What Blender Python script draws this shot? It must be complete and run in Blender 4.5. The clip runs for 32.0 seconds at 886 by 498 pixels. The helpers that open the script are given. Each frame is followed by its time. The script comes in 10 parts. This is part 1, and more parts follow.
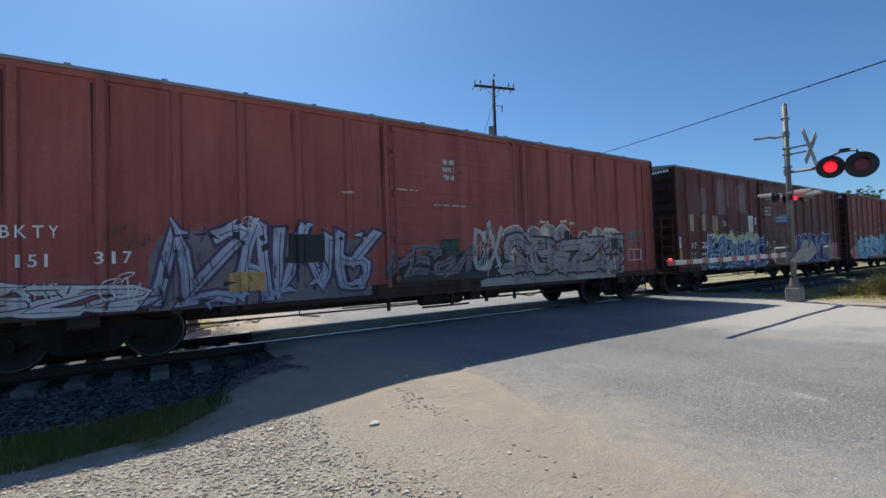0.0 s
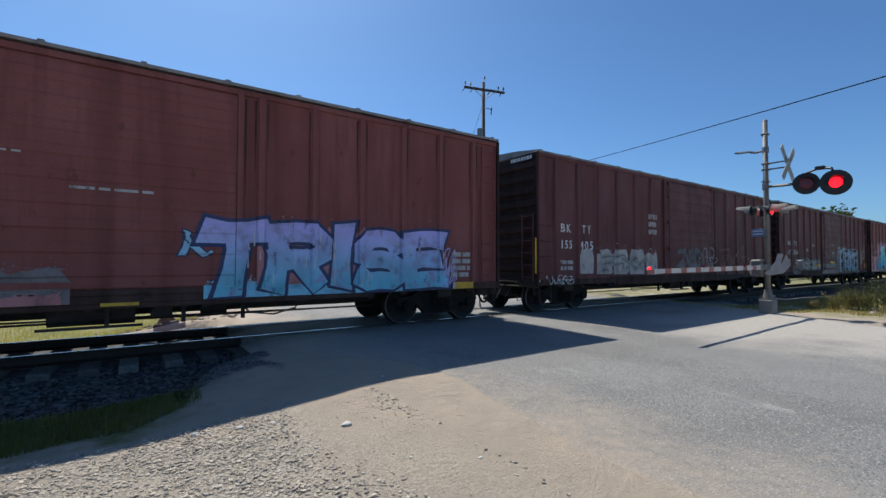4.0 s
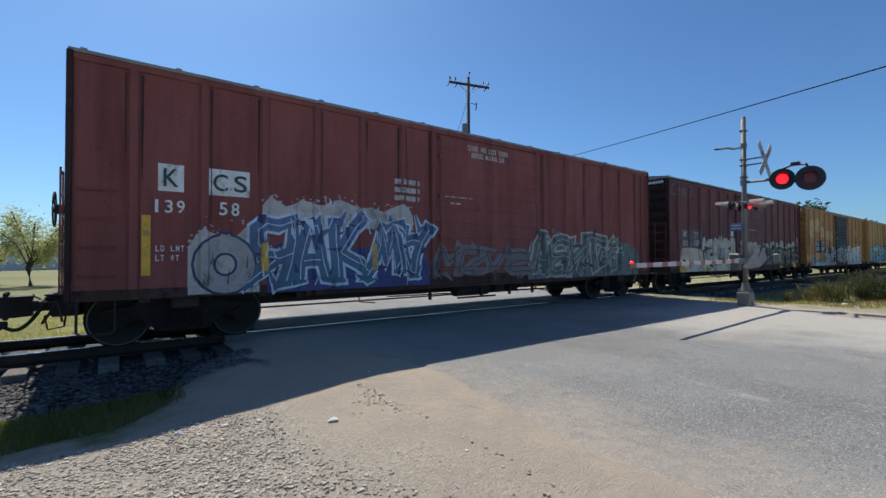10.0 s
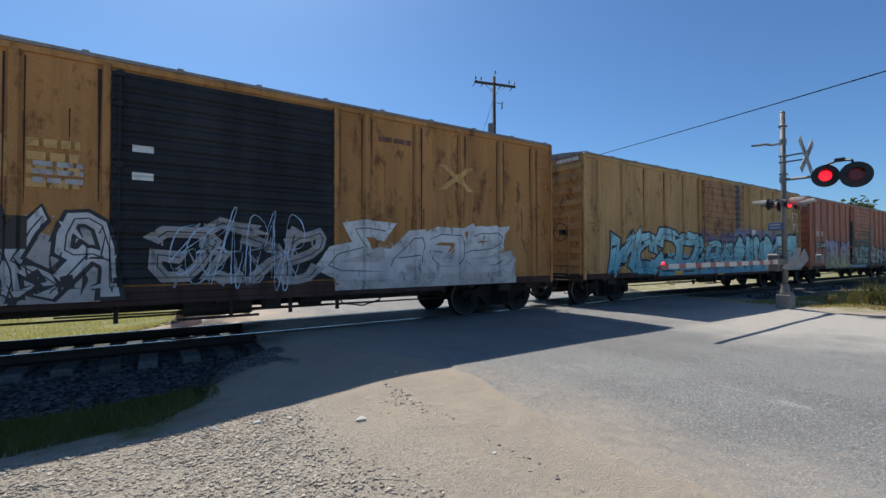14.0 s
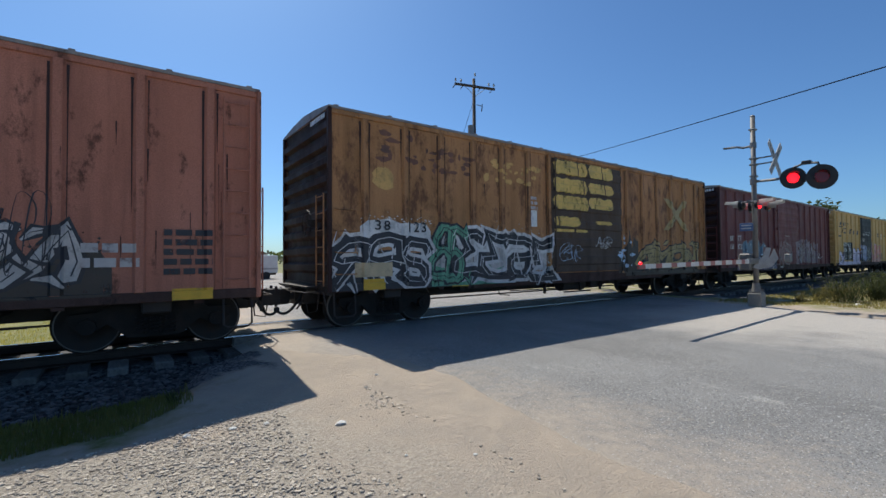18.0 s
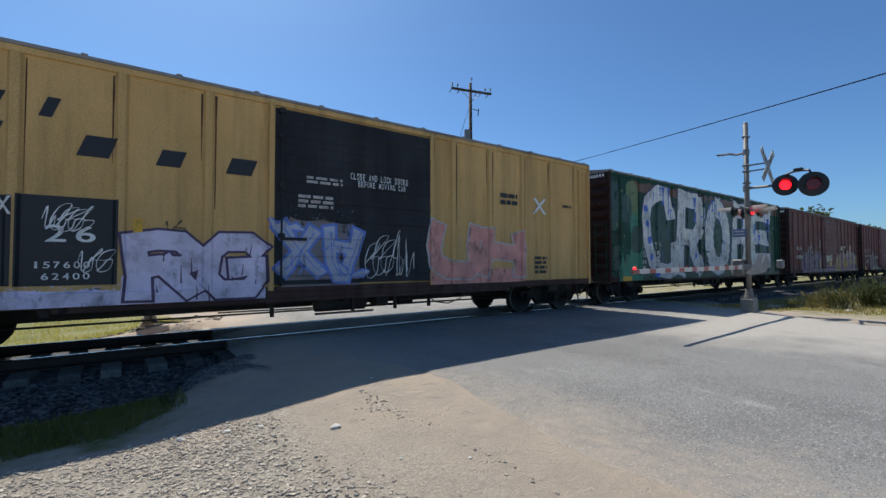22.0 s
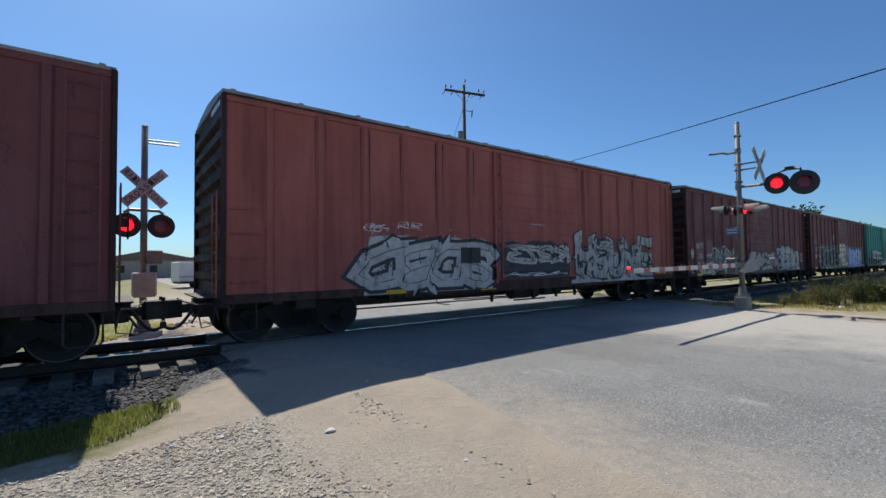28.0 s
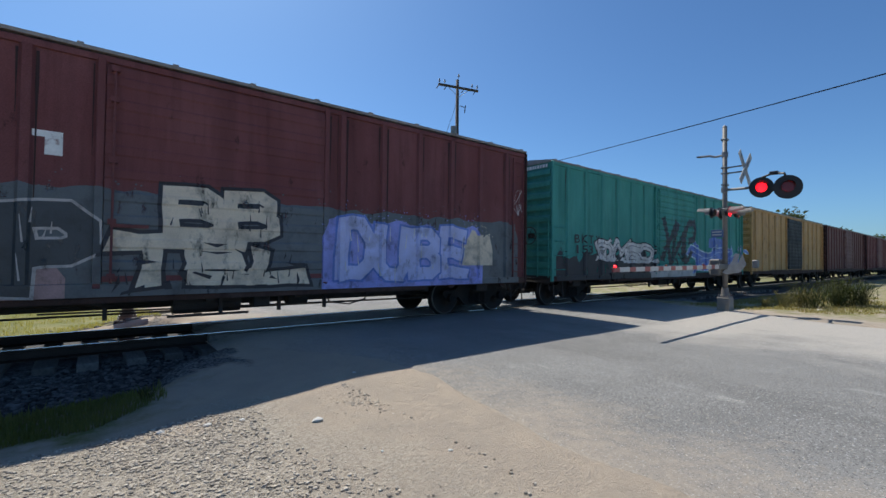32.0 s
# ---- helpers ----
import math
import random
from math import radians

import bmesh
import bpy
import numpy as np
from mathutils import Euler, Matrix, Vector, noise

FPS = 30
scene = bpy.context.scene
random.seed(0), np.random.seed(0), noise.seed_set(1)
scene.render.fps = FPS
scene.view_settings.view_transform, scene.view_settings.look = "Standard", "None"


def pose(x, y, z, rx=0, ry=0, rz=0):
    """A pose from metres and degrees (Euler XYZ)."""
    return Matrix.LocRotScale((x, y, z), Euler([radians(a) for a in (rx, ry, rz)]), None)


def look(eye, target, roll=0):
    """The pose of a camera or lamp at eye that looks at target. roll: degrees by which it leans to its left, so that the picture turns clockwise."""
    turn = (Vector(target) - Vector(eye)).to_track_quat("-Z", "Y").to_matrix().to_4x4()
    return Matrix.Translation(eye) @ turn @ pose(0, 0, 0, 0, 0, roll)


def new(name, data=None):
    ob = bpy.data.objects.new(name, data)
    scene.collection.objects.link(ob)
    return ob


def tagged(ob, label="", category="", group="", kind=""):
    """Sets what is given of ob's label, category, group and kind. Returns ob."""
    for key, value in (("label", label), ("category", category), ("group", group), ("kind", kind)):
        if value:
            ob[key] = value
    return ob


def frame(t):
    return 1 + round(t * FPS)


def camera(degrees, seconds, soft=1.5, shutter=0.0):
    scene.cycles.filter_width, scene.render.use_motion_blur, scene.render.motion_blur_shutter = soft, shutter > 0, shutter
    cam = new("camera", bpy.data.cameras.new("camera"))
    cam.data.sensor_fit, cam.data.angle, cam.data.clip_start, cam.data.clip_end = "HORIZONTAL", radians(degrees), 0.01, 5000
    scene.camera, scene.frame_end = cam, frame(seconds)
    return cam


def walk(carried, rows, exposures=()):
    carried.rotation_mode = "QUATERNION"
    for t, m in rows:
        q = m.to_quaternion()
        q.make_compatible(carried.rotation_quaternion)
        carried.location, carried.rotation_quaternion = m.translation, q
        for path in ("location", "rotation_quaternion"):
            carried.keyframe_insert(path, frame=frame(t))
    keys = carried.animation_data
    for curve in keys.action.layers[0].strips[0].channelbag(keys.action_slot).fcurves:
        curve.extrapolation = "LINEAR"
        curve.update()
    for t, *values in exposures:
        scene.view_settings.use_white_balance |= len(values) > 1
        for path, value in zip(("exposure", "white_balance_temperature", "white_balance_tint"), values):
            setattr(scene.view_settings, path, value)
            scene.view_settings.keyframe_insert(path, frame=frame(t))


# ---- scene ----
FOV = 90.47
# seconds, x, y, z, yaw, pitch, lean
PATH = [
    (0.0, -0.031, 0.010, 1.609, -32.97, 1.64, 1.91),
    (0.5, 0.004, 0.018, 1.600, -32.50, 1.40, 0.38),
    (1.0, -0.003, 0.011, 1.608, -32.64, 1.49, 0.06),
    (1.5, -0.010, -0.002, 1.608, -33.37, 1.52, -0.02),
    (2.0, 0.002, 0.001, 1.606, -33.80, 1.49, -0.25),
    (2.5, -0.019, -0.005, 1.616, -34.14, 1.53, -0.48),
    (3.0, 0.003, 0.014, 1.605, -34.29, 1.65, -0.41),
    (3.5, 0.010, 0.012, 1.611, -34.38, 1.65, -0.35),
    (4.0, 0.024, 0.012, 1.616, -34.94, 1.64, -0.18),
    (4.5, 0.022, -0.000, 1.626, -36.03, 1.62, 0.10),
    (6.5, -0.003, 0.003, 1.619, -35.39, 1.28, 0.49),
    (7.0, 0.005, -0.000, 1.612, -35.29, 1.24, 0.40),
    (7.5, -0.001, -0.004, 1.609, -35.26, 1.26, 0.06),
    (8.0, 0.011, 0.021, 1.605, -35.37, 1.16, -0.22),
    (8.5, 0.016, 0.009, 1.626, -36.22, 1.13, -0.08),
    (9.0, 0.015, 0.007, 1.622, -36.78, 1.15, -0.02),
    (9.5, 0.001, 0.002, 1.621, -36.97, 1.20, 0.07),
    (10.0, 0.011, 0.001, 1.619, -36.84, 1.02, 0.13),
    (10.5, 0.005, -0.013, 1.625, -36.57, 1.02, 0.26),
    (11.0, 0.011, 0.008, 1.617, -36.10, 1.05, 0.25),
    (11.5, -0.005, -0.016, 1.625, -35.26, 0.98, 0.39),
    (12.0, 0.006, -0.019, 1.620, -34.81, 0.99, 0.57),
    (12.5, -0.005, -0.015, 1.623, -34.29, 0.97, 0.39),
    (13.0, -0.003, -0.022, 1.624, -33.57, 1.02, 0.30),
    (13.5, -0.002, -0.008, 1.632, -33.36, 1.01, 0.09),
    (15.5, 0.021, 0.011, 1.620, -34.59, 1.43, 0.44),
    (16.0, 0.008, 0.007, 1.626, -34.79, 1.54, 0.53),
    (16.5, 0.013, 0.018, 1.625, -34.98, 1.52, 0.46),
    (17.0, 0.018, 0.016, 1.627, -35.55, 1.47, 0.52),
    (17.5, 0.018, 0.019, 1.626, -35.76, 1.31, 0.48),
    (18.0, 0.024, 0.026, 1.618, -36.00, 1.27, 0.43),
    (18.5, 0.029, 0.030, 1.624, -36.35, 1.21, 0.31),
    (19.0, 0.032, 0.030, 1.624, -36.77, 1.14, 0.57),
    (19.5, 0.018, 0.017, 1.631, -37.13, 1.10, 0.65),
    (20.0, 0.019, 0.034, 1.620, -37.38, 1.07, 0.52),
    (20.5, 0.015, 0.013, 1.622, -37.45, 1.16, 0.32),
    (21.0, 0.001, 0.001, 1.630, -37.20, 1.30, -0.10),
    (21.5, -0.003, -0.006, 1.633, -36.80, 1.58, -0.11),
    (22.0, 0.005, 0.008, 1.623, -36.59, 1.73, 0.04),
    (22.5, 0.006, 0.004, 1.623, -36.38, 1.83, 0.21),
    (23.0, 0.012, 0.020, 1.623, -36.46, 1.82, 0.29),
    (23.5, 0.019, 0.015, 1.623, -36.50, 1.76, 0.29),
    (24.0, 0.018, 0.019, 1.623, -36.64, 1.72, 0.26),
    (24.5, 0.022, 0.022, 1.625, -36.89, 1.71, 0.30),
    (25.0, 0.013, 0.020, 1.625, -37.19, 1.81, 0.61),
    (25.5, 0.002, -0.012, 1.645, -37.40, 1.67, 1.04),
    (26.0, 0.004, 0.003, 1.635, -37.31, 1.66, 0.99),
    (26.5, -0.001, -0.009, 1.634, -37.04, 1.87, 0.96),
    (28.5, 0.026, 0.014, 1.623, -37.32, 1.91, 0.56),
    (29.0, 0.022, 0.016, 1.632, -37.48, 1.63, 0.48),
    (29.5, 0.022, 0.010, 1.620, -37.33, 1.43, 0.60),
    (30.0, 0.020, 0.006, 1.613, -37.86, 1.29, 0.03),
    (30.5, 0.012, -0.018, 1.621, -38.03, 1.18, -0.66),
    (31.0, 0.008, 0.002, 1.608, -38.45, 1.12, -1.12),
    (31.5, -0.009, -0.016, 1.616, -38.66, 1.17, -1.11),
    (32.0, -0.012, -0.031, 1.618, -38.55, 1.26, -0.69),
]
cam = camera(FOV, 32.0, 1.5)
walk(cam, [(t, pose(x, y, z, 90, 0, yaw) @ pose(0, 0, 0, pitch, 0, 0) @ pose(0, 0, 0, 0, 0, -lean)) for t, x, y, z, yaw, pitch, lean in PATH], [(0, 0.18, 6450, 8), (32, 0.18, 6450, 8)])

# ---- light ----
SUN_AZ, SUN_EL = 4.0, 52.0      # degrees from +y towards +x; above the horizon
world = bpy.data.worlds.new("sky")
scene.world = world
world.use_nodes = True
wn = world.node_tree.nodes
sky = wn.new("ShaderNodeTexSky")
sky.sky_type, sky.sun_disc = "NISHITA", False
sky.sun_elevation, sky.sun_rotation = radians(SUN_EL), radians(SUN_AZ)
sky.air_density, sky.dust_density, sky.ozone_density, sky.altitude = 1.0, 1.5, 1.6, 900
wn["Background"].inputs["Strength"].default_value = 0.090
tone = wn.new("ShaderNodeMix")
tone.data_type, tone.blend_type = "RGBA", "MULTIPLY"
tone.inputs[0].default_value, tone.inputs[7].default_value = 1.0, (0.60, 0.90, 1.20, 1)
world.node_tree.links.new(sky.outputs[0], tone.inputs[6])
world.node_tree.links.new(tone.outputs[2], wn["Background"].inputs["Color"])
sun = new("sun", bpy.data.lights.new("sun", "SUN"))
sun.data.energy, sun.data.angle, sun.data.color = 4.5, radians(0.5), (1.0, 0.95, 0.87)
sun_dir = Vector((math.sin(radians(SUN_AZ)) * math.cos(radians(SUN_EL)), math.cos(radians(SUN_AZ)) * math.cos(radians(SUN_EL)), math.sin(radians(SUN_EL))))
sun.matrix_world = look(sun_dir * 60, (0, 0, 0))
scene.view_settings.exposure = 0.0

# ---- materials ----
MATS = {}


def material(name, col, rough=0.6, metal=0.0, vary=0.25, scale=3.0, fine=60.0, bump=0.0, bump_scale=40.0, tint=None, tint_amount=0.0, tint_scale=1.2, spec=0.5, per_object=0.0, per_island=0.0, stretch=(1, 1, 1), emit=0.0):
    """Base colour with coarse and fine variation, a second colour in patches, and relief."""
    if name in MATS:
        return MATS[name]
    m = bpy.data.materials.new(name)
    m.use_nodes = True
    n, l = m.node_tree.nodes, m.node_tree.links
    b = n["Principled BSDF"]
    tc = n.new("ShaderNodeTexCoord")
    mp = n.new("ShaderNodeMapping")
    mp.inputs["Scale"].default_value = stretch
    l.new(tc.outputs["Object"], mp.inputs["Vector"])
    big, small = n.new("ShaderNodeTexNoise"), n.new("ShaderNodeTexNoise")
    big.inputs["Scale"].default_value, big.inputs["Detail"].default_value = scale, 4
    small.inputs["Scale"].default_value, small.inputs["Detail"].default_value = fine, 2
    for t in (big, small):
        l.new(mp.outputs[0], t.inputs["Vector"])
    add = n.new("ShaderNodeMath")
    add.operation = "MULTIPLY_ADD"
    l.new(small.outputs[0], add.inputs[0])
    add.inputs[1].default_value = 0.5
    l.new(big.outputs[0], add.inputs[2])
    rng = n.new("ShaderNodeMapRange")
    rng.inputs[1].default_value, rng.inputs[2].default_value = 0.45, 1.05
    rng.inputs[3].default_value, rng.inputs[4].default_value = 1 - vary, 1 + vary
    l.new(add.outputs[0], rng.inputs[0])
    value = rng.outputs[0]
    if per_object or per_island:
        src = n.new("ShaderNodeObjectInfo").outputs["Random"] if per_object else n.new("ShaderNodeNewGeometry").outputs["Random Per Island"]
        r2, mul = n.new("ShaderNodeMapRange"), n.new("ShaderNodeMath")
        k = per_object or per_island
        r2.inputs[3].default_value, r2.inputs[4].default_value = 1 - k, 1 + k
        l.new(src, r2.inputs[0])
        mul.operation = "MULTIPLY"
        l.new(value, mul.inputs[0])
        l.new(r2.outputs[0], mul.inputs[1])
        value = mul.outputs[0]
    base = n.new("ShaderNodeMix")
    base.data_type, base.blend_type = "RGBA", "MIX"
    base.inputs[6].default_value = (*col, 1)
    base.inputs[7].default_value = (*(tint or col), 1)
    base.inputs[0].default_value = 0
    if tint:
        tn, tr = n.new("ShaderNodeTexNoise"), n.new("ShaderNodeMapRange")
        tn.inputs["Scale"].default_value, tn.inputs["Detail"].default_value, tn.inputs["Roughness"].default_value = tint_scale, 6, 0.65
        l.new(mp.outputs[0], tn.inputs["Vector"])
        tr.inputs[1].default_value, tr.inputs[2].default_value = 0.62 - tint_amount * 0.35, 0.72 - tint_amount * 0.2
        l.new(tn.outputs[0], tr.inputs[0])
        l.new(tr.outputs[0], base.inputs[0])
    hsv = n.new("ShaderNodeHueSaturation")
    l.new(base.outputs[2], hsv.inputs["Color"])
    l.new(value, hsv.inputs["Value"])
    l.new(hsv.outputs[0], b.inputs["Base Color"])
    b.inputs["Roughness"].default_value, b.inputs["Metallic"].default_value = rough, metal
    b.inputs["Specular IOR Level"].default_value = spec
    if emit:
        b.inputs["Emission Color"].default_value, b.inputs["Emission Strength"].default_value = (*col, 1), emit
    if bump:
        bt, bp = n.new("ShaderNodeTexNoise"), n.new("ShaderNodeBump")
        bt.inputs["Scale"].default_value, bt.inputs["Detail"].default_value = bump_scale, 5
        l.new(mp.outputs[0], bt.inputs["Vector"])
        bp.inputs["Strength"].default_value, bp.inputs["Distance"].default_value = bump, 0.02
        l.new(bt.outputs[0], bp.inputs["Height"])
        l.new(bp.outputs[0], b.inputs["Normal"])
    MATS[name] = m
    return m


def car_paint(name, col, rust=0.3, rust_col=(0.11, 0.05, 0.03), rough=0.5, vary=0.18):
    """Faded rail-car paint: rust blotches, vertical dirt streaks and chalking, different on every car."""
    if name in MATS:
        return MATS[name]
    m = bpy.data.materials.new(name)
    m.use_nodes = True
    n, l = m.node_tree.nodes, m.node_tree.links
    b = n["Principled BSDF"]
    b.inputs["Specular IOR Level"].default_value = 0.14
    tc, oi = n.new("ShaderNodeTexCoord"), n.new("ShaderNodeObjectInfo")

    def noise_at(stretch, scale, detail=5, rough=0.6):
        mp, t = n.new("ShaderNodeMapping"), n.new("ShaderNodeTexNoise")
        mp.inputs["Scale"].default_value = stretch
        l.new(tc.outputs["Object"], mp.inputs["Vector"])
        l.new(mp.outputs[0], t.inputs["Vector"])
        t.inputs["Scale"].default_value, t.inputs["Detail"].default_value, t.inputs["Roughness"].default_value = scale, detail, rough
        return t.outputs[0]

    def rng(v, a, bb, c, d):
        r = n.new("ShaderNodeMapRange")
        for k, x in enumerate((a, bb, c, d)):
            r.inputs[k + 1].default_value = x
        l.new(v, r.inputs[0])
        return r.outputs[0]

    def mix(fac, a, bcol):
        x = n.new("ShaderNodeMix")
        x.data_type = "RGBA"
        l.new(fac, x.inputs[0])
        for sock, v in ((x.inputs[6], a), (x.inputs[7], bcol)):
            if isinstance(v, tuple):
                sock.default_value = (*v, 1)
            else:
                l.new(v, sock)
        return x.outputs[2]

    streak = rng(noise_at((1, 1, 0.08), 5.0), 0.5, 0.75, 0, 0.55)
    patch = rng(noise_at((1, 1, 0.6), 0.9), 0.4, 0.7, 0, 0.5)
    rusty = rng(noise_at((1, 1, 0.5), 2.6, 8, 0.72), 0.68 - rust * 0.25, 0.74 - rust * 0.18, 0, 0.85)
    fine = rng(noise_at((1, 1, 1), 70.0, 2), 0.3, 0.7, 1 - vary, 1 + vary)
    chalk = tuple(min(1, c * 1.35 + 0.03) for c in col)
    dark = tuple(c * 0.5 for c in col)
    band = rng(noise_at((1, 1, 0.03), 1.3, 3), 0.5, 0.72, 0, 0.6)
    c = mix(patch, col, chalk)
    c = mix(band, c, dark)
    c = mix(streak, c, dark)
    c = mix(rusty, c, rust_col)
    hsv = n.new("ShaderNodeHueSaturation")
    l.new(c, hsv.inputs["Color"])
    l.new(fine, hsv.inputs["Value"])
    l.new(hsv.outputs[0], b.inputs["Base Color"])
    rr = rng(noise_at((1, 1, 0.4), 3.0), 0.3, 0.7, rough - 0.1, rough + 0.2)
    l.new(rr, b.inputs["Roughness"])
    bp = n.new("ShaderNodeBump")
    bp.inputs["Strength"].default_value, bp.inputs["Distance"].default_value = 0.25, 0.02
    l.new(noise_at((1, 1, 0.7), 1.6, 3), bp.inputs["Height"])
    l.new(bp.outputs[0], b.inputs["Normal"])
    MATS[name] = m
    return m


def spray(name, col, low=None, z0=1.0, z1=2.5, rough=0.45, wear=0.75):
    """Spray paint that fades from one colour at its foot to another at its top, chalky and worn."""
    if name in MATS:
        return MATS[name]
    m = material(name, col, rough, 0, 0.24, 2.2, 50, tint=tuple(c * 0.6 + 0.012 for c in col), tint_amount=0.3, tint_scale=3.0)
    n, l = m.node_tree.nodes, m.node_tree.links
    if wear:
        # flaked and washed-out places let the car's own paint through
        mp, t1, r1 = n.new("ShaderNodeMapping"), n.new("ShaderNodeTexNoise"), n.new("ShaderNodeMapRange")
        mp.inputs["Scale"].default_value = (1, 1, 0.45)
        l.new(next(x for x in n if x.bl_idname == "ShaderNodeTexCoord").outputs["Object"], mp.inputs["Vector"])
        l.new(mp.outputs[0], t1.inputs["Vector"])
        t1.inputs["Scale"].default_value, t1.inputs["Detail"].default_value, t1.inputs["Roughness"].default_value = 4.2, 9, 0.72
        for k, v in enumerate((0.56, 0.68, 1.0, 1.0 - wear)):
            r1.inputs[k + 1].default_value = v
        l.new(t1.outputs[0], r1.inputs[0])
        l.new(r1.outputs[0], n["Principled BSDF"].inputs["Alpha"])
    if low:
        base = next(x for x in n if x.bl_idname == "ShaderNodeMix")
        sep, r, mx = n.new("ShaderNodeSeparateXYZ"), n.new("ShaderNodeMapRange"), n.new("ShaderNodeMix")
        tc = next(x for x in n if x.bl_idname == "ShaderNodeTexCoord")
        l.new(tc.outputs["Object"], sep.inputs[0])
        r.inputs[1].default_value, r.inputs[2].default_value = z0, z1
        l.new(sep.outputs[2], r.inputs[0])
        mx.data_type = "RGBA"
        l.new(r.outputs[0], mx.inputs[0])
        mx.inputs[6].default_value, mx.inputs[7].default_value = (*low, 1), (*col, 1)
        l.new(mx.outputs[2], base.inputs[6])
    return m


steel = material("dark_steel", (0.040, 0.033, 0.030), 0.7, 0.1, 0.3, 4, 80, bump=0.3, tint=(0.05, 0.03, 0.02), tint_amount=0.3)
truck_steel = material("truck_iron", (0.022, 0.019, 0.017), 0.75, 0.0, 0.3, 5, 60, bump=0.4, tint=(0.028, 0.02, 0.016), tint_amount=0.3, spec=0.25)
wheel_steel = material("wheel_steel", (0.024, 0.020, 0.018), 0.65, 0.0, 0.25, 5, 60, tint=(0.04, 0.022, 0.014), tint_amount=0.3, spec=0.3)
rim_steel = material("worn_wheel_rim", (0.15, 0.14, 0.13), 0.45, 0.2, 0.2)
rail_steel = material("rail_steel", (0.04, 0.026, 0.02), 0.6, 0.5, 0.3, 6, 60)
rail_top = material("rail_top", (0.55, 0.54, 0.53), 0.25, 0.95, 0.1)
rubber = material("rubber", (0.02, 0.02, 0.02), 0.6)
white_mark = material("white_stencil", (0.84, 0.83, 0.79), 0.55, 0, 0.15, 5, 70, tint=(0.4, 0.3, 0.27), tint_amount=0.15, tint_scale=6)
dim_mark = material("faded_white_stencil", (0.52, 0.48, 0.455), 0.6, 0, 0.2, 5, 70, tint=(0.25, 0.17, 0.15), tint_amount=0.3, tint_scale=6)
black_mark = material("black_stencil", (0.02, 0.02, 0.022), 0.5, 0, 0.2)
yellow_strip = material("yellow_reflector", (0.75, 0.42, 0.03), 0.4, 0, 0.15, 6, 60, tint=(0.4, 0.25, 0.05), tint_amount=0.2, tint_scale=5)
galvanised = material("galvanised_steel", (0.20, 0.20, 0.20), 0.5, 0.6, 0.2, 6, 50, tint=(0.3, 0.27, 0.22), tint_amount=0.25)
aluminium = material("aluminium_paint", (0.165, 0.155, 0.145), 0.6, 0.1, 0.25, 5, 40, tint=(0.24, 0.22, 0.20), tint_amount=0.25)
black_paint = material("black_paint", (0.015, 0.015, 0.016), 0.45, 0, 0.2)
red_paint = material("red_reflective", (0.33, 0.085, 0.08), 0.4, 0, 0.15)
white_paint = material("white_reflective", (0.56, 0.545, 0.52), 0.45, 0, 0.15, 5, 50, tint=(0.5, 0.45, 0.38), tint_amount=0.25)
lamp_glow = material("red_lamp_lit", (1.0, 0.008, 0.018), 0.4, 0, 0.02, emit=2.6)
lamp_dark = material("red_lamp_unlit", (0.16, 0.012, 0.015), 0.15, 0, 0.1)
wood_grey = material("weathered_wood", (0.055, 0.045, 0.038), 0.8, 0, 0.3, 3, 40, stretch=(6, 6, 0.5), bump=0.4)
tie_wood = material("tie_wood", (0.16, 0.14, 0.12), 0.85, 0, 0.35, 3, 40, stretch=(8, 1, 8), bump=0.5, per_object=0.3)
board_white = material("dull_board_white", (0.40, 0.39, 0.38), 0.5, 0, 0.2, 5, 50, tint=(0.28, 0.25, 0.22), tint_amount=0.3)
concrete = material("concrete", (0.24, 0.225, 0.20), 0.8, 0, 0.2, 3, 60, bump=0.3)


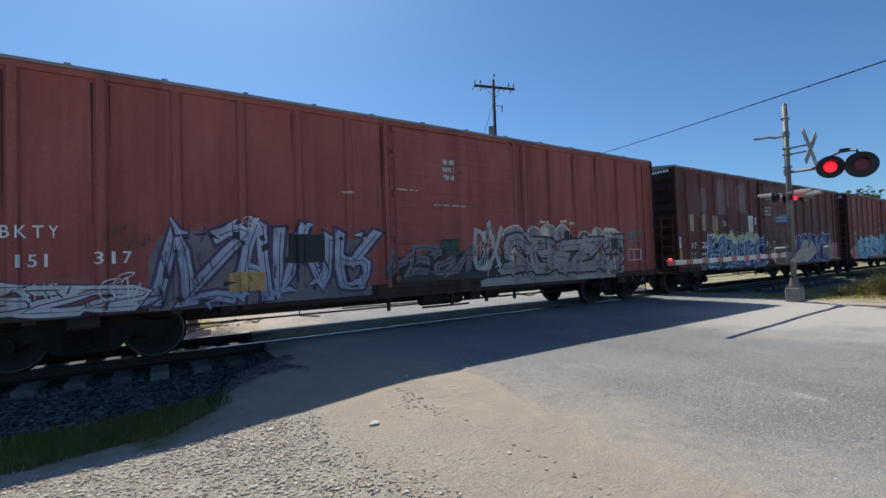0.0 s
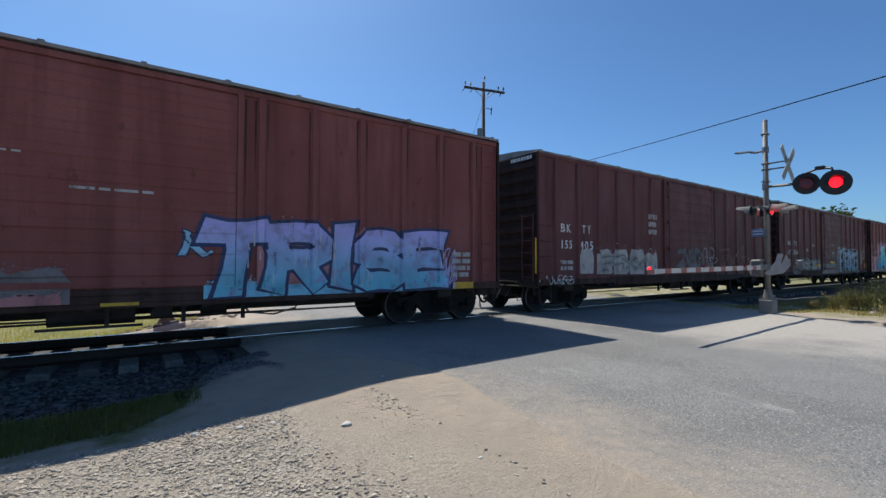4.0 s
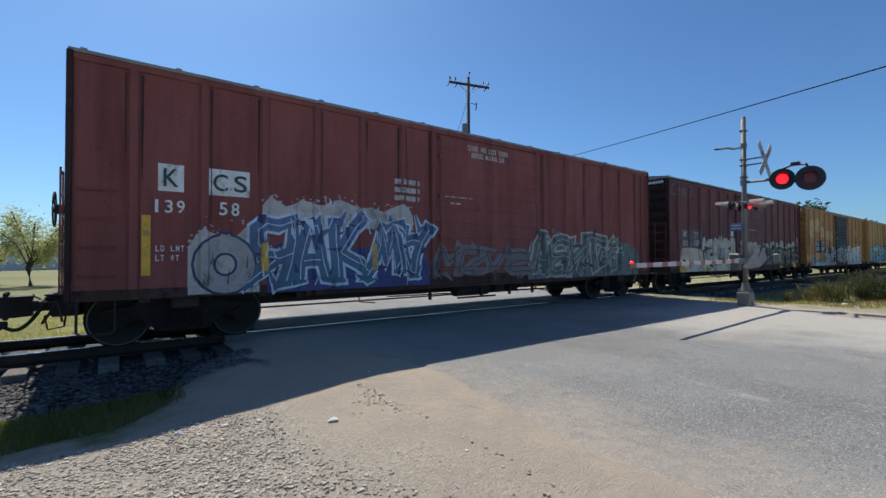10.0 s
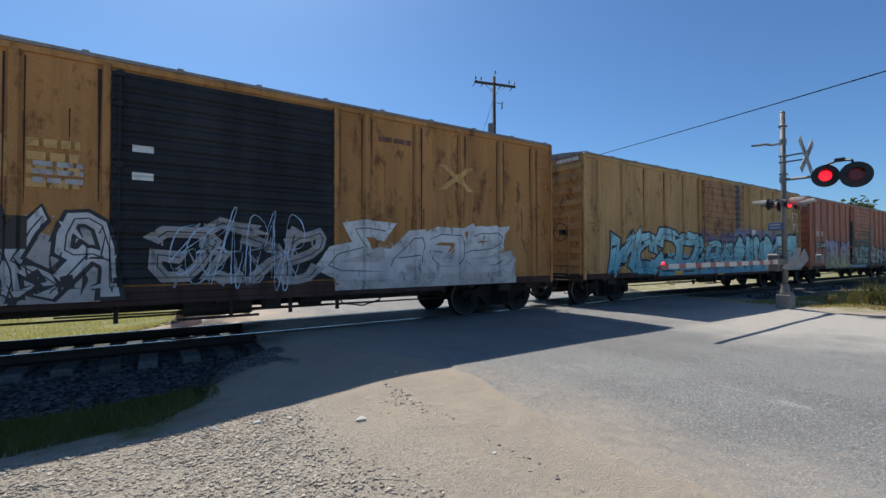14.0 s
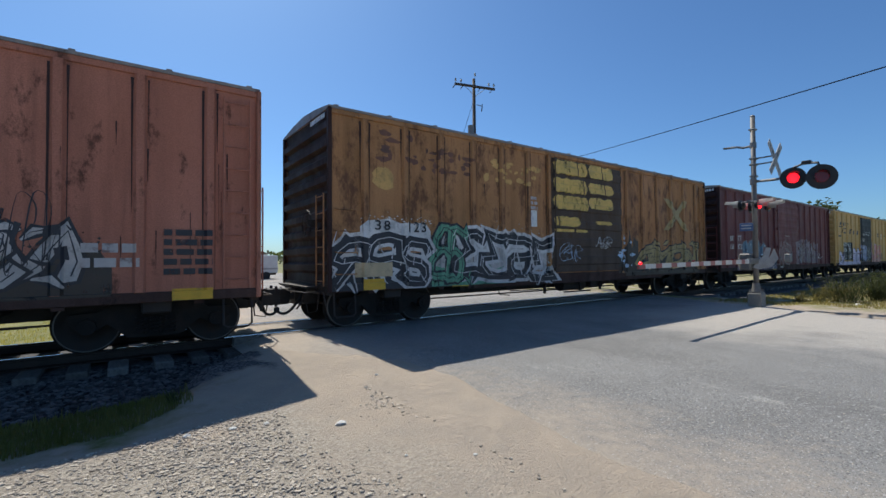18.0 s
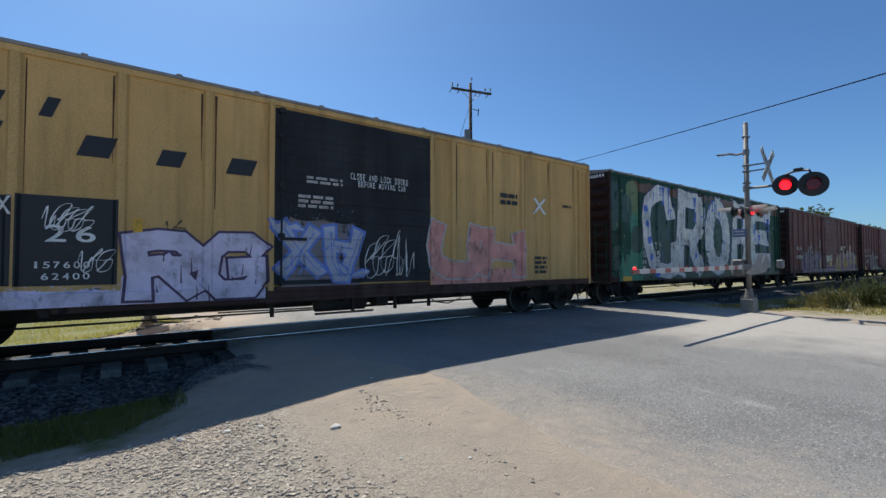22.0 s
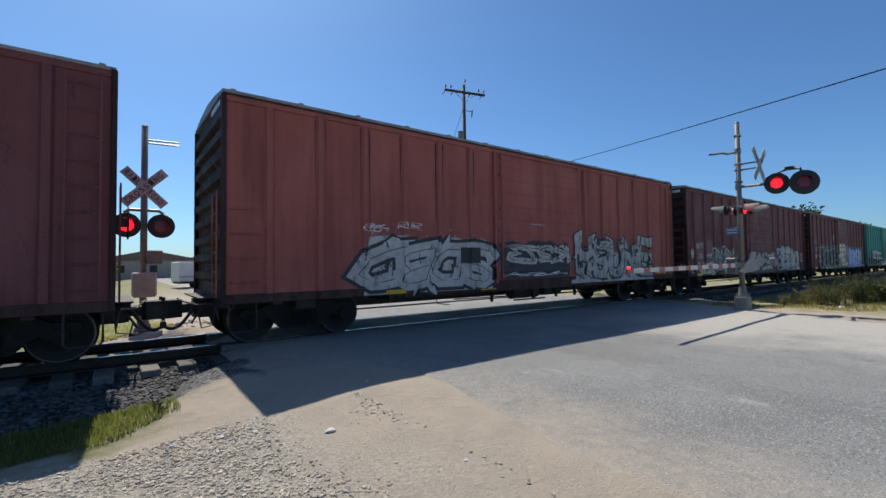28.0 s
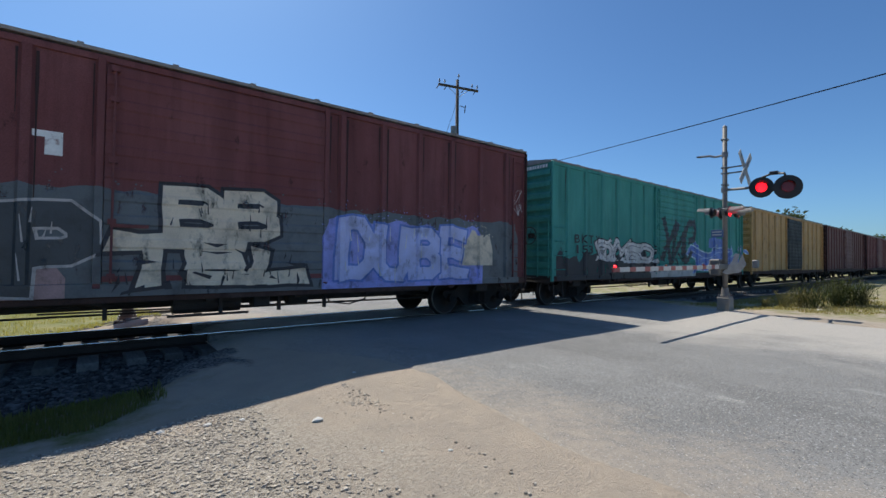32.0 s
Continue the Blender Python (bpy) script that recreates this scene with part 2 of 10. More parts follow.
def road_material():
    """Sun-bleached asphalt: coarse aggregate, streaks along the road, pale worn patches, and sand drifted in from the verge."""
    m = bpy.data.materials.new("worn_asphalt")
    m.use_nodes = True
    n, l = m.node_tree.nodes, m.node_tree.links
    b = n["Principled BSDF"]
    tc, sep = n.new("ShaderNodeTexCoord"), n.new("ShaderNodeSeparateXYZ")
    l.new(tc.outputs["Object"], sep.inputs[0])

    def nz(scale, detail=4, rough=0.6, stretch=(1, 1, 1)):
        mp, t = n.new("ShaderNodeMapping"), n.new("ShaderNodeTexNoise")
        mp.inputs["Scale"].default_value = stretch
        l.new(tc.outputs["Object"], mp.inputs["Vector"])
        l.new(mp.outputs[0], t.inputs["Vector"])
        t.inputs["Scale"].default_value, t.inputs["Detail"].default_value, t.inputs["Roughness"].default_value = scale, detail, rough
        return t.outputs[0]

    def rng(v, a, bb, c=0.0, d=1.0):
        r = n.new("ShaderNodeMapRange")
        for k, x in enumerate((a, bb, c, d)):
            r.inputs[k + 1].default_value = x
        l.new(v, r.inputs[0])
        return r.outputs[0]

    def op(kind, a, bb):
        o = n.new("ShaderNodeMath")
        o.operation = kind
        for k, v in enumerate((a, bb)):
            if isinstance(v, (int, float)):
                o.inputs[k].default_value = v
            else:
                l.new(v, o.inputs[k])
        return o.outputs[0]

    def mix(f, a, c):
        x = n.new("ShaderNodeMix")
        x.data_type = "RGBA"
        l.new(f, x.inputs[0])
        for sock, v in ((x.inputs[6], a), (x.inputs[7], c)):
            if isinstance(v, tuple):
                sock.default_value = (*v, 1)
            else:
                l.new(v, sock)
        return x.outputs[2]

    c = mix(rng(nz(0.45, 5), 0.35, 0.65), (0.205, 0.198, 0.186), (0.272, 0.264, 0.248))
    c = mix(rng(nz(1.6, 5, 0.6, (1, 0.16, 1)), 0.5, 0.72, 0, 0.55), c, (0.155, 0.15, 0.142))
    c = mix(rng(nz(3.2, 6, 0.7, (1, 0.3, 1)), 0.60, 0.68, 0, 0.7), c, (0.38, 0.365, 0.335))
    c = mix(rng(nz(62, 2), 0.38, 0.44, 0.8, 0), c, (0.085, 0.083, 0.08))
    c = mix(rng(nz(50, 2), 0.60, 0.66, 0, 0.8), c, (0.50, 0.49, 0.47))
    # pale concrete-like apron towards the far verge
    apron = op("MULTIPLY", rng(op("ADD", sep.outputs[0], rng(nz(0.7), 0.3, 0.7, -1.2, 1.2)), 7.7, 10.2), rng(sep.outputs[1], 6.6, 4.4))
    c = mix(op("MULTIPLY", apron, 0.85), c, mix(rng(nz(20, 4), 0.4, 0.7), (0.50, 0.455, 0.395), (0.42, 0.385, 0.34)))
    # sand
    wob = rng(nz(1.1, 6, 0.65), 0.25, 0.75, -0.7, 0.7)
    sand = rng(op("ADD", sep.outputs[0], wob), 4.1, 2.2)
    far = rng(sep.outputs[1], 12.5, 16.0, 0, 0.7)
    sand = op("MAXIMUM", sand, op("MULTIPLY", far, rng(nz(0.8), 0.35, 0.6)))
    sand = rng(op("ADD", sand, rng(nz(9, 7, 0.8), 0.3, 0.7, -0.3, 0.3)), 0.1, 1.05)
    c = mix(sand, c, mix(rng(nz(40, 3), 0.4, 0.7), (0.44, 0.362, 0.28), (0.38, 0.32, 0.255)))
    l.new(c, b.inputs["Base Color"])
    b.inputs["Roughness"].default_value = 0.85
    b.inputs["Specular IOR Level"].default_value = 0.35
    bp = n.new("ShaderNodeBump")
    bp.inputs["Strength"].default_value, bp.inputs["Distance"].default_value = 0.9, 0.012
    l.new(op("ADD", nz(100, 3), op("MULTIPLY", nz(18, 3), 0.7)), bp.inputs["Height"])
    l.new(bp.outputs[0], b.inputs["Normal"])
    return m


asphalt = road_material()

# ---- mesh tools ----
def part(name, bm, mat, parent=None, label="", smooth=False):
    me = bpy.data.meshes.new(name)
    bm.to_mesh(me)
    bm.free()
    return place(name, me, mat, parent, label, smooth)


def place(name, me, mat, parent=None, label="", smooth=False):
    """One object on a mesh that others may share, with its own material."""
    if smooth:
        me.shade_smooth()
    if not me.materials:
        me.materials.append(mat)
    ob = new(name, me)
    if me.materials[0] != mat:
        ob.material_slots[0].link = "OBJECT"
        ob.material_slots[0].material = mat
    ob.parent = parent
    if label:
        tagged(ob, label)
    return ob


def box(bm, x0, x1, y0, y1, z0, z1, bevel=0.0, m=None):
    r = bmesh.ops.create_cube(bm, size=1.0)
    v = r["verts"]
    for p in v:
        p.co = Vector(((x0 + x1) / 2 + p.co.x * (x1 - x0), (y0 + y1) / 2 + p.co.y * (y1 - y0), (z0 + z1) / 2 + p.co.z * (z1 - z0)))
    if bevel:
        e = {k for p in v for k in p.link_edges}
        v = bmesh.ops.bevel(bm, geom=list(e), offset=bevel, segments=1, affect="EDGES")["verts"] + [p for p in v if p.is_valid]
    if m:
        bmesh.ops.transform(bm, matrix=m, verts=list({p for p in v if p.is_valid}))
    return v


def rod(bm, a, b, r, sides=8, r2=None):
    """A round bar from a to b."""
    a, b = Vector(a), Vector(b)
    d = b - a
    m = Matrix.Translation((a + b) / 2) @ d.to_track_quat("Z", "Y").to_matrix().to_4x4()
    bmesh.ops.create_cone(bm, cap_ends=True, segments=sides, radius1=r, radius2=r if r2 is None else r2, depth=d.length, matrix=m)


def path_rod(bm, pts, r, sides=6):
    """A hose, wire or bent bar through points."""
    pts = [Vector(p) for p in pts]
    rings = []
    for k, p in enumerate(pts):
        d = (pts[min(k + 1, len(pts) - 1)] - pts[max(k - 1, 0)]).normalized()
        q = d.to_track_quat("Z", "Y")
        rings.append([bm.verts.new(p + q @ Vector((math.cos(a) * r, math.sin(a) * r, 0))) for a in (2 * math.pi * i / sides for i in range(sides))])
    for r0, r1 in zip(rings, rings[1:]):
        for i in range(sides):
            bm.faces.new((r0[i], r0[(i + 1) % sides], r1[(i + 1) % sides], r1[i]))
    for ring in (rings[0], rings[-1]):
        bm.faces.new(ring)
    bmesh.ops.recalc_face_normals(bm, faces=bm.faces)


def plate(bm, pts, y0, y1):
    """An outline in x and z, as thick as from y0 to y1."""
    a = [bm.verts.new((x, y0, z)) for x, z in pts]
    b = [bm.verts.new((x, y1, z)) for x, z in pts]
    n = len(pts)
    bm.faces.new(a)
    bm.faces.new(list(reversed(b)))
    for i in range(n):
        bm.faces.new((a[i], b[i], b[(i + 1) % n], a[(i + 1) % n]))
    bmesh.ops.recalc_face_normals(bm, faces=bm.faces)


def lathe(bm, profile, sides=24, m=None):
    """Turn (radius, y) pairs about the y axis."""
    rings = []
    for r, y in profile:
        rings.append([bm.verts.new((r * math.cos(2 * math.pi * i / sides), y, r * math.sin(2 * math.pi * i / sides))) for i in range(sides)])
    for r0, r1 in zip(rings, rings[1:]):
        for i in range(sides):
            bm.faces.new((r0[i], r1[i], r1[(i + 1) % sides], r0[(i + 1) % sides]))
    bm.faces.new(list(reversed(rings[0])))
    bm.faces.new(rings[-1])
    bmesh.ops.recalc_face_normals(bm, faces=bm.faces)
    if m:
        bmesh.ops.transform(bm, matrix=m, verts=bm.verts)


def mesh_of(build, name):
    bm = bmesh.new()
    build(bm)
    me = bpy.data.meshes.new(name)
    bm.to_mesh(me)
    bm.free()
    return me


# glyphs of the built-in font, plain, fat and fatter for outlines
GLYPHS = {}


def load_glyphs(chars):
    made = []
    for ch in chars:
        for style, off in (("plain", 0.012), ("fat", 0.045), ("edge", 0.085)):
            cu = bpy.data.curves.new("glyph", "FONT")
            cu.body, cu.offset, cu.fill_mode, cu.resolution_u = ch, off, "FRONT", 6
            made.append((ch, style, new("glyph", cu)))
    deps = bpy.context.evaluated_depsgraph_get()
    deps.update()
    for ch, style, ob in made:
        me = bpy.data.meshes.new_from_object(ob.evaluated_get(deps))
        if style != "plain":
            bm = bmesh.new()
            bm.from_mesh(me)
            lo, hi = [min(v.co[i] for v in bm.verts) for i in (0, 1)], [max(v.co[i] for v in bm.verts) for i in (0, 1)]
            for i in (0, 1):
                for k in range(1, 6):
                    c = [0, 0, 0]
                    c[i] = lo[i] + (hi[i] - lo[i]) * k / 6
                    bmesh.ops.bisect_plane(bm, geom=bm.verts[:] + bm.edges[:] + bm.faces[:], plane_co=c, plane_no=(1 - i, i, 0))
            bm.to_mesh(me)
            bm.free()
        co = np.array([v.co[:2] for v in me.vertices])
        GLYPHS[ch, style] = (co, [tuple(p.vertices) for p in me.polygons])
        bpy.data.meshes.remove(me)
    for ch, style, ob in made:
        cu = ob.data
        bpy.data.objects.remove(ob)
        bpy.data.curves.remove(cu)


load_glyphs("ABCDEFGHIKLMNOPRSTUVWXY0123456789.")

# ---- the train ----
TRACK_Y, CAR_L, CAR_GAP = 9.55, 15.63, 1.34
RAIL_Z = 0.22                    # the railhead lies above the verge
HALF, PITCH = CAR_L / 2, CAR_L + CAR_GAP
SIDE = 1.44                      # half the width of the sheets
SILL, EAVE = 0.98, 4.60
DOOR0, DOOR1 = 6.36, 9.72        # the sliding door, from the car's left end
POSTS = {"wide": [0.66, 1.82, 2.98, 4.14, 5.30, 10.42, 11.58, 12.74, 13.9, 15.0], "close": [0.75, 1.70, 2.65, 3.60, 4.55, 5.50, 10.13, 11.08, 12.03, 12.98, 13.93, 14.88]}
POST_H = 0.055
DOOR_P = 0.06


RIB = {"plain": 0.014, "ribbed": 0.028, "panel": 0.028}


def rib_count(kind):
    return {"plain": 9, "ribbed": 14, "panel": 6}[kind]


def door_ribs(kind):
    n = rib_count(kind)
    return [1.28 + (k + 0.5) * (4.36 - 1.28) / n for k in range(n)], (0.055 if kind != "panel" else 0.10)


def depth(spec, x, z):
    """How far the side stands proud of its sheets at x (from the left end) and z."""
    if DOOR0 - 3.2 < x < DOOR1 + 0.1 and z < 1.1925:
        return 0.066
    if z < 1.1425:
        return 0.041
    if min(abs(x - DOOR0 + 0.06), abs(x - DOOR1 - 0.06)) < 0.0525:
        return 0.076
    if DOOR0 <= x <= DOOR1:
        zs, w = door_ribs(spec["door"])
        near = min(abs(z - q) for q in zs)
        if 1.2 < z < 4.42:
            return DOOR_P + RIB[spec["door"]] * max(0.0, min(1.0, (w + 0.03 - near) / 0.03))
        return 0.05
    near = min(abs(x - q) for q in POSTS[spec["posts"]])
    return POST_H * max(0.0, min(1.0, (0.085 - near) / 0.035))


COATS = [0]


def drape(spec, pts, faces, layer=1):
    """Lay a flat figure, given in x from the left end and z, on the posts and ribs of the side as a coat of paint."""
    bm = bmesh.new()
    COATS[0] += 1
    thin = 0.0003 * (COATS[0] % 9)
    vs = [bm.verts.new((q[0], q[2] if len(q) > 2 else 0.0, q[1])) for q in pts]
    for f in faces:
        try:
            bm.faces.new([vs[i] for i in f])
        except ValueError:
            pass
    xs, zs = [p[0] for p in pts], [p[1] for p in pts]
    x0, x1, z0, z1 = min(xs), max(xs), min(zs), max(zs)
    cuts = [q + o for q in POSTS[spec["posts"]] for o in (-0.085, -0.05, 0.05, 0.085)]
    cuts += [DOOR0 - 3.205, DOOR0 - 3.195, DOOR0 - 0.115, DOOR0 - 0.11, DOOR0 - 0.01, DOOR0 - 0.005, DOOR0 + 0.001, DOOR1 - 0.001, DOOR1 + 0.005, DOOR1 + 0.01, DOOR1 + 0.11, DOOR1 + 0.115]
    for c in cuts:
        if x0 < c < x1:
            bmesh.ops.bisect_plane(bm, geom=bm.verts[:] + bm.edges[:] + bm.faces[:], plane_co=(c, 0, 0), plane_no=(1, 0, 0))
    for c in (1.141, 1.145, 1.191, 1.195):
        if z0 < c < z1:
            bmesh.ops.bisect_plane(bm, geom=bm.verts[:] + bm.edges[:] + bm.faces[:], plane_co=(0, 0, c), plane_no=(0, 0, 1))
    if x1 > DOOR0 and x0 < DOOR1:
        rz, w = door_ribs(spec["door"])
        for q in rz:
            for o in (-w - 0.03, -w, w, w + 0.03):
                if z0 < q + o < z1:
                    bmesh.ops.bisect_plane(bm, geom=bm.verts[:] + bm.edges[:] + bm.faces[:], plane_co=(0, 0, q + o), plane_no=(0, 0, 1))
    for v in bm.verts:
        v.co = Vector((v.co.x - HALF, -(SIDE + depth(spec, v.co.x, v.co.z) + 0.003 + 0.003 * layer + thin + v.co.y), v.co.z))
    bmesh.ops.recalc_face_normals(bm, faces=bm.faces)
    for f in bm.faces:
        if f.normal.y > 0:
            f.normal_flip()
    return bm


def coat(car, spec, name, pts, faces, mat, layer, label=""):
    return part(name, drape(spec, pts, faces, layer), mat, car, label)


def glyph_at(ch, style, x0, x1, z0, z1, lean=0.0, wob=0.0, hand=None, flip=0):
    """A letter of the built-in font in a box; hand gives the taper, bends and phases of a hand-drawn one."""
    co, faces = GLYPHS[ch, style]
    ref = GLYPHS[ch, "fat"][0]
    lo, hi = ref.min(0), ref.max(0)
    u = (co - lo) / (hi - lo)
    if flip & 1:
        u[:, 0] = 1 - u[:, 0]
    if flip & 2:
        u[:, 1] = 1 - u[:, 1]
    if hand:
        tp, s1, s2, p1, p2 = hand
        a, b = u[:, 0].copy(), u[:, 1].copy()
        u[:, 0] = 0.5 + (a - 0.5) * (1 + tp * (0.5 - b)) + s1 * np.sin(4.2 * b + p1)
        u[:, 1] = b + s2 * np.sin(4.0 * a + p2) - 0.05 * np.sin(math.pi * a) * (1 - b)
    x = x0 + u[:, 0] * (x1 - x0) + lean * (u[:, 1] - 0.5) * (z1 - z0)
    z = z0 + u[:, 1] * (z1 - z0) + wob * (u[:, 0] - 0.5)
    return list(zip(x.tolist(), z.tolist())), faces


def stencil(car, spec, text, x0, x1, z0, z1, mat=None, name="reporting_mark", layer=8):
    """Stencilled letters, all of one height, joined into one mark."""
    pts, faces = [], []
    n = len(text)
    w = (x1 - x0) / (n - 0.22 * 1)
    for k, ch in enumerate(text):
        if ch == " ":
            continue
        narrow = 0.25 if ch in "1I" else 0.0
        p, f = glyph_at(ch, "plain", x0 + k * w + narrow * w * 0.7, x0 + k * w + w * (0.78 - narrow * 0.7), z0, z1)
        base = len(pts)
        pts += p
        faces += [tuple(i + base for i in q) for q in f]
    return tagged(coat(car, spec, name, pts, faces, mat or white_mark, layer), kind="stuff")


def bars(car, spec, x0, x1, z0, z1, rows, mat=None, name="small_print", seed=1, layer=8):
    """Small writing that cannot be read: plain bars of its size."""
    rnd = random.Random(seed)
    pts, faces = [], []
    h = (z1 - z0) / (rows * 1.6 - 0.6)
    mat = mat or dim_mark
    if rows == 1:
        z1, h = z1 - h * 0.3, h * 0.4
    for r in range(rows):
        x, za = x0, z1 - h * 1.6 * r
        while x < x1 - 0.01:
            w = min(rnd.uniform(0.10, 0.30), x1 - x)
            b = len(pts)
            pts += [(x, za - h), (x + w, za - h), (x + w, za), (x, za)]
            faces.append((b, b + 1, b + 2, b + 3))
            x += w + 0.045
    return tagged(coat(car, spec, name, pts, faces, mat or white_mark, layer), kind="stuff")


def panel(car, spec, x0, x1, z0, z1, mat, name="painted_panel", layer=1, label=""):
    return coat(car, spec, name, [(x0, z0), (x1, z0), (x1, z1), (x0, z1)], [(0, 1, 2, 3)], mat, layer, label)


def leaning_block(car, spec, x0, x1, z0, z1, mat, lean=0.35):
    """A slanting bar of the painted emblem."""
    k = lean * (z1 - z0)
    pts = [(x0, z0), (x1 - k, z0), (x1, z1), (x0 + k, z1)]
    return coat(car, spec, "emblem_block", pts, [(0, 1, 2, 3)], mat, 2)


def ragged(car, spec, x0, x1, z0, z1, mat, seed=1, layer=1):
    """What is left of an old coat: a patch with torn edges all round, gone in places."""
    rnd = random.Random(seed)
    n = max(12, int((x1 - x0) * 22))
    h = z1 - z0
    pts, faces = [], []
    for k in range(n + 1):
        x = x0 + (x1 - x0) * k / n
        e = min(1.0, min(k, n - k) / 2.5 + 0.35)
        up = 0.5 * h * e * (1 - 0.35 * max(0, noise.noise((x * 3, seed, 0))) - 0.12 * rnd.random())
        dn = 0.5 * h * e * (1 - 0.35 * max(0, noise.noise((x * 3, seed, 7))) - 0.12 * rnd.random())
        m = (z0 + z1) / 2
        pts += [(x, m - dn), (x, m + up)]
        if k and rnd.random() > 0.03:
            i = 2 * k
            faces.append((i - 2, i, i + 1, i - 1))
    return tagged(coat(car, spec, "peeling_coat", pts, faces, mat, layer), kind="stuff")


def cloud(car, spec, x0, x1, z0, z1, mat, seed=1, layer=0, name="spray_cloud", rough=0.25, flat=True):
    """A lumpy patch of spray paint; where it is not flat at its foot, a ragged round blot."""
    rnd = random.Random(seed)
    h = z1 - z0
    if not flat:
        if x1 - x0 > 0.9:
            pts, faces = [], []
            for _ in range(int(16 * (x1 - x0))):
                cx, cz = rnd.uniform(x0, x1), z0 + h * rnd.random()
                rx, rz = rnd.uniform(0.03, 0.22), rnd.uniform(0.03, 0.10)
                base, up = len(pts), 0.00004 * len(faces)
                pts += [(cx + rx * math.cos(a) * rnd.uniform(0.5, 1.1), cz + rz * math.sin(a) * rnd.uniform(0.5, 1.1), up) for a in (0, 0.9, 1.7, 2.6, 3.5, 4.4, 5.3)]
                faces.append(tuple(range(base, base + 7)))
            return tagged(coat(car, spec, "peeled_patch", pts, faces, mat, layer), kind="stuff")
        n = 18
        cx, cz = (x0 + x1) / 2, (z0 + z1) / 2
        pts = [(cx, cz)]
        for k in range(n):
            a, r = 2 * math.pi * k / n, 1 - 0.22 * rnd.random()
            c, s = math.cos(a), math.sin(a)
            f = r / max(abs(c) ** 3 + abs(s) ** 3, 0.4) ** (1 / 3)
            pts.append((cx + (x1 - x0) / 2 * c * f, cz + h / 2 * s * f))
        return coat(car, spec, "spray_blot", pts, [(0, 1 + k, 1 + (k + 1) % n) for k in range(n)], mat, layer)
    n = max(10, int((x1 - x0) * 7))
    top = []
    for k in range(n + 1):
        u = k / n
        bump = 0.5 + 0.5 * math.sin(u * n * 0.9 + seed) * math.cos(u * n * 0.37 + seed * 1.7)
        top.append((x0 + (x1 - x0) * u, z1 - h * rough * (rnd.random() * 0.35 + 0.65 * bump) - (h * 0.25 if k in (0, n) else 0)))
    bot = [(x0 + (x1 - x0) * k / n, z0) for k in range(n + 1)]
    pts = bot + top
    faces = [(k, k + 1, n + 2 + k, n + 1 + k) for k in range(n)]
    # overspray: flecks that thin out above the edge
    for _ in range(min(170, int(34 * (x1 - x0)))):
        u = rnd.random()
        x = x0 + (x1 - x0) * u
        z = top[int(u * n)][1] + min(0.32 * h, 0.34) * rnd.random() ** 2 * rnd.choice((1, 1, -0.2))
        r, i = rnd.uniform(0.006, 0.030) * (1.3 - (z - z0) / (h * 1.5)), len(pts)
        if z > 4.4 or z < z0 + 0.02 or not 0.05 < x < 15.55:
            continue
        pts += [(x - r * 1.4, z, 0.0002), (x, z - r * rnd.uniform(0.6, 1.6), 0.0002), (x + r * 1.3, z, 0.0002), (x + r * 0.2, z + r, 0.0002)]
        faces.append((i, i + 1, i + 2, i + 3))
    return coat(car, spec, name, pts, faces, mat, layer)


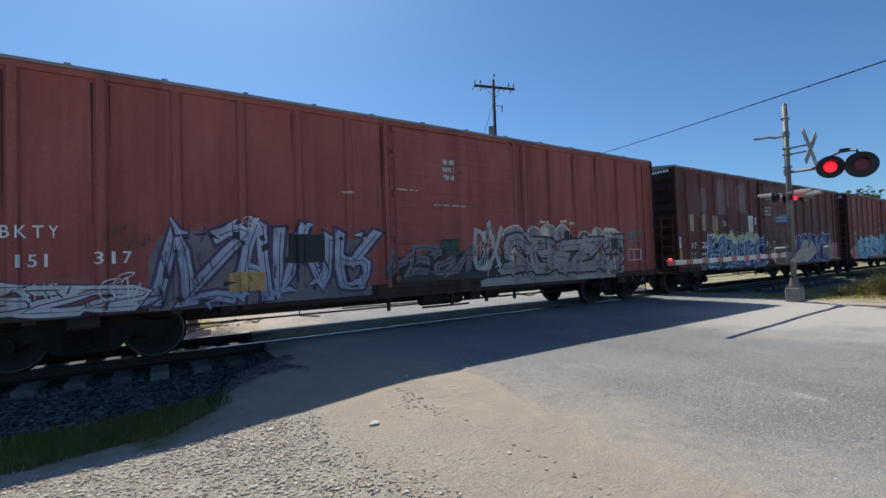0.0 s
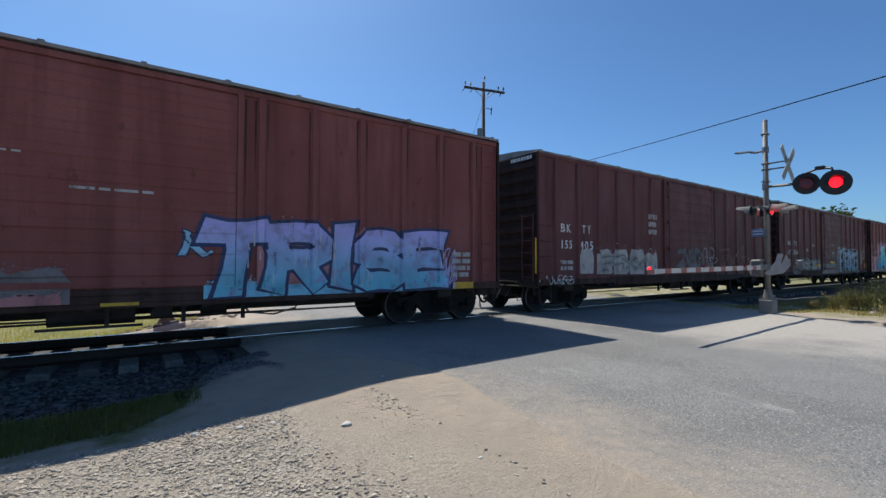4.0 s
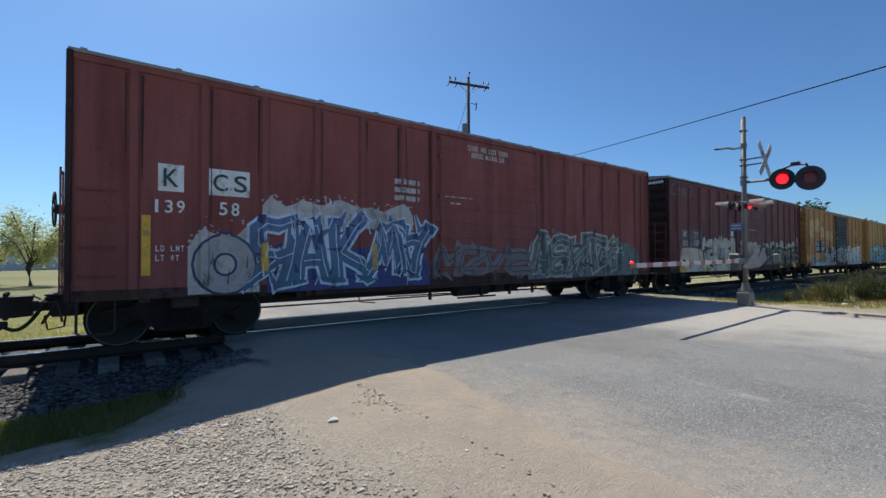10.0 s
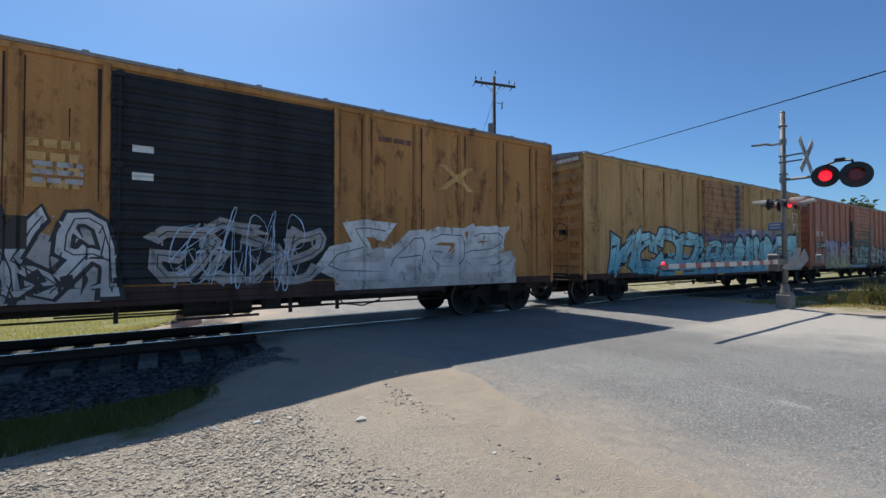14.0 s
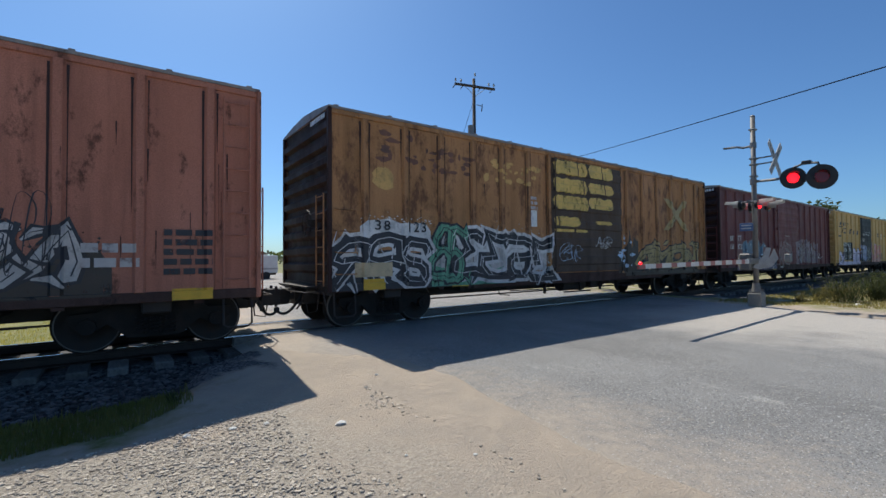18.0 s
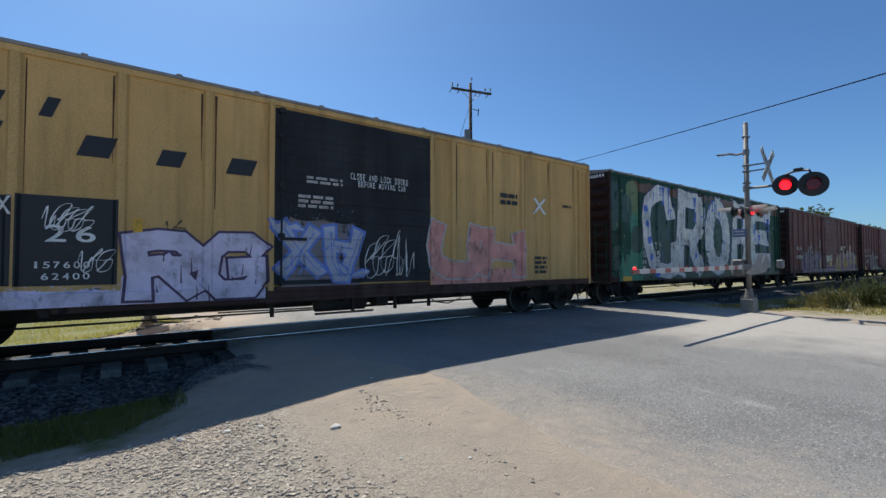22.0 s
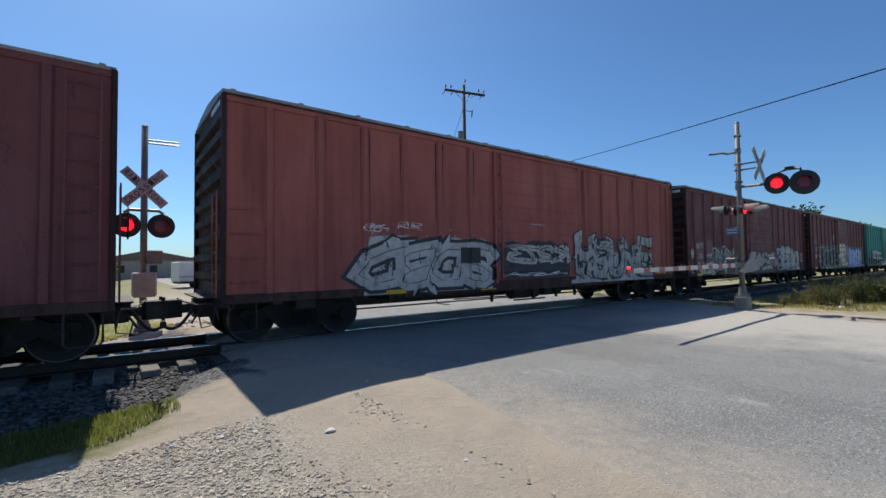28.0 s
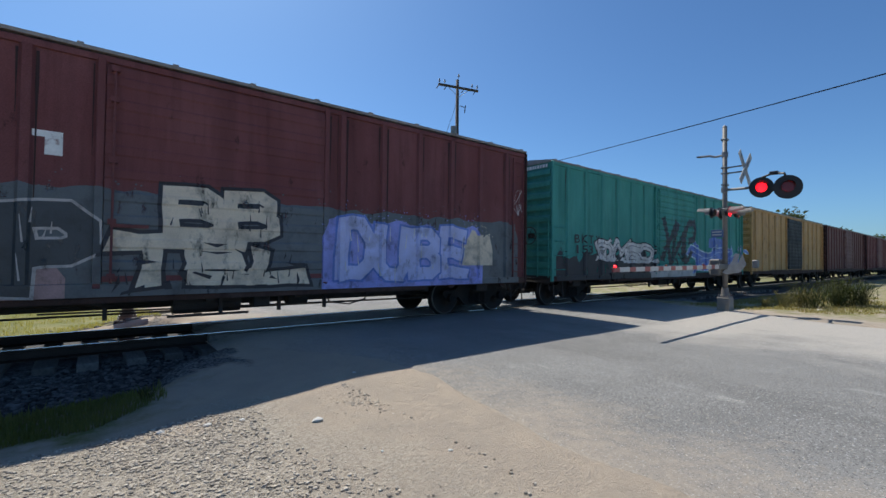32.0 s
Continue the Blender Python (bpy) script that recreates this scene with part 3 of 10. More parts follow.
# centre lines of hand-drawn letters in a unit square
STROKES = {
    "A": [[(0, 0), (0.42, 1), (0.58, 1), (1, 0)], [(0.2, 0.34), (0.8, 0.34)]],
    "B": [[(0, 0), (0, 1), (0.7, 1), (0.94, 0.86), (0.94, 0.66), (0.7, 0.54), (0, 0.54)], [(0.7, 0.54), (1, 0.40), (1, 0.14), (0.75, 0), (0, 0)]],
    "C": [[(1, 0.78), (0.86, 1), (0.22, 1), (0, 0.76), (0, 0.22), (0.22, 0), (0.86, 0), (1, 0.2)]],
    "c": [[(0.83, 0.75), (0.68, 0.99), (0.37, 0.99), (0.07, 0.88), (0.02, 0.69), (0.05, 0.41), (0.17, 0.13), (0.37, 0), (0.70, -0.02), (0.93, 0.06), (0.97, 0.34)]],
    "D": [[(0, 0), (0, 1), (0.6, 1), (1, 0.72), (1, 0.28), (0.6, 0), (0, 0)]],
    "E": [[(1, 1), (0, 1), (0, 0), (1, 0)], [(0, 0.5), (0.82, 0.5)]],
    "F": [[(1, 1), (0, 1), (0, 0)], [(0, 0.52), (0.8, 0.52)]],
    "G": [[(1, 0.82), (0.8, 1), (0.22, 1), (0, 0.76), (0, 0.24), (0.22, 0), (0.8, 0), (1, 0.2), (1, 0.46), (0.55, 0.46)]],
    "H": [[(0, 0), (0, 1)], [(1, 0), (1, 1)], [(0, 0.5), (1, 0.5)]],
    "I": [[(0.5, 0), (0.5, 1)]],
    "K": [[(0, 0), (0, 1)], [(1, 1), (0.1, 0.48), (1, 0)]],
    "L": [[(0, 1), (0, 0), (1, 0)]],
    "M": [[(0, 0), (0, 1), (0.5, 0.42), (1, 1), (1, 0)]],
    "N": [[(0, 0), (0, 1), (1, 0), (1, 1)]],
    "O": [[(0.5 - 0.5 * math.sin(math.tau * k / 16), 0.5 + 0.5 * math.cos(math.tau * k / 16)) for k in range(17)]],
    "P": [[(0, 0), (0, 1), (0.75, 1), (1, 0.84), (1, 0.58), (0.75, 0.44), (0, 0.44)]],
    "R": [[(0, 0), (0, 1), (0.75, 1), (0.98, 0.84), (0.98, 0.62), (0.75, 0.48), (0, 0.48)], [(0.45, 0.48), (1, 0)]],
    "S": [[(1, 0.84), (0.8, 1), (0.2, 1), (0, 0.84), (0, 0.64), (0.2, 0.52), (0.8, 0.48), (1, 0.36), (1, 0.16), (0.8, 0), (0.2, 0), (0, 0.16)]],
    "T": [[(0, 1), (1, 1)], [(0.5, 1), (0.5, 0)]],
    "U": [[(0, 1), (0, 0.22), (0.24, 0), (0.76, 0), (1, 0.22), (1, 1)]],
    "V": [[(0, 1), (0.5, 0), (1, 1)]],
    "W": [[(0, 1), (0.24, 0), (0.5, 0.7), (0.76, 0), (1, 1)]],
    "X": [[(0, 0), (1, 1)], [(0, 1), (1, 0)]],
    "Y": [[(0, 1), (0.5, 0.5), (1, 1)], [(0.5, 0.5), (0.5, 0)]],
    "Z": [[(0, 1), (1, 1), (0, 0), (1, 0)]],
    "2": [[(0, 0.8), (0.2, 1), (0.8, 1), (1, 0.8), (1, 0.6), (0, 0), (1, 0)]],
    "3": [[(0, 1), (1, 1), (0.5, 0.56), (1, 0.4), (1, 0.15), (0.75, 0), (0, 0)]],
    "5": [[(1, 1), (0, 1), (0, 0.55), (0.8, 0.55), (1, 0.4), (1, 0.15), (0.8, 0), (0, 0)]],
}


def ribbon(line, half, up, flare=0.0, cut=0.0):
    """A stroke of the given half width along a line, its ends flared and cut aslant."""
    n = len(line)
    pts = []
    for k in range(n):
        (xa, za), (xb, zb), (xc, zc) = line[max(k - 1, 0)], line[k], line[min(k + 1, n - 1)]
        d0 = math.hypot(xb - xa, zb - za) or 1.0
        d1 = math.hypot(xc - xb, zc - zb) or 1.0
        n0, n1 = (-(zb - za) / d0, (xb - xa) / d0), (-(zc - zb) / d1, (xc - xb) / d1)
        if k == 0:
            n0 = n1
        if k == n - 1:
            n1 = n0
        mx, mz = n0[0] + n1[0], n0[1] + n1[1]
        q = math.hypot(mx, mz) or 1.0
        mx, mz = mx / q, mz / q
        w = half / max(mx * n0[0] + mz * n0[1], 0.7)
        ex = ez = 0.0
        if k in (0, n - 1):
            w *= 1 + flare
            g = cut * half * (1 if k else -1)
            ex, ez = mz * g, -mx * g
        pts += [(xb - mx * w + ex, zb - mz * w + ez, up + 0.00005 * k), (xb + mx * w - ex, zb + mz * w - ez, up + 0.00005 * k)]
    return pts, [(2 * k, 2 * k + 2, 2 * k + 3, 2 * k + 1) for k in range(n - 1)]


def sign(ch, x0, x1, z0, z1, half, grow=0.0, hand=(0, 0, 0, 0, 0), lean=0.0, flip=0, flare=0.0, cut=0.0, up=0.0, dx=0.0, dz=0.0):
    """One hand-drawn letter in a box, as strokes: grow widens it into an outline."""
    tp, s1, s2, p1, p2 = hand
    w, h = max(x1 - x0 - 2 * half, 0.02), max(z1 - z0 - 2 * half, 0.02)
    pts, faces = [], []
    for j, line in enumerate(STROKES[ch]):
        fine = []
        for (ua, va), (ub, vb) in zip(line, line[1:]):
            m = max(1, int(max(abs(ub - ua), abs(vb - va)) / 0.3)) if s1 or s2 or tp else 1
            fine += [(ua + (ub - ua) * i / m, va + (vb - va) * i / m) for i in range(m)]
        fine.append(line[-1])
        out = []
        for u, v in fine:
            u, v = (1 - u if flip & 1 else u), (1 - v if flip & 2 else v)
            a = 0.5 + (u - 0.5) * (1 + tp * (0.5 - v)) + s1 * math.sin(4.2 * v + p1)
            b = v + s2 * math.sin(4.0 * u + p2)
            out.append((x0 + half + a * w + lean * (b - 0.5) * h + dx, z0 + half + b * h + dz))
        for e in (0, -1):
            (xa, za), (xb, zb) = out[e], out[1 if e == 0 else -2]
            d = math.hypot(xa - xb, za - zb) or 1.0
            k = (half * 0.75 + grow) / d
            out[e] = (xa + (xa - xb) * k, za + (za - zb) * k)
        p, f = ribbon(out, half + grow, up + 0.0006 * j, flare, cut)
        base = len(pts)
        low, high = max(0.99, z0 + dz - grow), z1 + dz + grow + 0.1
        pts += [(min(max(x, 0.03), 15.6), min(max(z, low), high), y) for x, z, y in p]
        faces += [tuple(i + base for i in q) for q in f]
    return pts, faces


def letters(car, spec, text, x0, x1, z0, z1, fill, edge, shade=None, lean=0.0, wob=0.12, seed=1, gap=-0.03, layer=2, fat=0.36, rim=0.04, flare=0.12, cut=0.0, glint=None):
    """Large sprayed letters: each one a fill on a wider outline, with a cast block shade where there is one."""
    rnd = random.Random(seed)
    share = [0.5 if ch == "I" else 1.0 for ch in text]
    unit = (x1 - x0) / sum(share)
    for k, ch in enumerate(text):
        w = unit * share[k]
        a = x0 + unit * sum(share[:k]) + gap * w
        b = a + w - 2 * gap * w
        za, zb = z0 + rnd.uniform(0, wob) * 0.4, z1 + rnd.uniform(-wob, wob)
        half = fat * min(unit, (z1 - z0) * 0.8) / 2
        hand = tuple(wob * 2.5 * q for q in (rnd.uniform(-1, 1), rnd.uniform(0.1, 0.3), rnd.uniform(0.1, 0.25))) + (rnd.uniform(0, 6), rnd.uniform(0, 6))
        kw = dict(hand=hand, lean=lean + rnd.uniform(-wob, wob) * 0.6, flare=flare, cut=cut)
        up = 0.0012 * (k % 3)
        if shade:
            for q in (0.5, 1.0):
                coat(car, spec, "letter_shade", *sign(ch, a, b, za, zb, half, 0.02, up=up + 0.0002 * q, dx=-0.20 * q, dz=-0.09 * q, **kw), shade, layer)
        if edge:
            coat(car, spec, "letter_outline", *sign(ch, a, b, za, zb, half, rim, up=up, **kw), edge, layer + 1)
        coat(car, spec, "painted_letter", *sign(ch, a, b, za, zb, half, 0.0, up=up, **kw), fill, layer + 2)
        if glint or (edge and unit > 0.5):
            p, f = [], []
            for _ in range(5):
                x, zz = rnd.uniform(a + 0.1 * w, b - 0.1 * w), rnd.uniform(z0 + 0.25 * (z1 - z0), z1 - 0.05)
                i = len(p)
                p += [(*c, 0.002) for c in quad_stroke((x, zz), (x + rnd.uniform(-0.04, 0.04), zz - rnd.uniform(0.08, 0.30) * (z1 - z0)), 0.004, 0.012)]
                f.append((i, i + 1, i + 2, i + 3))
            tagged(coat(car, spec, "glint", p, f, glint or edge, layer + 3), kind="stuff")


def quad_stroke(a, b, w0, w1):
    (x0, z0), (x1, z1) = a, b
    d = math.hypot(x1 - x0, z1 - z0) or 1
    nx, nz = -(z1 - z0) / d, (x1 - x0) / d
    return [(x0 - nx * w0, z0 - nz * w0), (x1 - nx * w1, z1 - nz * w1), (x1 + nx * w1, z1 + nz * w1), (x0 + nx * w0, z0 + nz * w0)]


def wild(car, spec, x0, x1, z0, z1, n, fill, edge, seed=1, fat=0.13, layer=2, rim=0.035, pick="SRBEGKA2P35NMWXZC", inner=None):
    """Wild-style lettering that cannot be read: n swollen signs, bent, mirrored and lapped over each other, with barbs, glints and drips."""
    rnd = random.Random(seed)
    w, h = (x1 - x0) / n, z1 - z0
    if fat >= 0.165:
        pick = "SBGR2358OCDPA"
        pick = pick.replace("8", "B")
    for k in range(n):
        a = x0 + (k - 0.12) * w + rnd.uniform(-0.08, 0.08) * w
        b = a + w * rnd.uniform(1.12, 1.40)
        za, zb = z0 + h * rnd.uniform(0.0, 0.10), z1 - h * rnd.uniform(0.0, 0.18)
        ch, flip = rnd.choice(pick), rnd.choice((0, 1, 1, 2, 3))
        half = (0.17 + fat * 0.55) * min(w, h * 0.9) * 0.62
        hand = (rnd.uniform(-0.6, 0.6), rnd.uniform(0.04, 0.13), rnd.uniform(0.03, 0.10), rnd.uniform(0, 6), rnd.uniform(0, 6))
        kw = dict(hand=hand, lean=rnd.uniform(-0.1, 0.35), flip=flip, flare=rnd.uniform(0.0, 0.45), cut=rnd.uniform(-0.9, 0.9))
        up = 0.0016 * (k % 4)
        barb = []
        for _ in range(2):
            x, zz = rnd.uniform(a, b), rnd.choice((za + 0.1 * h, zb - 0.06 * h))
            d = rnd.choice((-1, 1)) * rnd.uniform(0.25, 0.55) * w
            barb.append([(x, zz), (x + d * 0.6, zz + rnd.uniform(-0.1, 0.1) * h), (x + d, zz + rnd.uniform(-0.2, 0.2) * h)])

        def shape(grow, lift):
            p, f = sign(ch, a, b, za, zb, half, grow, up=lift, **kw)
            for q in barb:
                p2, f2 = ribbon(q, half * 0.5 + grow, lift + 0.0009, -0.7, 0.0)
                f = f + [tuple(i + len(p) for i in t) for t in f2]
                p = p + p2
            return p, f

        if edge:
            coat(car, spec, "sign_outline", *shape(max(rim, 0.05) * min(1.0, h), up), edge, layer)
        if half > 0.06:
            p, f = sign(ch, a, b, za, zb, half, 0.009 - half, up=up + 0.0062, dx=half * 0.3, **kw)
            tagged(coat(car, spec, "inner_line", p, f, edge or ink, layer), kind="stuff")
        coat(car, spec, "sprayed_sign", *shape(0.0, up + 0.0028), fill, layer)
        marks = ([], [])
        for _ in range(rnd.randrange(4, 9)):
            x, zz = rnd.uniform(a, b), rnd.uniform(z0 + 0.2 * h, z1)
            dx, dz = rnd.uniform(-0.15, 0.15) * w, rnd.uniform(-0.26, -0.06) * h
            i = len(marks[0])
            marks[0].extend((*c, 0.0085) for c in quad_stroke((x, zz), (x + dx, max(zz + dz, 1.0)), 0.006, 0.014))
            marks[1].append((i, i + 1, i + 2, i + 3))
        tagged(coat(car, spec, "glint", *marks, inner or edge or fill, layer), kind="stuff")


def wedges(car, spec, x0, x1, z0, z1, n, mat, seed=1, size=0.3, layer=6):
    """Dark counters and cut-ins between painted shapes: small sharp triangles and slots."""
    rnd = random.Random(seed)
    pts, faces = [], []
    for k in range(n):
        cx, cz = x0 + (x1 - x0) * (k + rnd.random()) / n, rnd.uniform(z0, z1)
        a, r = rnd.uniform(-0.5, 0.5) + rnd.choice((0, 1.57)), size * rnd.uniform(0.4, 1.0)
        c, q = math.cos(a), math.sin(a)
        shape = rnd.choice((((-1, -0.12), (0.9, -0.25), (1, 0.2), (-0.8, 0.1)), ((-0.8, -0.3), (1, 0.0), (-0.6, 0.4)), ((-0.5, -0.4), (0.5, -0.3), (0.35, 0.4), (-0.4, 0.3)), ((-1, 0.0), (0.2, -0.2), (1, 0.3), (0.1, 0.12))))
        i, up = len(pts), 0.00005 * k
        pts += [(cx + r * (u * c - v * q), max(1.0, cz + r * (u * q + v * c)), up) for u, v in shape]
        faces.append(tuple(range(i, i + len(shape))))
    tagged(coat(car, spec, "dark_counter", pts, faces, mat, layer), kind="stuff")


def slab(car, spec, x0, x1, z0, z1, mat, seed=1, layer=2, skew=0.0, name="painted_letter"):
    """A block of paint with edges drawn by hand; skew drops its left top corner."""
    rnd = random.Random(seed)
    corners = [(x0, z0), (x1, z0), (x1, z1), (x0, z1 - skew)]
    pts = []
    for k in range(4):
        (xa, za), (xb, zb) = corners[k], corners[(k + 1) % 4]
        m = max(2, int(math.hypot(xb - xa, zb - za) / 0.18))
        pts += [(xa + (xb - xa) * i / m + rnd.uniform(-0.015, 0.015), max(0.99, za + (zb - za) * i / m + rnd.uniform(-0.018, 0.018))) for i in range(m)]
    n = len(pts)
    return coat(car, spec, name, pts + [((x0 + x1) / 2, (z0 + z1) / 2)], [(k, (k + 1) % n, n) for k in range(n)], mat, layer)


def drip(car, spec, x, z0, z1, w, mat, layer=7):
    """A run of paint: broad where it starts, thin below, with a drop at its end."""
    h = z1 - z0
    prof = [(0.0, 0.25), (0.05, 0.42), (0.13, 0.46), (0.22, 0.30), (0.32, 0.20), (0.6, 0.26), (0.85, 0.62), (1.0, 1.0)]
    pts = [(x - w / 2 * q, z0 + u * h) for u, q in prof] + [(x + w / 2 * q, z0 + u * h) for u, q in prof]
    n = len(prof)
    return coat(car, spec, "paint_drip", pts, [(k, n + k, n + k + 1, k + 1) for k in range(n - 1)], mat, layer)


def box_mark(car, spec, x0, x1, z0, z1, mat, w=0.02, layer=8):
    """A thin painted frame round a stencilled note."""
    pts = [(x0, z0), (x1, z0), (x1, z1), (x0, z1), (x0 + w, z0 + w), (x1 - w, z0 + w), (x1 - w, z1 - w), (x0 + w, z1 - w)]
    return coat(car, spec, "painted_frame", pts, [(k, (k + 1) % 4, 4 + (k + 1) % 4, 4 + k) for k in range(4)], mat, layer)


def piece(car, spec, x0, x1, z0, z1, fill, edge, seed=1, lobes=6, line=0.05, layer=3, dip=0.3, hole=None, inner=None, strokes=2):
    """A swollen painted body whose top rolls in lobes, with a heavy contour, curved inner lines, dark counters and pale or tinted crescents."""
    rnd = random.Random(seed)
    h = z1 - z0
    widths = [rnd.uniform(0.6, 1.4) for _ in range(lobes)]
    scale = (x1 - x0) / sum(widths)
    top, cusps, x = [], [], x0
    for k, wd in enumerate(widths):
        wd *= scale
        power, peak, tilt, low = rnd.uniform(1.6, 6.0), z1 - h * rnd.uniform(0.0, 0.12), rnd.uniform(-0.5, 0.5), rnd.uniform(0.5, 1.0) * dip * h
        m = max(6, int(wd / 0.09))
        for i in range(m):
            u = i / m
            top.append((x + wd * u, peak - low * abs(2 * (u ** (1 + 0.6 * tilt)) - 1) ** power - 0.2 * h * max(0.0, tilt * (u - 0.5) * 2)))
        x += wd
        cusps.append((x, peak - low, wd))
    top.append((x1, top[-1][1] - 0.05))
    n = len(top)
    pts = [(a, z0) for a, b in top] + top
    coat(car, spec, "painted_body", pts, [(k, k + 1, n + k + 1, n + k) for k in range(n - 1)], fill, layer)
    p, f = ribbon(top, line, 0.0)
    coat(car, spec, "contour_line", p, f, edge, layer + 1)
    pts, faces, dark, dfaces, tint, tfaces = [], [], [], [], [], []
    for x, z, wd in cusps[:-1]:
        for j in range(strokes):
            bend, drop, a = rnd.uniform(-0.22, 0.22) * wd, rnd.uniform(0.45, 0.8) * (z - z0), x + (0 if j == 0 else rnd.uniform(-0.45, 0.45) * wd)
            zt = z if j == 0 else z - 0.12 * h
            curve = [(a + bend * math.sin(3.2 * i / 7) + 0.25 * bend * i / 7, zt - drop * i / 7) for i in range(8)]
            q, g = ribbon(curve, line * (0.6 if j == 0 else 0.35), 0.0012 * j)
            base = len(pts)
            pts += q
            faces += [tuple(i + base for i in t) for t in g]
    for x, z, wd in cusps:
        for target, tf, c, size in ((dark, dfaces, x, 1.0), (tint, tfaces, x - 0.45 * wd, 0.6)):
            cx, cz, rx, rz, ln = c + rnd.uniform(-0.2, 0.2) * wd, z0 + (z - z0) * rnd.uniform(0.3, 0.75), size * wd * rnd.uniform(0.08, 0.2), size * h * rnd.uniform(0.08, 0.2), rnd.uniform(-0.5, 0.5)
            base = len(target)
            for i in range(9):
                v = i / 4 - 1
                half = rx * (1 - abs(v) ** 1.7) + 0.004
                o = cx + ln * rz * v + 0.6 * rx * v * v
                target += [(o - half, cz + rz * v), (o + half * 0.55, cz + rz * v)]
            tf += [(base + 2 * i, base + 2 * i + 1, base + 2 * i + 3, base + 2 * i + 2) for i in range(8)]
    coat(car, spec, "inner_line", pts, faces, edge, layer + 2)
    coat(car, spec, "counter", dark, dfaces, hole or edge, layer + 3)
    if inner:
        coat(car, spec, "crescent", tint, tfaces, inner, layer + 3)


def scrawl(car, spec, x0, x1, z0, z1, mat, seed=1, thick=0.018, layer=4, turns=9):
    """A quick looping tag in one thin line."""
    rnd = random.Random(seed)
    w, h = x1 - x0, z1 - z0
    marks = max(2, int(turns * 0.45))
    slant = rnd.uniform(0.1, 0.35)
    a = rnd.uniform(0, 6)
    knots = [(0.0, rnd.uniform(0.3, 0.7))]
    for k in range(marks):
        u0, du = k / marks * 0.85, 1.5 / marks
        kind = rnd.randrange(4)
        top, low = rnd.uniform(0.75, 1.0), rnd.uniform(0.0, 0.2)
        if kind == 0:
            knots += [(u0 + du * 0.2, low), (u0 + du * 0.1, top), (u0 + du * 0.8, top * 0.9), (u0 + du * 0.9, 0.55), (u0 + du * 0.2, 0.45), (u0 + du, low)]
        elif kind == 1:
            knots += [(u0 + du * 0.9, top), (u0 + du * 0.2, top * 0.95), (u0, 0.4), (u0 + du * 0.4, low), (u0 + du * 0.95, low + 0.1), (u0 + du * 0.9, 0.5), (u0 + du * 0.4, 0.45)]
        elif kind == 2:
            knots += [(u0, top), (u0 + du * 0.4, low), (u0 + du * 0.6, low), (u0 + du * 0.75, 0.6), (u0 + du, low)]
        else:
            knots += [(u0, low), (u0 + du * 0.45, top), (u0 + du * 0.6, top), (u0 + du * 0.3, 0.5), (u0 + du * 1.1, 0.45), (u0 + du * 0.8, low)]
    p = []
    for k in range(len(knots) - 1):
        q = [knots[max(k - 1, 0)], knots[k], knots[k + 1], knots[min(k + 2, len(knots) - 1)]]
        for j in range(4):
            t = j / 4
            u, v = (0.5 * (2 * q[1][i] + (q[2][i] - q[0][i]) * t + (2 * q[0][i] - 5 * q[1][i] + 4 * q[2][i] - q[3][i]) * t * t + (3 * q[1][i] - q[0][i] - 3 * q[2][i] + q[3][i]) * t ** 3) for i in (0, 1))
            p.append((x0 + w * (0.04 + 0.92 * u) + slant * h * (v - 0.5), z0 + h * v))
    n = len(p) - 1
    pts, faces = [], []
    half = [thick * 0.42 * (0.8 + 0.4 * math.sin(k * 0.7 + a)) for k in range(n + 1)]
    for k in range(n + 1):
        q0, q1 = p[max(k - 1, 0)], p[min(k + 1, n)]
        d = math.hypot(q1[0] - q0[0], q1[1] - q0[1]) or 1.0
        nx, nz = -(q1[1] - q0[1]) / d * half[k], (q1[0] - q0[0]) / d * half[k]
        pts += [(p[k][0] - nx, p[k][1] - nz, 0.00006 * k), (p[k][0] + nx, p[k][1] + nz, 0.00006 * k)]
    faces = [(2 * k, 2 * k + 2, 2 * k + 3, 2 * k + 1) for k in range(n)]
    tagged(coat(car, spec, "scrawled_tag", pts, faces, mat, layer), kind="stuff")


# meshes that all cars share
def build_sheet(bm, s):
    y0, y1 = sorted((s * (SIDE - 0.05), s * SIDE))
    box(bm, -HALF, HALF, y0, y1, SILL + 0.1, EAVE - 0.08)


def build_post(bm):
    """A hat-section post on the near side, its axis at x = 0."""
    prof = [(-0.085, 0), (-0.05, POST_H), (0.05, POST_H), (0.085, 0)]
    lo = [bm.verts.new((x, -SIDE - d, SILL + 0.16)) for x, d in prof]
    hi = [bm.verts.new((x, -SIDE - d, EAVE - 0.14)) for x, d in prof]
    for i in range(3):
        bm.faces.new((lo[i], lo[i + 1], hi[i + 1], hi[i]))
    bm.faces.new(lo)
    bm.faces.new(list(reversed(hi)))
    bmesh.ops.recalc_face_normals(bm, faces=bm.faces)


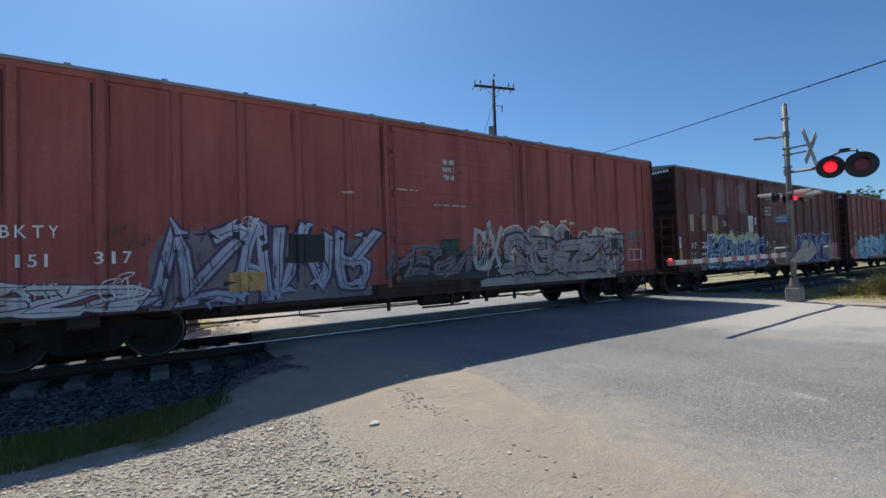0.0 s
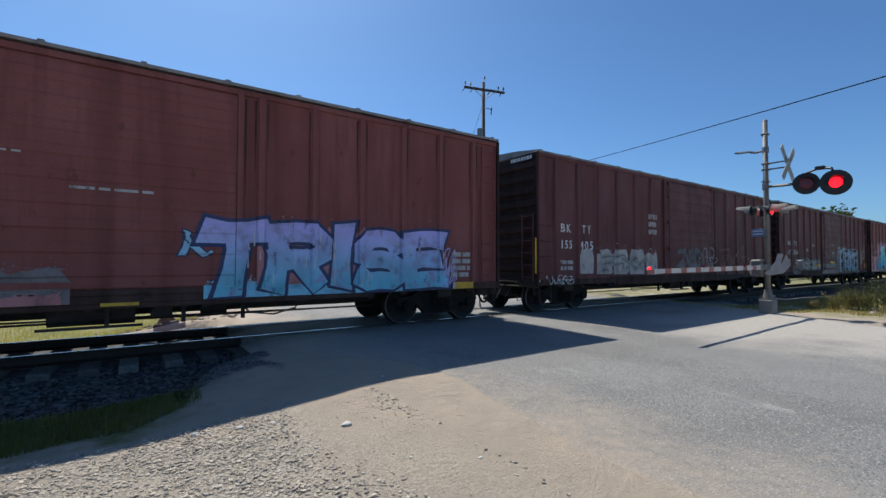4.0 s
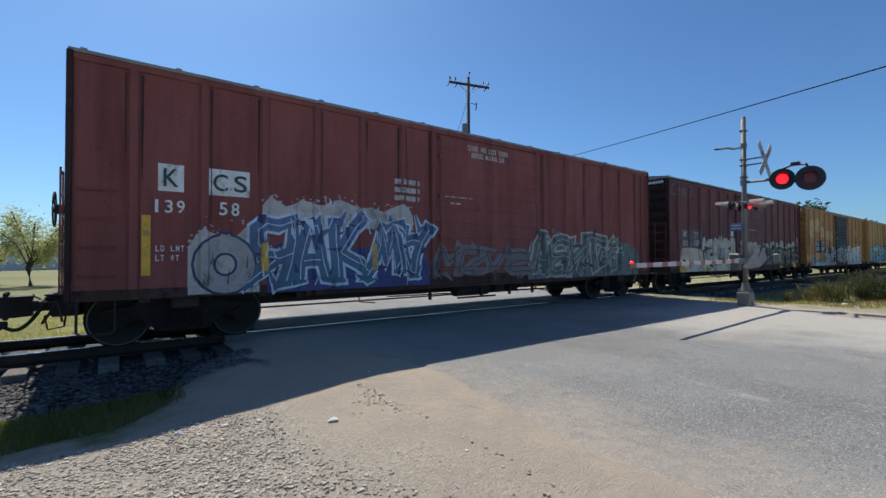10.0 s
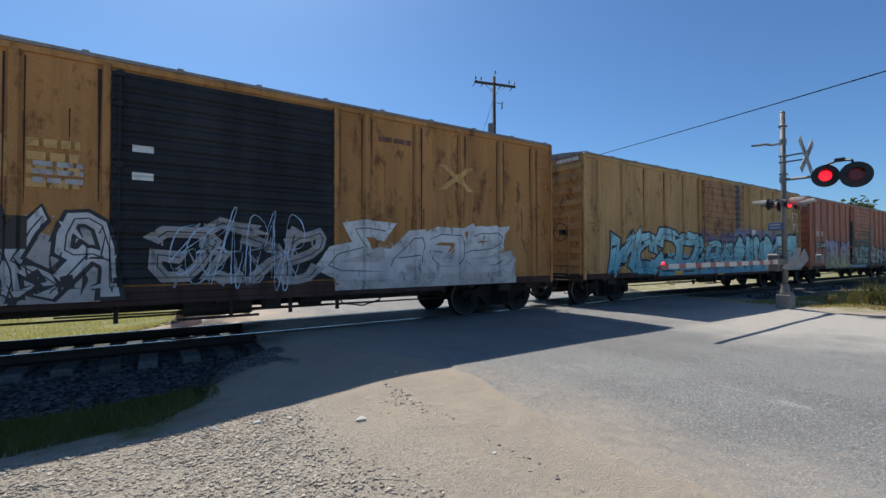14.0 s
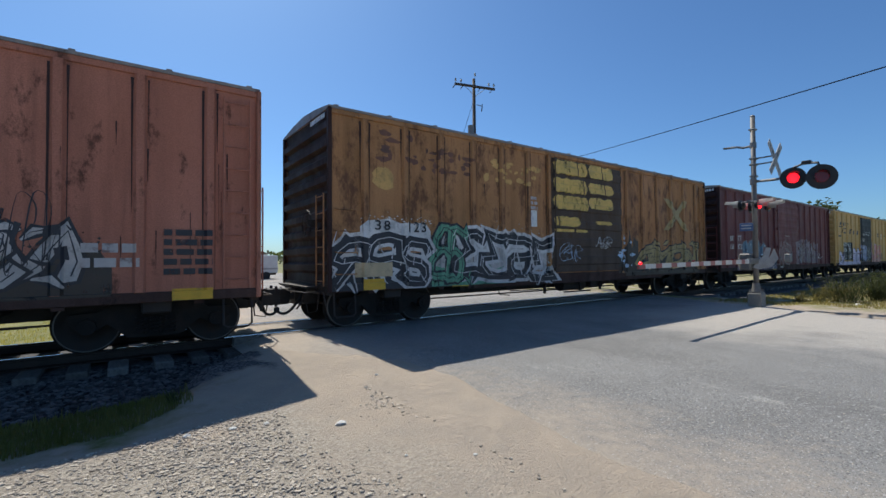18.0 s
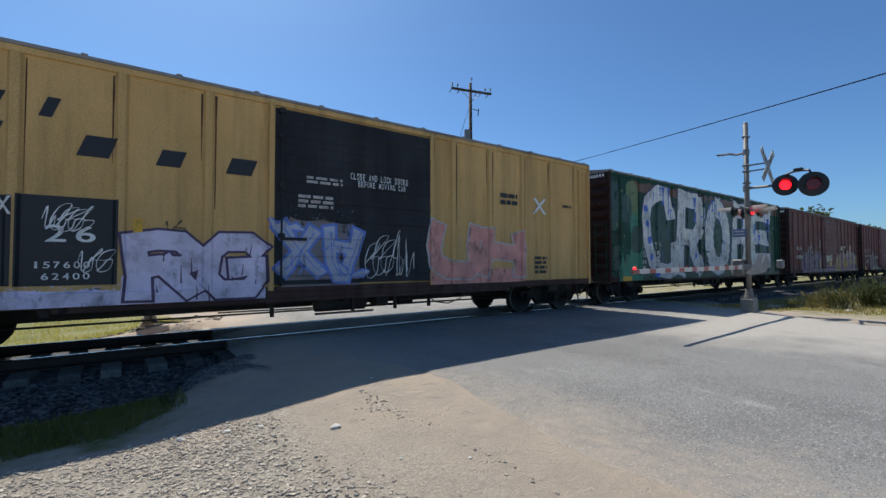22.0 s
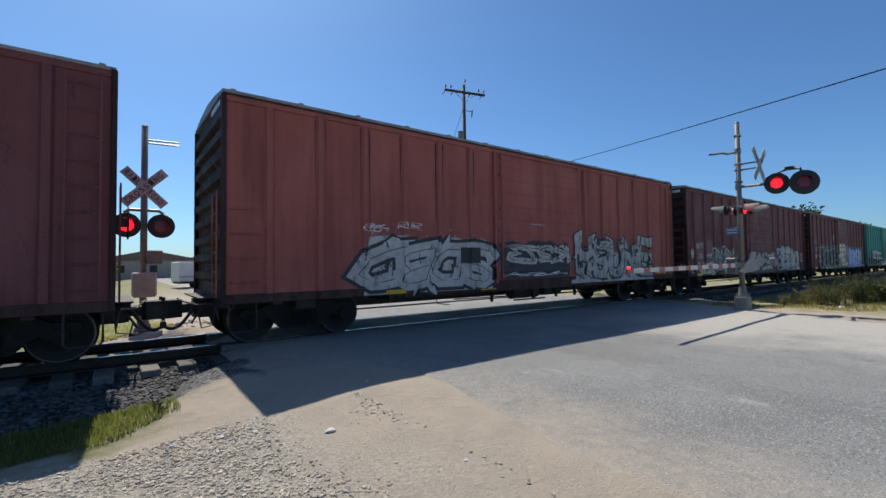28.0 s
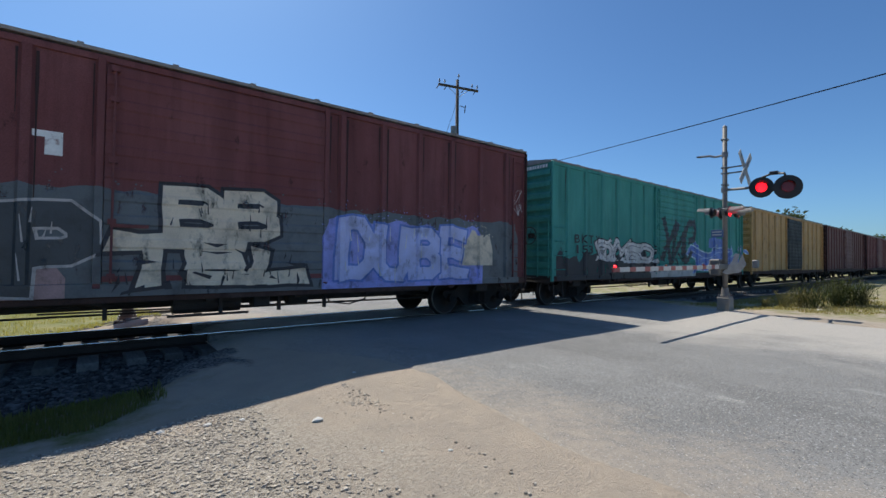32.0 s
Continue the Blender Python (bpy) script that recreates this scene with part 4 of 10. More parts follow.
def build_door(bm, kind):
    """A sliding door with pressed ribs; its frame stands round it."""
    zs, w = door_ribs(kind)
    prof = [(1.22, DOOR_P)]
    for q in zs:
        prof += [(q - w - 0.03, DOOR_P), (q - w, DOOR_P + RIB[kind]), (q + w, DOOR_P + RIB[kind]), (q + w + 0.03, DOOR_P)]
    prof.append((4.40, DOOR_P))
    x0, x1 = DOOR0 - HALF, DOOR1 - HALF
    a = [bm.verts.new((x0, -SIDE - d, z)) for z, d in prof]
    b = [bm.verts.new((x1, -SIDE - d, z)) for z, d in prof]
    for i in range(len(prof) - 1):
        bm.faces.new((a[i], b[i], b[i + 1], a[i + 1]))
    c = [bm.verts.new((x, -SIDE - 0.005, z)) for x, z in ((x0, 1.22), (x1, 1.22), (x1, 4.40), (x0, 4.40))]
    bm.faces.new((a[0], c[0], c[1], b[0]))
    bm.faces.new((a[-1], b[-1], c[2], c[3]))
    bm.faces.new(a + [c[3], c[0]])
    bm.faces.new(b + [c[2], c[1]])
    bmesh.ops.recalc_face_normals(bm, faces=bm.faces)


def build_roof(bm):
    """Shallow gable roof with raised seams and an eave lip."""
    sec = [(-SIDE - 0.045, EAVE - 0.05), (-SIDE - 0.045, EAVE), (-SIDE * 0.5, EAVE + 0.10), (0, EAVE + 0.15), (SIDE * 0.5, EAVE + 0.10), (SIDE + 0.045, EAVE), (SIDE + 0.045, EAVE - 0.05)]
    a = [bm.verts.new((-HALF - 0.02, y, z)) for y, z in sec]
    b = [bm.verts.new((HALF + 0.02, y, z)) for y, z in sec]
    for i in range(len(sec)):
        j = (i + 1) % len(sec)
        bm.faces.new((a[i], a[j], b[j], b[i]))
    bm.faces.new(a)
    bm.faces.new(list(reversed(b)))
    bmesh.ops.recalc_face_normals(bm, faces=bm.faces)
    for k in range(14):
        x = -HALF + 0.15 + k * (CAR_L - 0.3) / 13
        for s in (-1, 1):
            box(bm, x - 0.04, x + 0.04, -0.72, 0.72, -0.015, 0.018, m=Matrix.Translation((0, s * 0.745, EAVE + 0.088)) @ Matrix.Rotation(-s * 0.100, 4, "X"))


def build_end(bm, s):
    """A pressed steel end wall with horizontal ribs; s is -1 for the left end."""
    x = s * HALF
    prof = [(SILL + 0.1, 0)]
    for k in range(9):
        z = 1.45 + k * 0.35
        prof += [(z - 0.12, -0.03), (z - 0.06, 0.05), (z + 0.06, 0.05), (z + 0.12, -0.03)]
    prof.append((EAVE + 0.02, 0))
    yy = SIDE - 0.06
    a = [bm.verts.new((x - s * 0.02 + s * d, -yy, z)) for z, d in prof]
    b = [bm.verts.new((x - s * 0.02 + s * d, yy, z)) for z, d in prof]
    for i in range(len(prof) - 1):
        bm.faces.new((a[i], b[i], b[i + 1], a[i + 1]))
    c = [bm.verts.new((x - s * 0.06, y, z)) for y, z in ((-yy, SILL + 0.1), (yy, SILL + 0.1), (yy, EAVE + 0.02), (-yy, EAVE + 0.02))]
    bm.faces.new(a + [c[3], c[0]])
    bm.faces.new(b + [c[2], c[1]])
    bm.faces.new((a[0], b[0], c[1], c[0]))
    bm.faces.new((a[-1], b[-1], c[2], c[3]))
    for sy in (-1, 1):
        box(bm, x - 0.04, x + 0.04, sy * SIDE - 0.06, sy * SIDE + 0.03, SILL, EAVE - 0.03, 0.015)
    # gable piece under the roof
    v = [bm.verts.new((x - s * 0.03, y, z)) for y, z in ((-yy, EAVE - 0.02), (yy, EAVE - 0.02), (0, EAVE + 0.14))]
    bm.faces.new(v)
    bmesh.ops.recalc_face_normals(bm, faces=bm.faces)


def build_sill(bm, s):
    y0, y1 = sorted((s * (SIDE - 0.08), s * (SIDE + 0.04)))
    box(bm, -HALF, HALF, y0, y1, SILL, SILL + 0.16, 0.01)
    box(bm, -HALF + 3.4, HALF - 3.4, s * SIDE - 0.03, s * SIDE + 0.03, SILL - 0.07, SILL, 0)
    for k in range(9):
        x = -HALF + 0.9 + k * (CAR_L - 1.8) / 8
        box(bm, x - 0.07, x + 0.07, s * SIDE - 0.02, s * SIDE + 0.045, SILL - 0.05, SILL + 0.14)


def build_chord(bm, s):
    y0, y1 = sorted((s * (SIDE - 0.04), s * (SIDE + 0.035)))
    box(bm, -HALF, HALF, y0, y1, EAVE - 0.15, EAVE - 0.05, 0.01)


def build_under(bm):
    """Centre sill, cross bearers and floor."""
    box(bm, -HALF - 0.25, HALF + 0.25, -0.17, 0.17, 0.68, 1.02)
    box(bm, -HALF, HALF, -SIDE + 0.09, SIDE - 0.09, 1.02, 1.09)
    for k in range(7):
        x = -4.5 + k * 1.5
        box(bm, x - 0.06, x + 0.06, -SIDE + 0.09, SIDE - 0.09, 0.86, 1.02)
    for s in (-1, 1):
        box(bm, s * 6.35 - 0.2, s * 6.35 + 0.2, -1.3, 1.3, 0.80, 1.02, 0.02)
        box(bm, s * (HALF - 0.06) - 0.07, s * (HALF - 0.06) + 0.07, -SIDE + 0.06, SIDE - 0.06, SILL - 0.06, SILL + 0.16)


def build_brake_gear(bm):
    """Air tank, cylinder, slack rods and pipes hung below the floor."""
    rod(bm, (-0.5, -0.95, 0.80), (0.55, -0.95, 0.80), 0.17, 12)
    rod(bm, (1.5, -0.7, 0.82), (1.9, -0.7, 0.82), 0.15, 12)
    box(bm, 0.75, 1.05, -1.15, -0.85, 0.70, 0.98, 0.02)
    rod(bm, (-5.4, -0.35, 0.62), (5.4, -0.35, 0.62), 0.018, 6)
    rod(bm, (-2.2, -0.6, 0.70), (4.8, -0.8, 0.66), 0.015, 6)
    for x in (-1.4, 0.2, 1.2, 2.1):
        box(bm, x - 0.03, x + 0.03, -1.2, -1.14, 0.62, 1.0)
    box(bm, -0.6, 0.65, -1.22, -1.18, 0.60, 0.64)
    path_rod(bm, [(2.0, -1.2, 0.95), (2.2, -1.25, 0.72), (2.6, -1.25, 0.66), (3.0, -1.2, 0.75), (3.1, -1.2, 0.98)], 0.016)
    path_rod(bm, [(-3.3, -1.25, 0.98), (-3.25, -1.3, 0.70), (-2.9, -1.3, 0.66)], 0.014)


def build_ladder(bm):
    """Side ladder at x = 0: two stiles and seven rungs."""
    for x in (0, 0.40):
        box(bm, x - 0.012, x + 0.012, -SIDE - 0.10, -SIDE - 0.055, 1.15, 4.35)
    for k in range(9):
        rod(bm, (0, -SIDE - 0.085, 1.3 + k * 0.37), (0.40, -SIDE - 0.085, 1.3 + k * 0.37), 0.011, 6)


def build_grab(bm):
        z = 0
        path_rod(bm, [(0, -SIDE, z), (0, -SIDE - 0.09, z - 0.02), (0.42, -SIDE - 0.09, z - 0.02), (0.42, -SIDE, z)], 0.011, 5)


def build_stirrup(bm):
    path_rod(bm, [(0, -SIDE + 0.02, 1.0), (0.0, -SIDE - 0.01, 0.55), (0.06, -SIDE - 0.01, 0.50), (0.38, -SIDE - 0.01, 0.50), (0.44, -SIDE - 0.01, 0.55), (0.44, -SIDE + 0.02, 1.0)], 0.018, 6)


def build_door_post(bm):
    box(bm, -0.05, 0.05, -SIDE - 0.075, -SIDE + 0.01, 1.12, 4.5, 0.01)


def build_door_track(bm):
    box(bm, DOOR0 - HALF - 3.2, DOOR1 - HALF + 0.1, -SIDE - 0.064, -SIDE - 0.02, 1.10, 1.19, 0.01)


def build_lock_bar(bm):
    """Upright locking bar of the door with its keepers and lever."""
    rod(bm, (0, -SIDE - 0.125, 1.2), (0, -SIDE - 0.125, 4.4), 0.018, 6)
    for z in (1.3, 2.1, 3.0, 3.9, 4.35):
        box(bm, -0.05, 0.05, -SIDE - 0.15, -SIDE - 0.06, z - 0.04, z + 0.04)
    box(bm, -0.02, 0.45, -SIDE - 0.14, -SIDE - 0.10, 2.02, 2.07)


def build_coupler(bm, s):
    """Draft gear, coupler shank and a head with its knuckle and guard arm."""
    x = s * HALF
    rod(bm, (x - s * 0.2, 0, 0.64), (x + s * 0.5, 0, 0.64), 0.10, 8)
    box(bm, min(x - s * 0.25, x + s * 0.14), max(x - s * 0.25, x + s * 0.14), -0.28, 0.28, 0.46, 0.84, 0.03)
    out = [(0.36, -0.10), (0.42, -0.20), (0.60, -0.22), (0.76, -0.20), (0.78, -0.12), (0.66, -0.09), (0.62, 0.02), (0.66, 0.13), (0.70, 0.20), (0.60, 0.24), (0.42, 0.14), (0.36, 0.10)]
    lo = [bm.verts.new((x + s * px, s * py, 0.48)) for px, py in out]
    hi = [bm.verts.new((x + s * px, s * py, 0.80)) for px, py in out]
    n = len(out)
    for i in range(n):
        bm.faces.new((lo[i], lo[(i + 1) % n], hi[(i + 1) % n], hi[i]))
    bm.faces.new(lo)
    bm.faces.new(hi)
    rod(bm, (x + s * 0.68, -s * 0.15, 0.44), (x + s * 0.68, -s * 0.15, 0.86), 0.03, 8)
    bmesh.ops.recalc_face_normals(bm, faces=bm.faces)


def build_lever(bm, s):
    """Uncoupling lever along the end, crossover step and safety chain."""
    x = s * HALF
    box(bm, min(x, x + s * 0.28), max(x, x + s * 0.28), -0.95, 0.95, 1.06, 1.085)
    for y in (-0.9, -0.3, 0.3, 0.9):
        rod(bm, (x, y, 0.94), (x + s * 0.26, y, 1.06), 0.014, 5)
    path_rod(bm, [(x + s * 0.05, -1.40, 0.72), (x + s * 0.10, -1.38, 1.0), (x + s * 0.32, -1.1, 0.98), (x + s * 0.36, -0.35, 0.97), (x + s * 0.46, -0.1, 1.0), (x + s * 0.5, 0.0, 1.04)], 0.016, 6)
    path_rod(bm, [(x + s * 0.12, -0.62, 0.98), (x + s * 0.30, -0.60, 0.70), (x + s * 0.34, -0.55, 0.62)], 0.02, 6)
    path_rod(bm, [(x + s * 0.02, -0.95, 0.98), (x + s * 0.06, -0.95, 0.60), (x + s * 0.24, -0.95, 0.57), (x + s * 0.28, -0.95, 0.78)], 0.014, 5)


def build_hose(bm, s):
    x = s * HALF
    pts = []
    for k in range(13):
        u = k / 12
        pts.append((x + s * (0.16 + 0.53 * u), -0.36 + 0.14 * u, 0.80 - 0.50 * math.sin(u * 2.1) / 0.99 + 0.06 * u))
    path_rod(bm, pts, 0.028, 8)
    rod(bm, (x + s * 0.10, -0.36, 0.86), (x + s * 0.17, -0.36, 0.78), 0.045, 8)
    box(bm, min(x + s * 0.62, x + s * 0.71), max(x + s * 0.62, x + s * 0.71), -0.27, -0.19, 0.38, 0.48, 0.02)


def build_brake_wheel(bm, s):
    """Open hand-brake wheel with four spokes on its gear box."""
    x = s * (HALF + 0.20)
    path_rod(bm, [(x, -0.75 + 0.26 * math.cos(math.tau * k / 20), 2.35 + 0.26 * math.sin(math.tau * k / 20)) for k in range(21)], 0.013, 5)
    for k in range(2):
        a = math.pi * k / 2 + 0.4
        rod(bm, (x, -0.75 - 0.25 * math.cos(a), 2.35 - 0.25 * math.sin(a)), (x, -0.75 + 0.25 * math.cos(a), 2.35 + 0.25 * math.sin(a)), 0.009, 5)
    box(bm, min(x, x - s * 0.19), max(x, x - s * 0.19), -0.80, -0.70, 2.28, 2.42)


def build_end_mark(bm):
    """Small reporting mark at the top of the left end: bars of its size."""
    rnd = random.Random(8)
    y = 1.28
    while y > 0.55:
        w = rnd.uniform(0.05, 0.10)
        box(bm, -HALF - 0.032, -HALF - 0.028, -y, -y + w, 4.40, 4.50)
        y -= w + 0.03


def build_end_ladder(bm, s):
    x = s * (HALF + 0.09)
    for y in (-1.38, -0.98):
        box(bm, x - 0.012, x + 0.012, y - 0.012, y + 0.012, 1.1, 2.9)
    for k in range(6):
        rod(bm, (x, -1.38, 1.2 + k * 0.33), (x, -0.98, 1.2 + k * 0.33), 0.011, 6)


def build_side_frame(bm, s):
    """Cast truck side frame, outline in x and z."""
    out = [(-1.12, 0.50), (-1.10, 0.60), (-0.75, 0.62), (-0.45, 0.80), (0.45, 0.80), (0.75, 0.62), (1.10, 0.60), (1.12, 0.50), (0.98, 0.36), (0.74, 0.36), (0.62, 0.44), (0.36, 0.20), (-0.36, 0.20), (-0.62, 0.44), (-0.74, 0.36), (-0.98, 0.36)]
    plate(bm, out, s * 0.93, s * 1.07)
    for k in (-1, 1):
        rod(bm, (k * 0.865, s * 1.02, 0.42), (k * 0.865, s * 1.17, 0.42), 0.115, 12)
        rod(bm, (k * 0.865, s * 1.17, 0.42), (k * 0.865, s * 1.20, 0.42), 0.05, 6)


def build_spring(bm):
    """One coil spring of the nest in the side frame."""
    path_rod(bm, [(0.07 * math.cos(a * 0.9), 0.07 * math.sin(a * 0.9), a * 0.0082) for a in range(0, 33)], 0.014, 5)


def build_bolster(bm):
    box(bm, -0.2, 0.2, -1.12, 1.12, 0.52, 0.72, 0.03)
    rod(bm, (0, 0, 0.7), (0, 0, 0.82), 0.2, 14)
    for s in (-1, 1):
        box(bm, s * 0.42 - 0.04, s * 0.42 + 0.04, -0.85, 0.85, 0.36, 0.46)


def build_wheelset(bm):
    """Axle and two plate wheels with flanges, about the y axis."""
    rod(bm, (0, -1.1, 0), (0, 1.1, 0), 0.075, 10)


def build_wheel(bm, s):
    prof = [(0.11, 0.10), (0.13, 0.06), (0.30, 0.02), (0.36, 0.055), (0.397, 0.058), (0.413, 0.06), (0.42, 0.03), (0.425, -0.05), (0.455, -0.065), (0.455, -0.085), (0.36, -0.085), (0.30, -0.03), (0.13, -0.02), (0.11, -0.08)]
    lathe(bm, [(r, s * y) for r, y in prof], 32, Matrix.Translation((0, s * 0.79, 0)))


SHARED = {
    "near_sheet": mesh_of(lambda b: build_sheet(b, -1), "side_wall"), "far_sheet": mesh_of(lambda b: build_sheet(b, 1), "side_wall"),
    "post": mesh_of(build_post, "side_post"), "roof": mesh_of(build_roof, "roof"), "end_l": mesh_of(lambda b: build_end(b, -1), "end_wall"), "end_r": mesh_of(lambda b: build_end(b, 1), "end_wall"),
    "sill_n": mesh_of(lambda b: build_sill(b, -1), "side_sill"), "sill_f": mesh_of(lambda b: build_sill(b, 1), "side_sill"), "chord_n": mesh_of(lambda b: build_chord(b, -1), "top_chord"), "chord_f": mesh_of(lambda b: build_chord(b, 1), "top_chord"),
    "under": mesh_of(build_under, "underframe"), "gear": mesh_of(build_brake_gear, "brake_gear"), "ladder": mesh_of(build_ladder, "ladder"), "grab": mesh_of(build_grab, "grab_iron"), "stirrup": mesh_of(build_stirrup, "stirrup_step"),
    "door_post": mesh_of(build_door_post, "door_post"), "track": mesh_of(build_door_track, "door_track"), "lock": mesh_of(build_lock_bar, "lock_bar"),
    "coup_l": mesh_of(lambda b: build_coupler(b, -1), "coupler"), "coup_r": mesh_of(lambda b: build_coupler(b, 1), "coupler"), "lever_l": mesh_of(lambda b: build_lever(b, -1), "cut_lever"), "lever_r": mesh_of(lambda b: build_lever(b, 1), "cut_lever"), "hose_l": mesh_of(lambda b: build_hose(b, -1), "air_hose"), "hose_r": mesh_of(lambda b: build_hose(b, 1), "air_hose"),
    "bw_l": mesh_of(lambda b: build_brake_wheel(b, -1), "brake_wheel"), "bw_r": mesh_of(lambda b: build_brake_wheel(b, 1), "brake_wheel"), "end_mark": mesh_of(build_end_mark, "end_mark"), "el_l": mesh_of(lambda b: build_end_ladder(b, -1), "end_ladder"), "el_r": mesh_of(lambda b: build_end_ladder(b, 1), "end_ladder"),
    "frame_n": mesh_of(lambda b: build_side_frame(b, -1), "side_frame"), "frame_f": mesh_of(lambda b: build_side_frame(b, 1), "side_frame"), "spring": mesh_of(build_spring, "spring"), "bolster": mesh_of(build_bolster, "truck"),
    "axle": mesh_of(build_wheelset, "wheelset"), "wheel_n": mesh_of(lambda b: build_wheel(b, -1), "wheel"), "wheel_f": mesh_of(lambda b: build_wheel(b, 1), "wheel"),
}
for kind in ("plain", "ribbed", "panel"):
    SHARED["door_" + kind] = mesh_of(lambda b: build_door(b, kind), "sliding_door")
for key in ("axle", "wheel_n", "wheel_f"):
    SHARED[key].shade_smooth()
CARS = []
# end walls painted dark: the dimness between the cars is in this colour
shaded_end = car_paint("shaded_end_paint", (0.05, 0.026, 0.023), 0.35, (0.02, 0.016, 0.014), 0.6)
# side sills and door tracks are darker than the sides
dark_sill = car_paint("dark_sill_paint", (0.075, 0.042, 0.034), 0.45, (0.02, 0.016, 0.014), 0.65)
# roof colour lightened to paint in the sunlit line along the eaves
roof_coat = car_paint("roof_coat", (0.30, 0.27, 0.25), 0.4, (0.10, 0.05, 0.03), 0.5)


def streaks(car, spec, mat, seed, share=0.8, long=1.0):
    """Rust and dirt run down in ragged narrow tongues, and painted-in shade beside the posts and the door."""
    rnd = random.Random(seed)
    pts, faces = [], []
    where = [(q + o, 4.40) for q in POSTS[spec["posts"]] for o in (-0.105, 0.105)] + [(DOOR0 - 0.15, 4.4), (DOOR1 + 0.15, 4.4)]
    where += [(rnd.uniform(0.3, 15.3), rnd.uniform(2.2, 4.4)) for _ in range(26 if long > 0.75 else 0)]
    for k, (x, top) in enumerate(where):
        if rnd.random() > share or not 0.2 < x < 15.4 or DOOR0 - 0.1 < x < DOOR1 + 0.1:
            continue
        post = top == 4.40
        top -= 0.0 if post else rnd.uniform(0.0, 0.8)
        w = rnd.uniform(0.008, 0.024) if post else rnd.uniform(0.004, 0.016)
        low = max(1.16, top - (rnd.uniform(0.8, 3.2) if post else rnd.uniform(0.2, 1.1)) * long)
        n = 5
        base = len(pts)
        for j in range(n + 1):
            z = top + (low - top) * j / n
            q = w * (1.0 - 0.75 * j / n) * rnd.uniform(0.6, 1.2)
            pts += [(x - q, z), (x + q, z)]
        faces += [(base + 2 * j, base + 2 * j + 1, base + 2 * j + 3, base + 2 * j + 2) for j in range(n)]
    tagged(coat(car, spec, "grime", pts, faces, mat, 1), kind="stuff")


def boxcar(spec):
    car = new("boxcar")
    tagged(car, spec["label"], "boxcar", "boxcars of the freight train")
    P = spec["paint"]
    S = SHARED
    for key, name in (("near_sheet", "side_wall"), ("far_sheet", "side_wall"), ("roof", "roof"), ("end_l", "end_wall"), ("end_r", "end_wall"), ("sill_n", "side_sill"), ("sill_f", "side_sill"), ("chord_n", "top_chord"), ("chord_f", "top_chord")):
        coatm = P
        if key.startswith("end") and spec.get("shaded_ends", True):
            coatm = shaded_end
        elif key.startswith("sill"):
            coatm = dark_sill
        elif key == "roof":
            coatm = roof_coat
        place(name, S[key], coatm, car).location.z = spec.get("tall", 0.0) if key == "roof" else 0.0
    for x in POSTS[spec["posts"]]:
        place("side_post", S["post"], P, car).location.x = x - HALF
    door = place("sliding_door", S["door_" + spec["door"]], spec.get("door_paint", P), car)
    for x in (DOOR0 - 0.06, DOOR1 + 0.06):
        place("door_post", S["door_post"], P, car).location.x = x - HALF
    place("lock_bar", S["lock"], spec.get("door_paint", P), door).location.x = DOOR0 - HALF + 0.10
    place("door_track", S["track"], dark_sill, car)
    place("underframe", S["under"], steel, car)
    place("brake_gear", S["gear"], steel, car)
    place("ladder", S["ladder"], P, car).location.x = HALF - 0.55
    for k in range(4):
        place("grab_iron", S["grab"], P, car).location = (-HALF + 0.12, 0, 1.35 + k * 0.42)
    for x in (-HALF + 0.1, HALF - 0.54):
        place("stirrup_step", S["stirrup"], steel, car).location.x = x
    reach = {"l": -spec["slack"][0], "r": spec["slack"][1]}
    for e in "lr":
        place("coupler", S["coup_" + e], steel, car).location = (reach[e], 0, RAIL_Z)
        place("air_hose", S["hose_" + e], rubber, car).location = (reach[e], 0, RAIL_Z * 0.8)
        place("cut_lever", S["lever_" + e], steel, car)
    b = spec.get("brake", "l")
    place("brake_wheel", S["bw_" + b], steel, car)
    place("end_ladder", S["el_l"], P, car)
    tagged(place("end_mark", S["end_mark"], white_mark, car), kind="stuff")
    place("end_ladder", S["el_r"], P, car)
    spec["wheelsets"] = []
    for s in (-1, 1):
        truck = place("truck", S["bolster"], truck_steel, car)
        truck.location = (s * 6.35, 0, RAIL_Z)
        place("side_frame", S["frame_n"], truck_steel, truck)
        place("side_frame", S["frame_f"], truck_steel, truck)
        for q in (-0.2, 0.0, 0.2):
            place("spring", S["spring"], truck_steel, truck).location = (q, -1.11, 0.26)
        for k in (-1, 1):
            ws = place("wheelset", S["wheels"], wheel_steel, truck)
            ws.location = (k * 0.865, 0, 0.42)
            if len(ws.data.materials) < 2:
                ws.data.materials.append(rim_steel)
            spec["wheelsets"].append(ws)
    spec["car"] = car
    CARS.append(spec)
    return car


def build_all_wheels(bm):
    build_wheelset(bm)
    for s in (-1, 1):
        b2 = bmesh.new()
        build_wheel(b2, s)
        me = bpy.data.meshes.new("tmp")
        b2.to_mesh(me)
        b2.free()
        bm.from_mesh(me)
        bpy.data.meshes.remove(me)
    for f in bm.faces:
        c = f.calc_center_median()
        if abs(c.y) > 0.825 and 0.40 < math.hypot(c.x, c.z) < 0.421:
            f.material_index = 1


SHARED["wheels"] = mesh_of(build_all_wheels, "wheelset")
SHARED["wheels"].shade_smooth()

# ---- ground, road and track ----
def smooth(a, b, x):
    t = max(0.0, min(1.0, (x - a) / (b - a)))
    return t * t * (3 - 2 * t)


def ramp_z(y):
    """The road lies level with the railheads and falls beyond them."""
    return (0.215 + 0.028 * smooth(7.8, 5.5, y)) * (1 - 0.6 * smooth(11.0, 18.0, y))


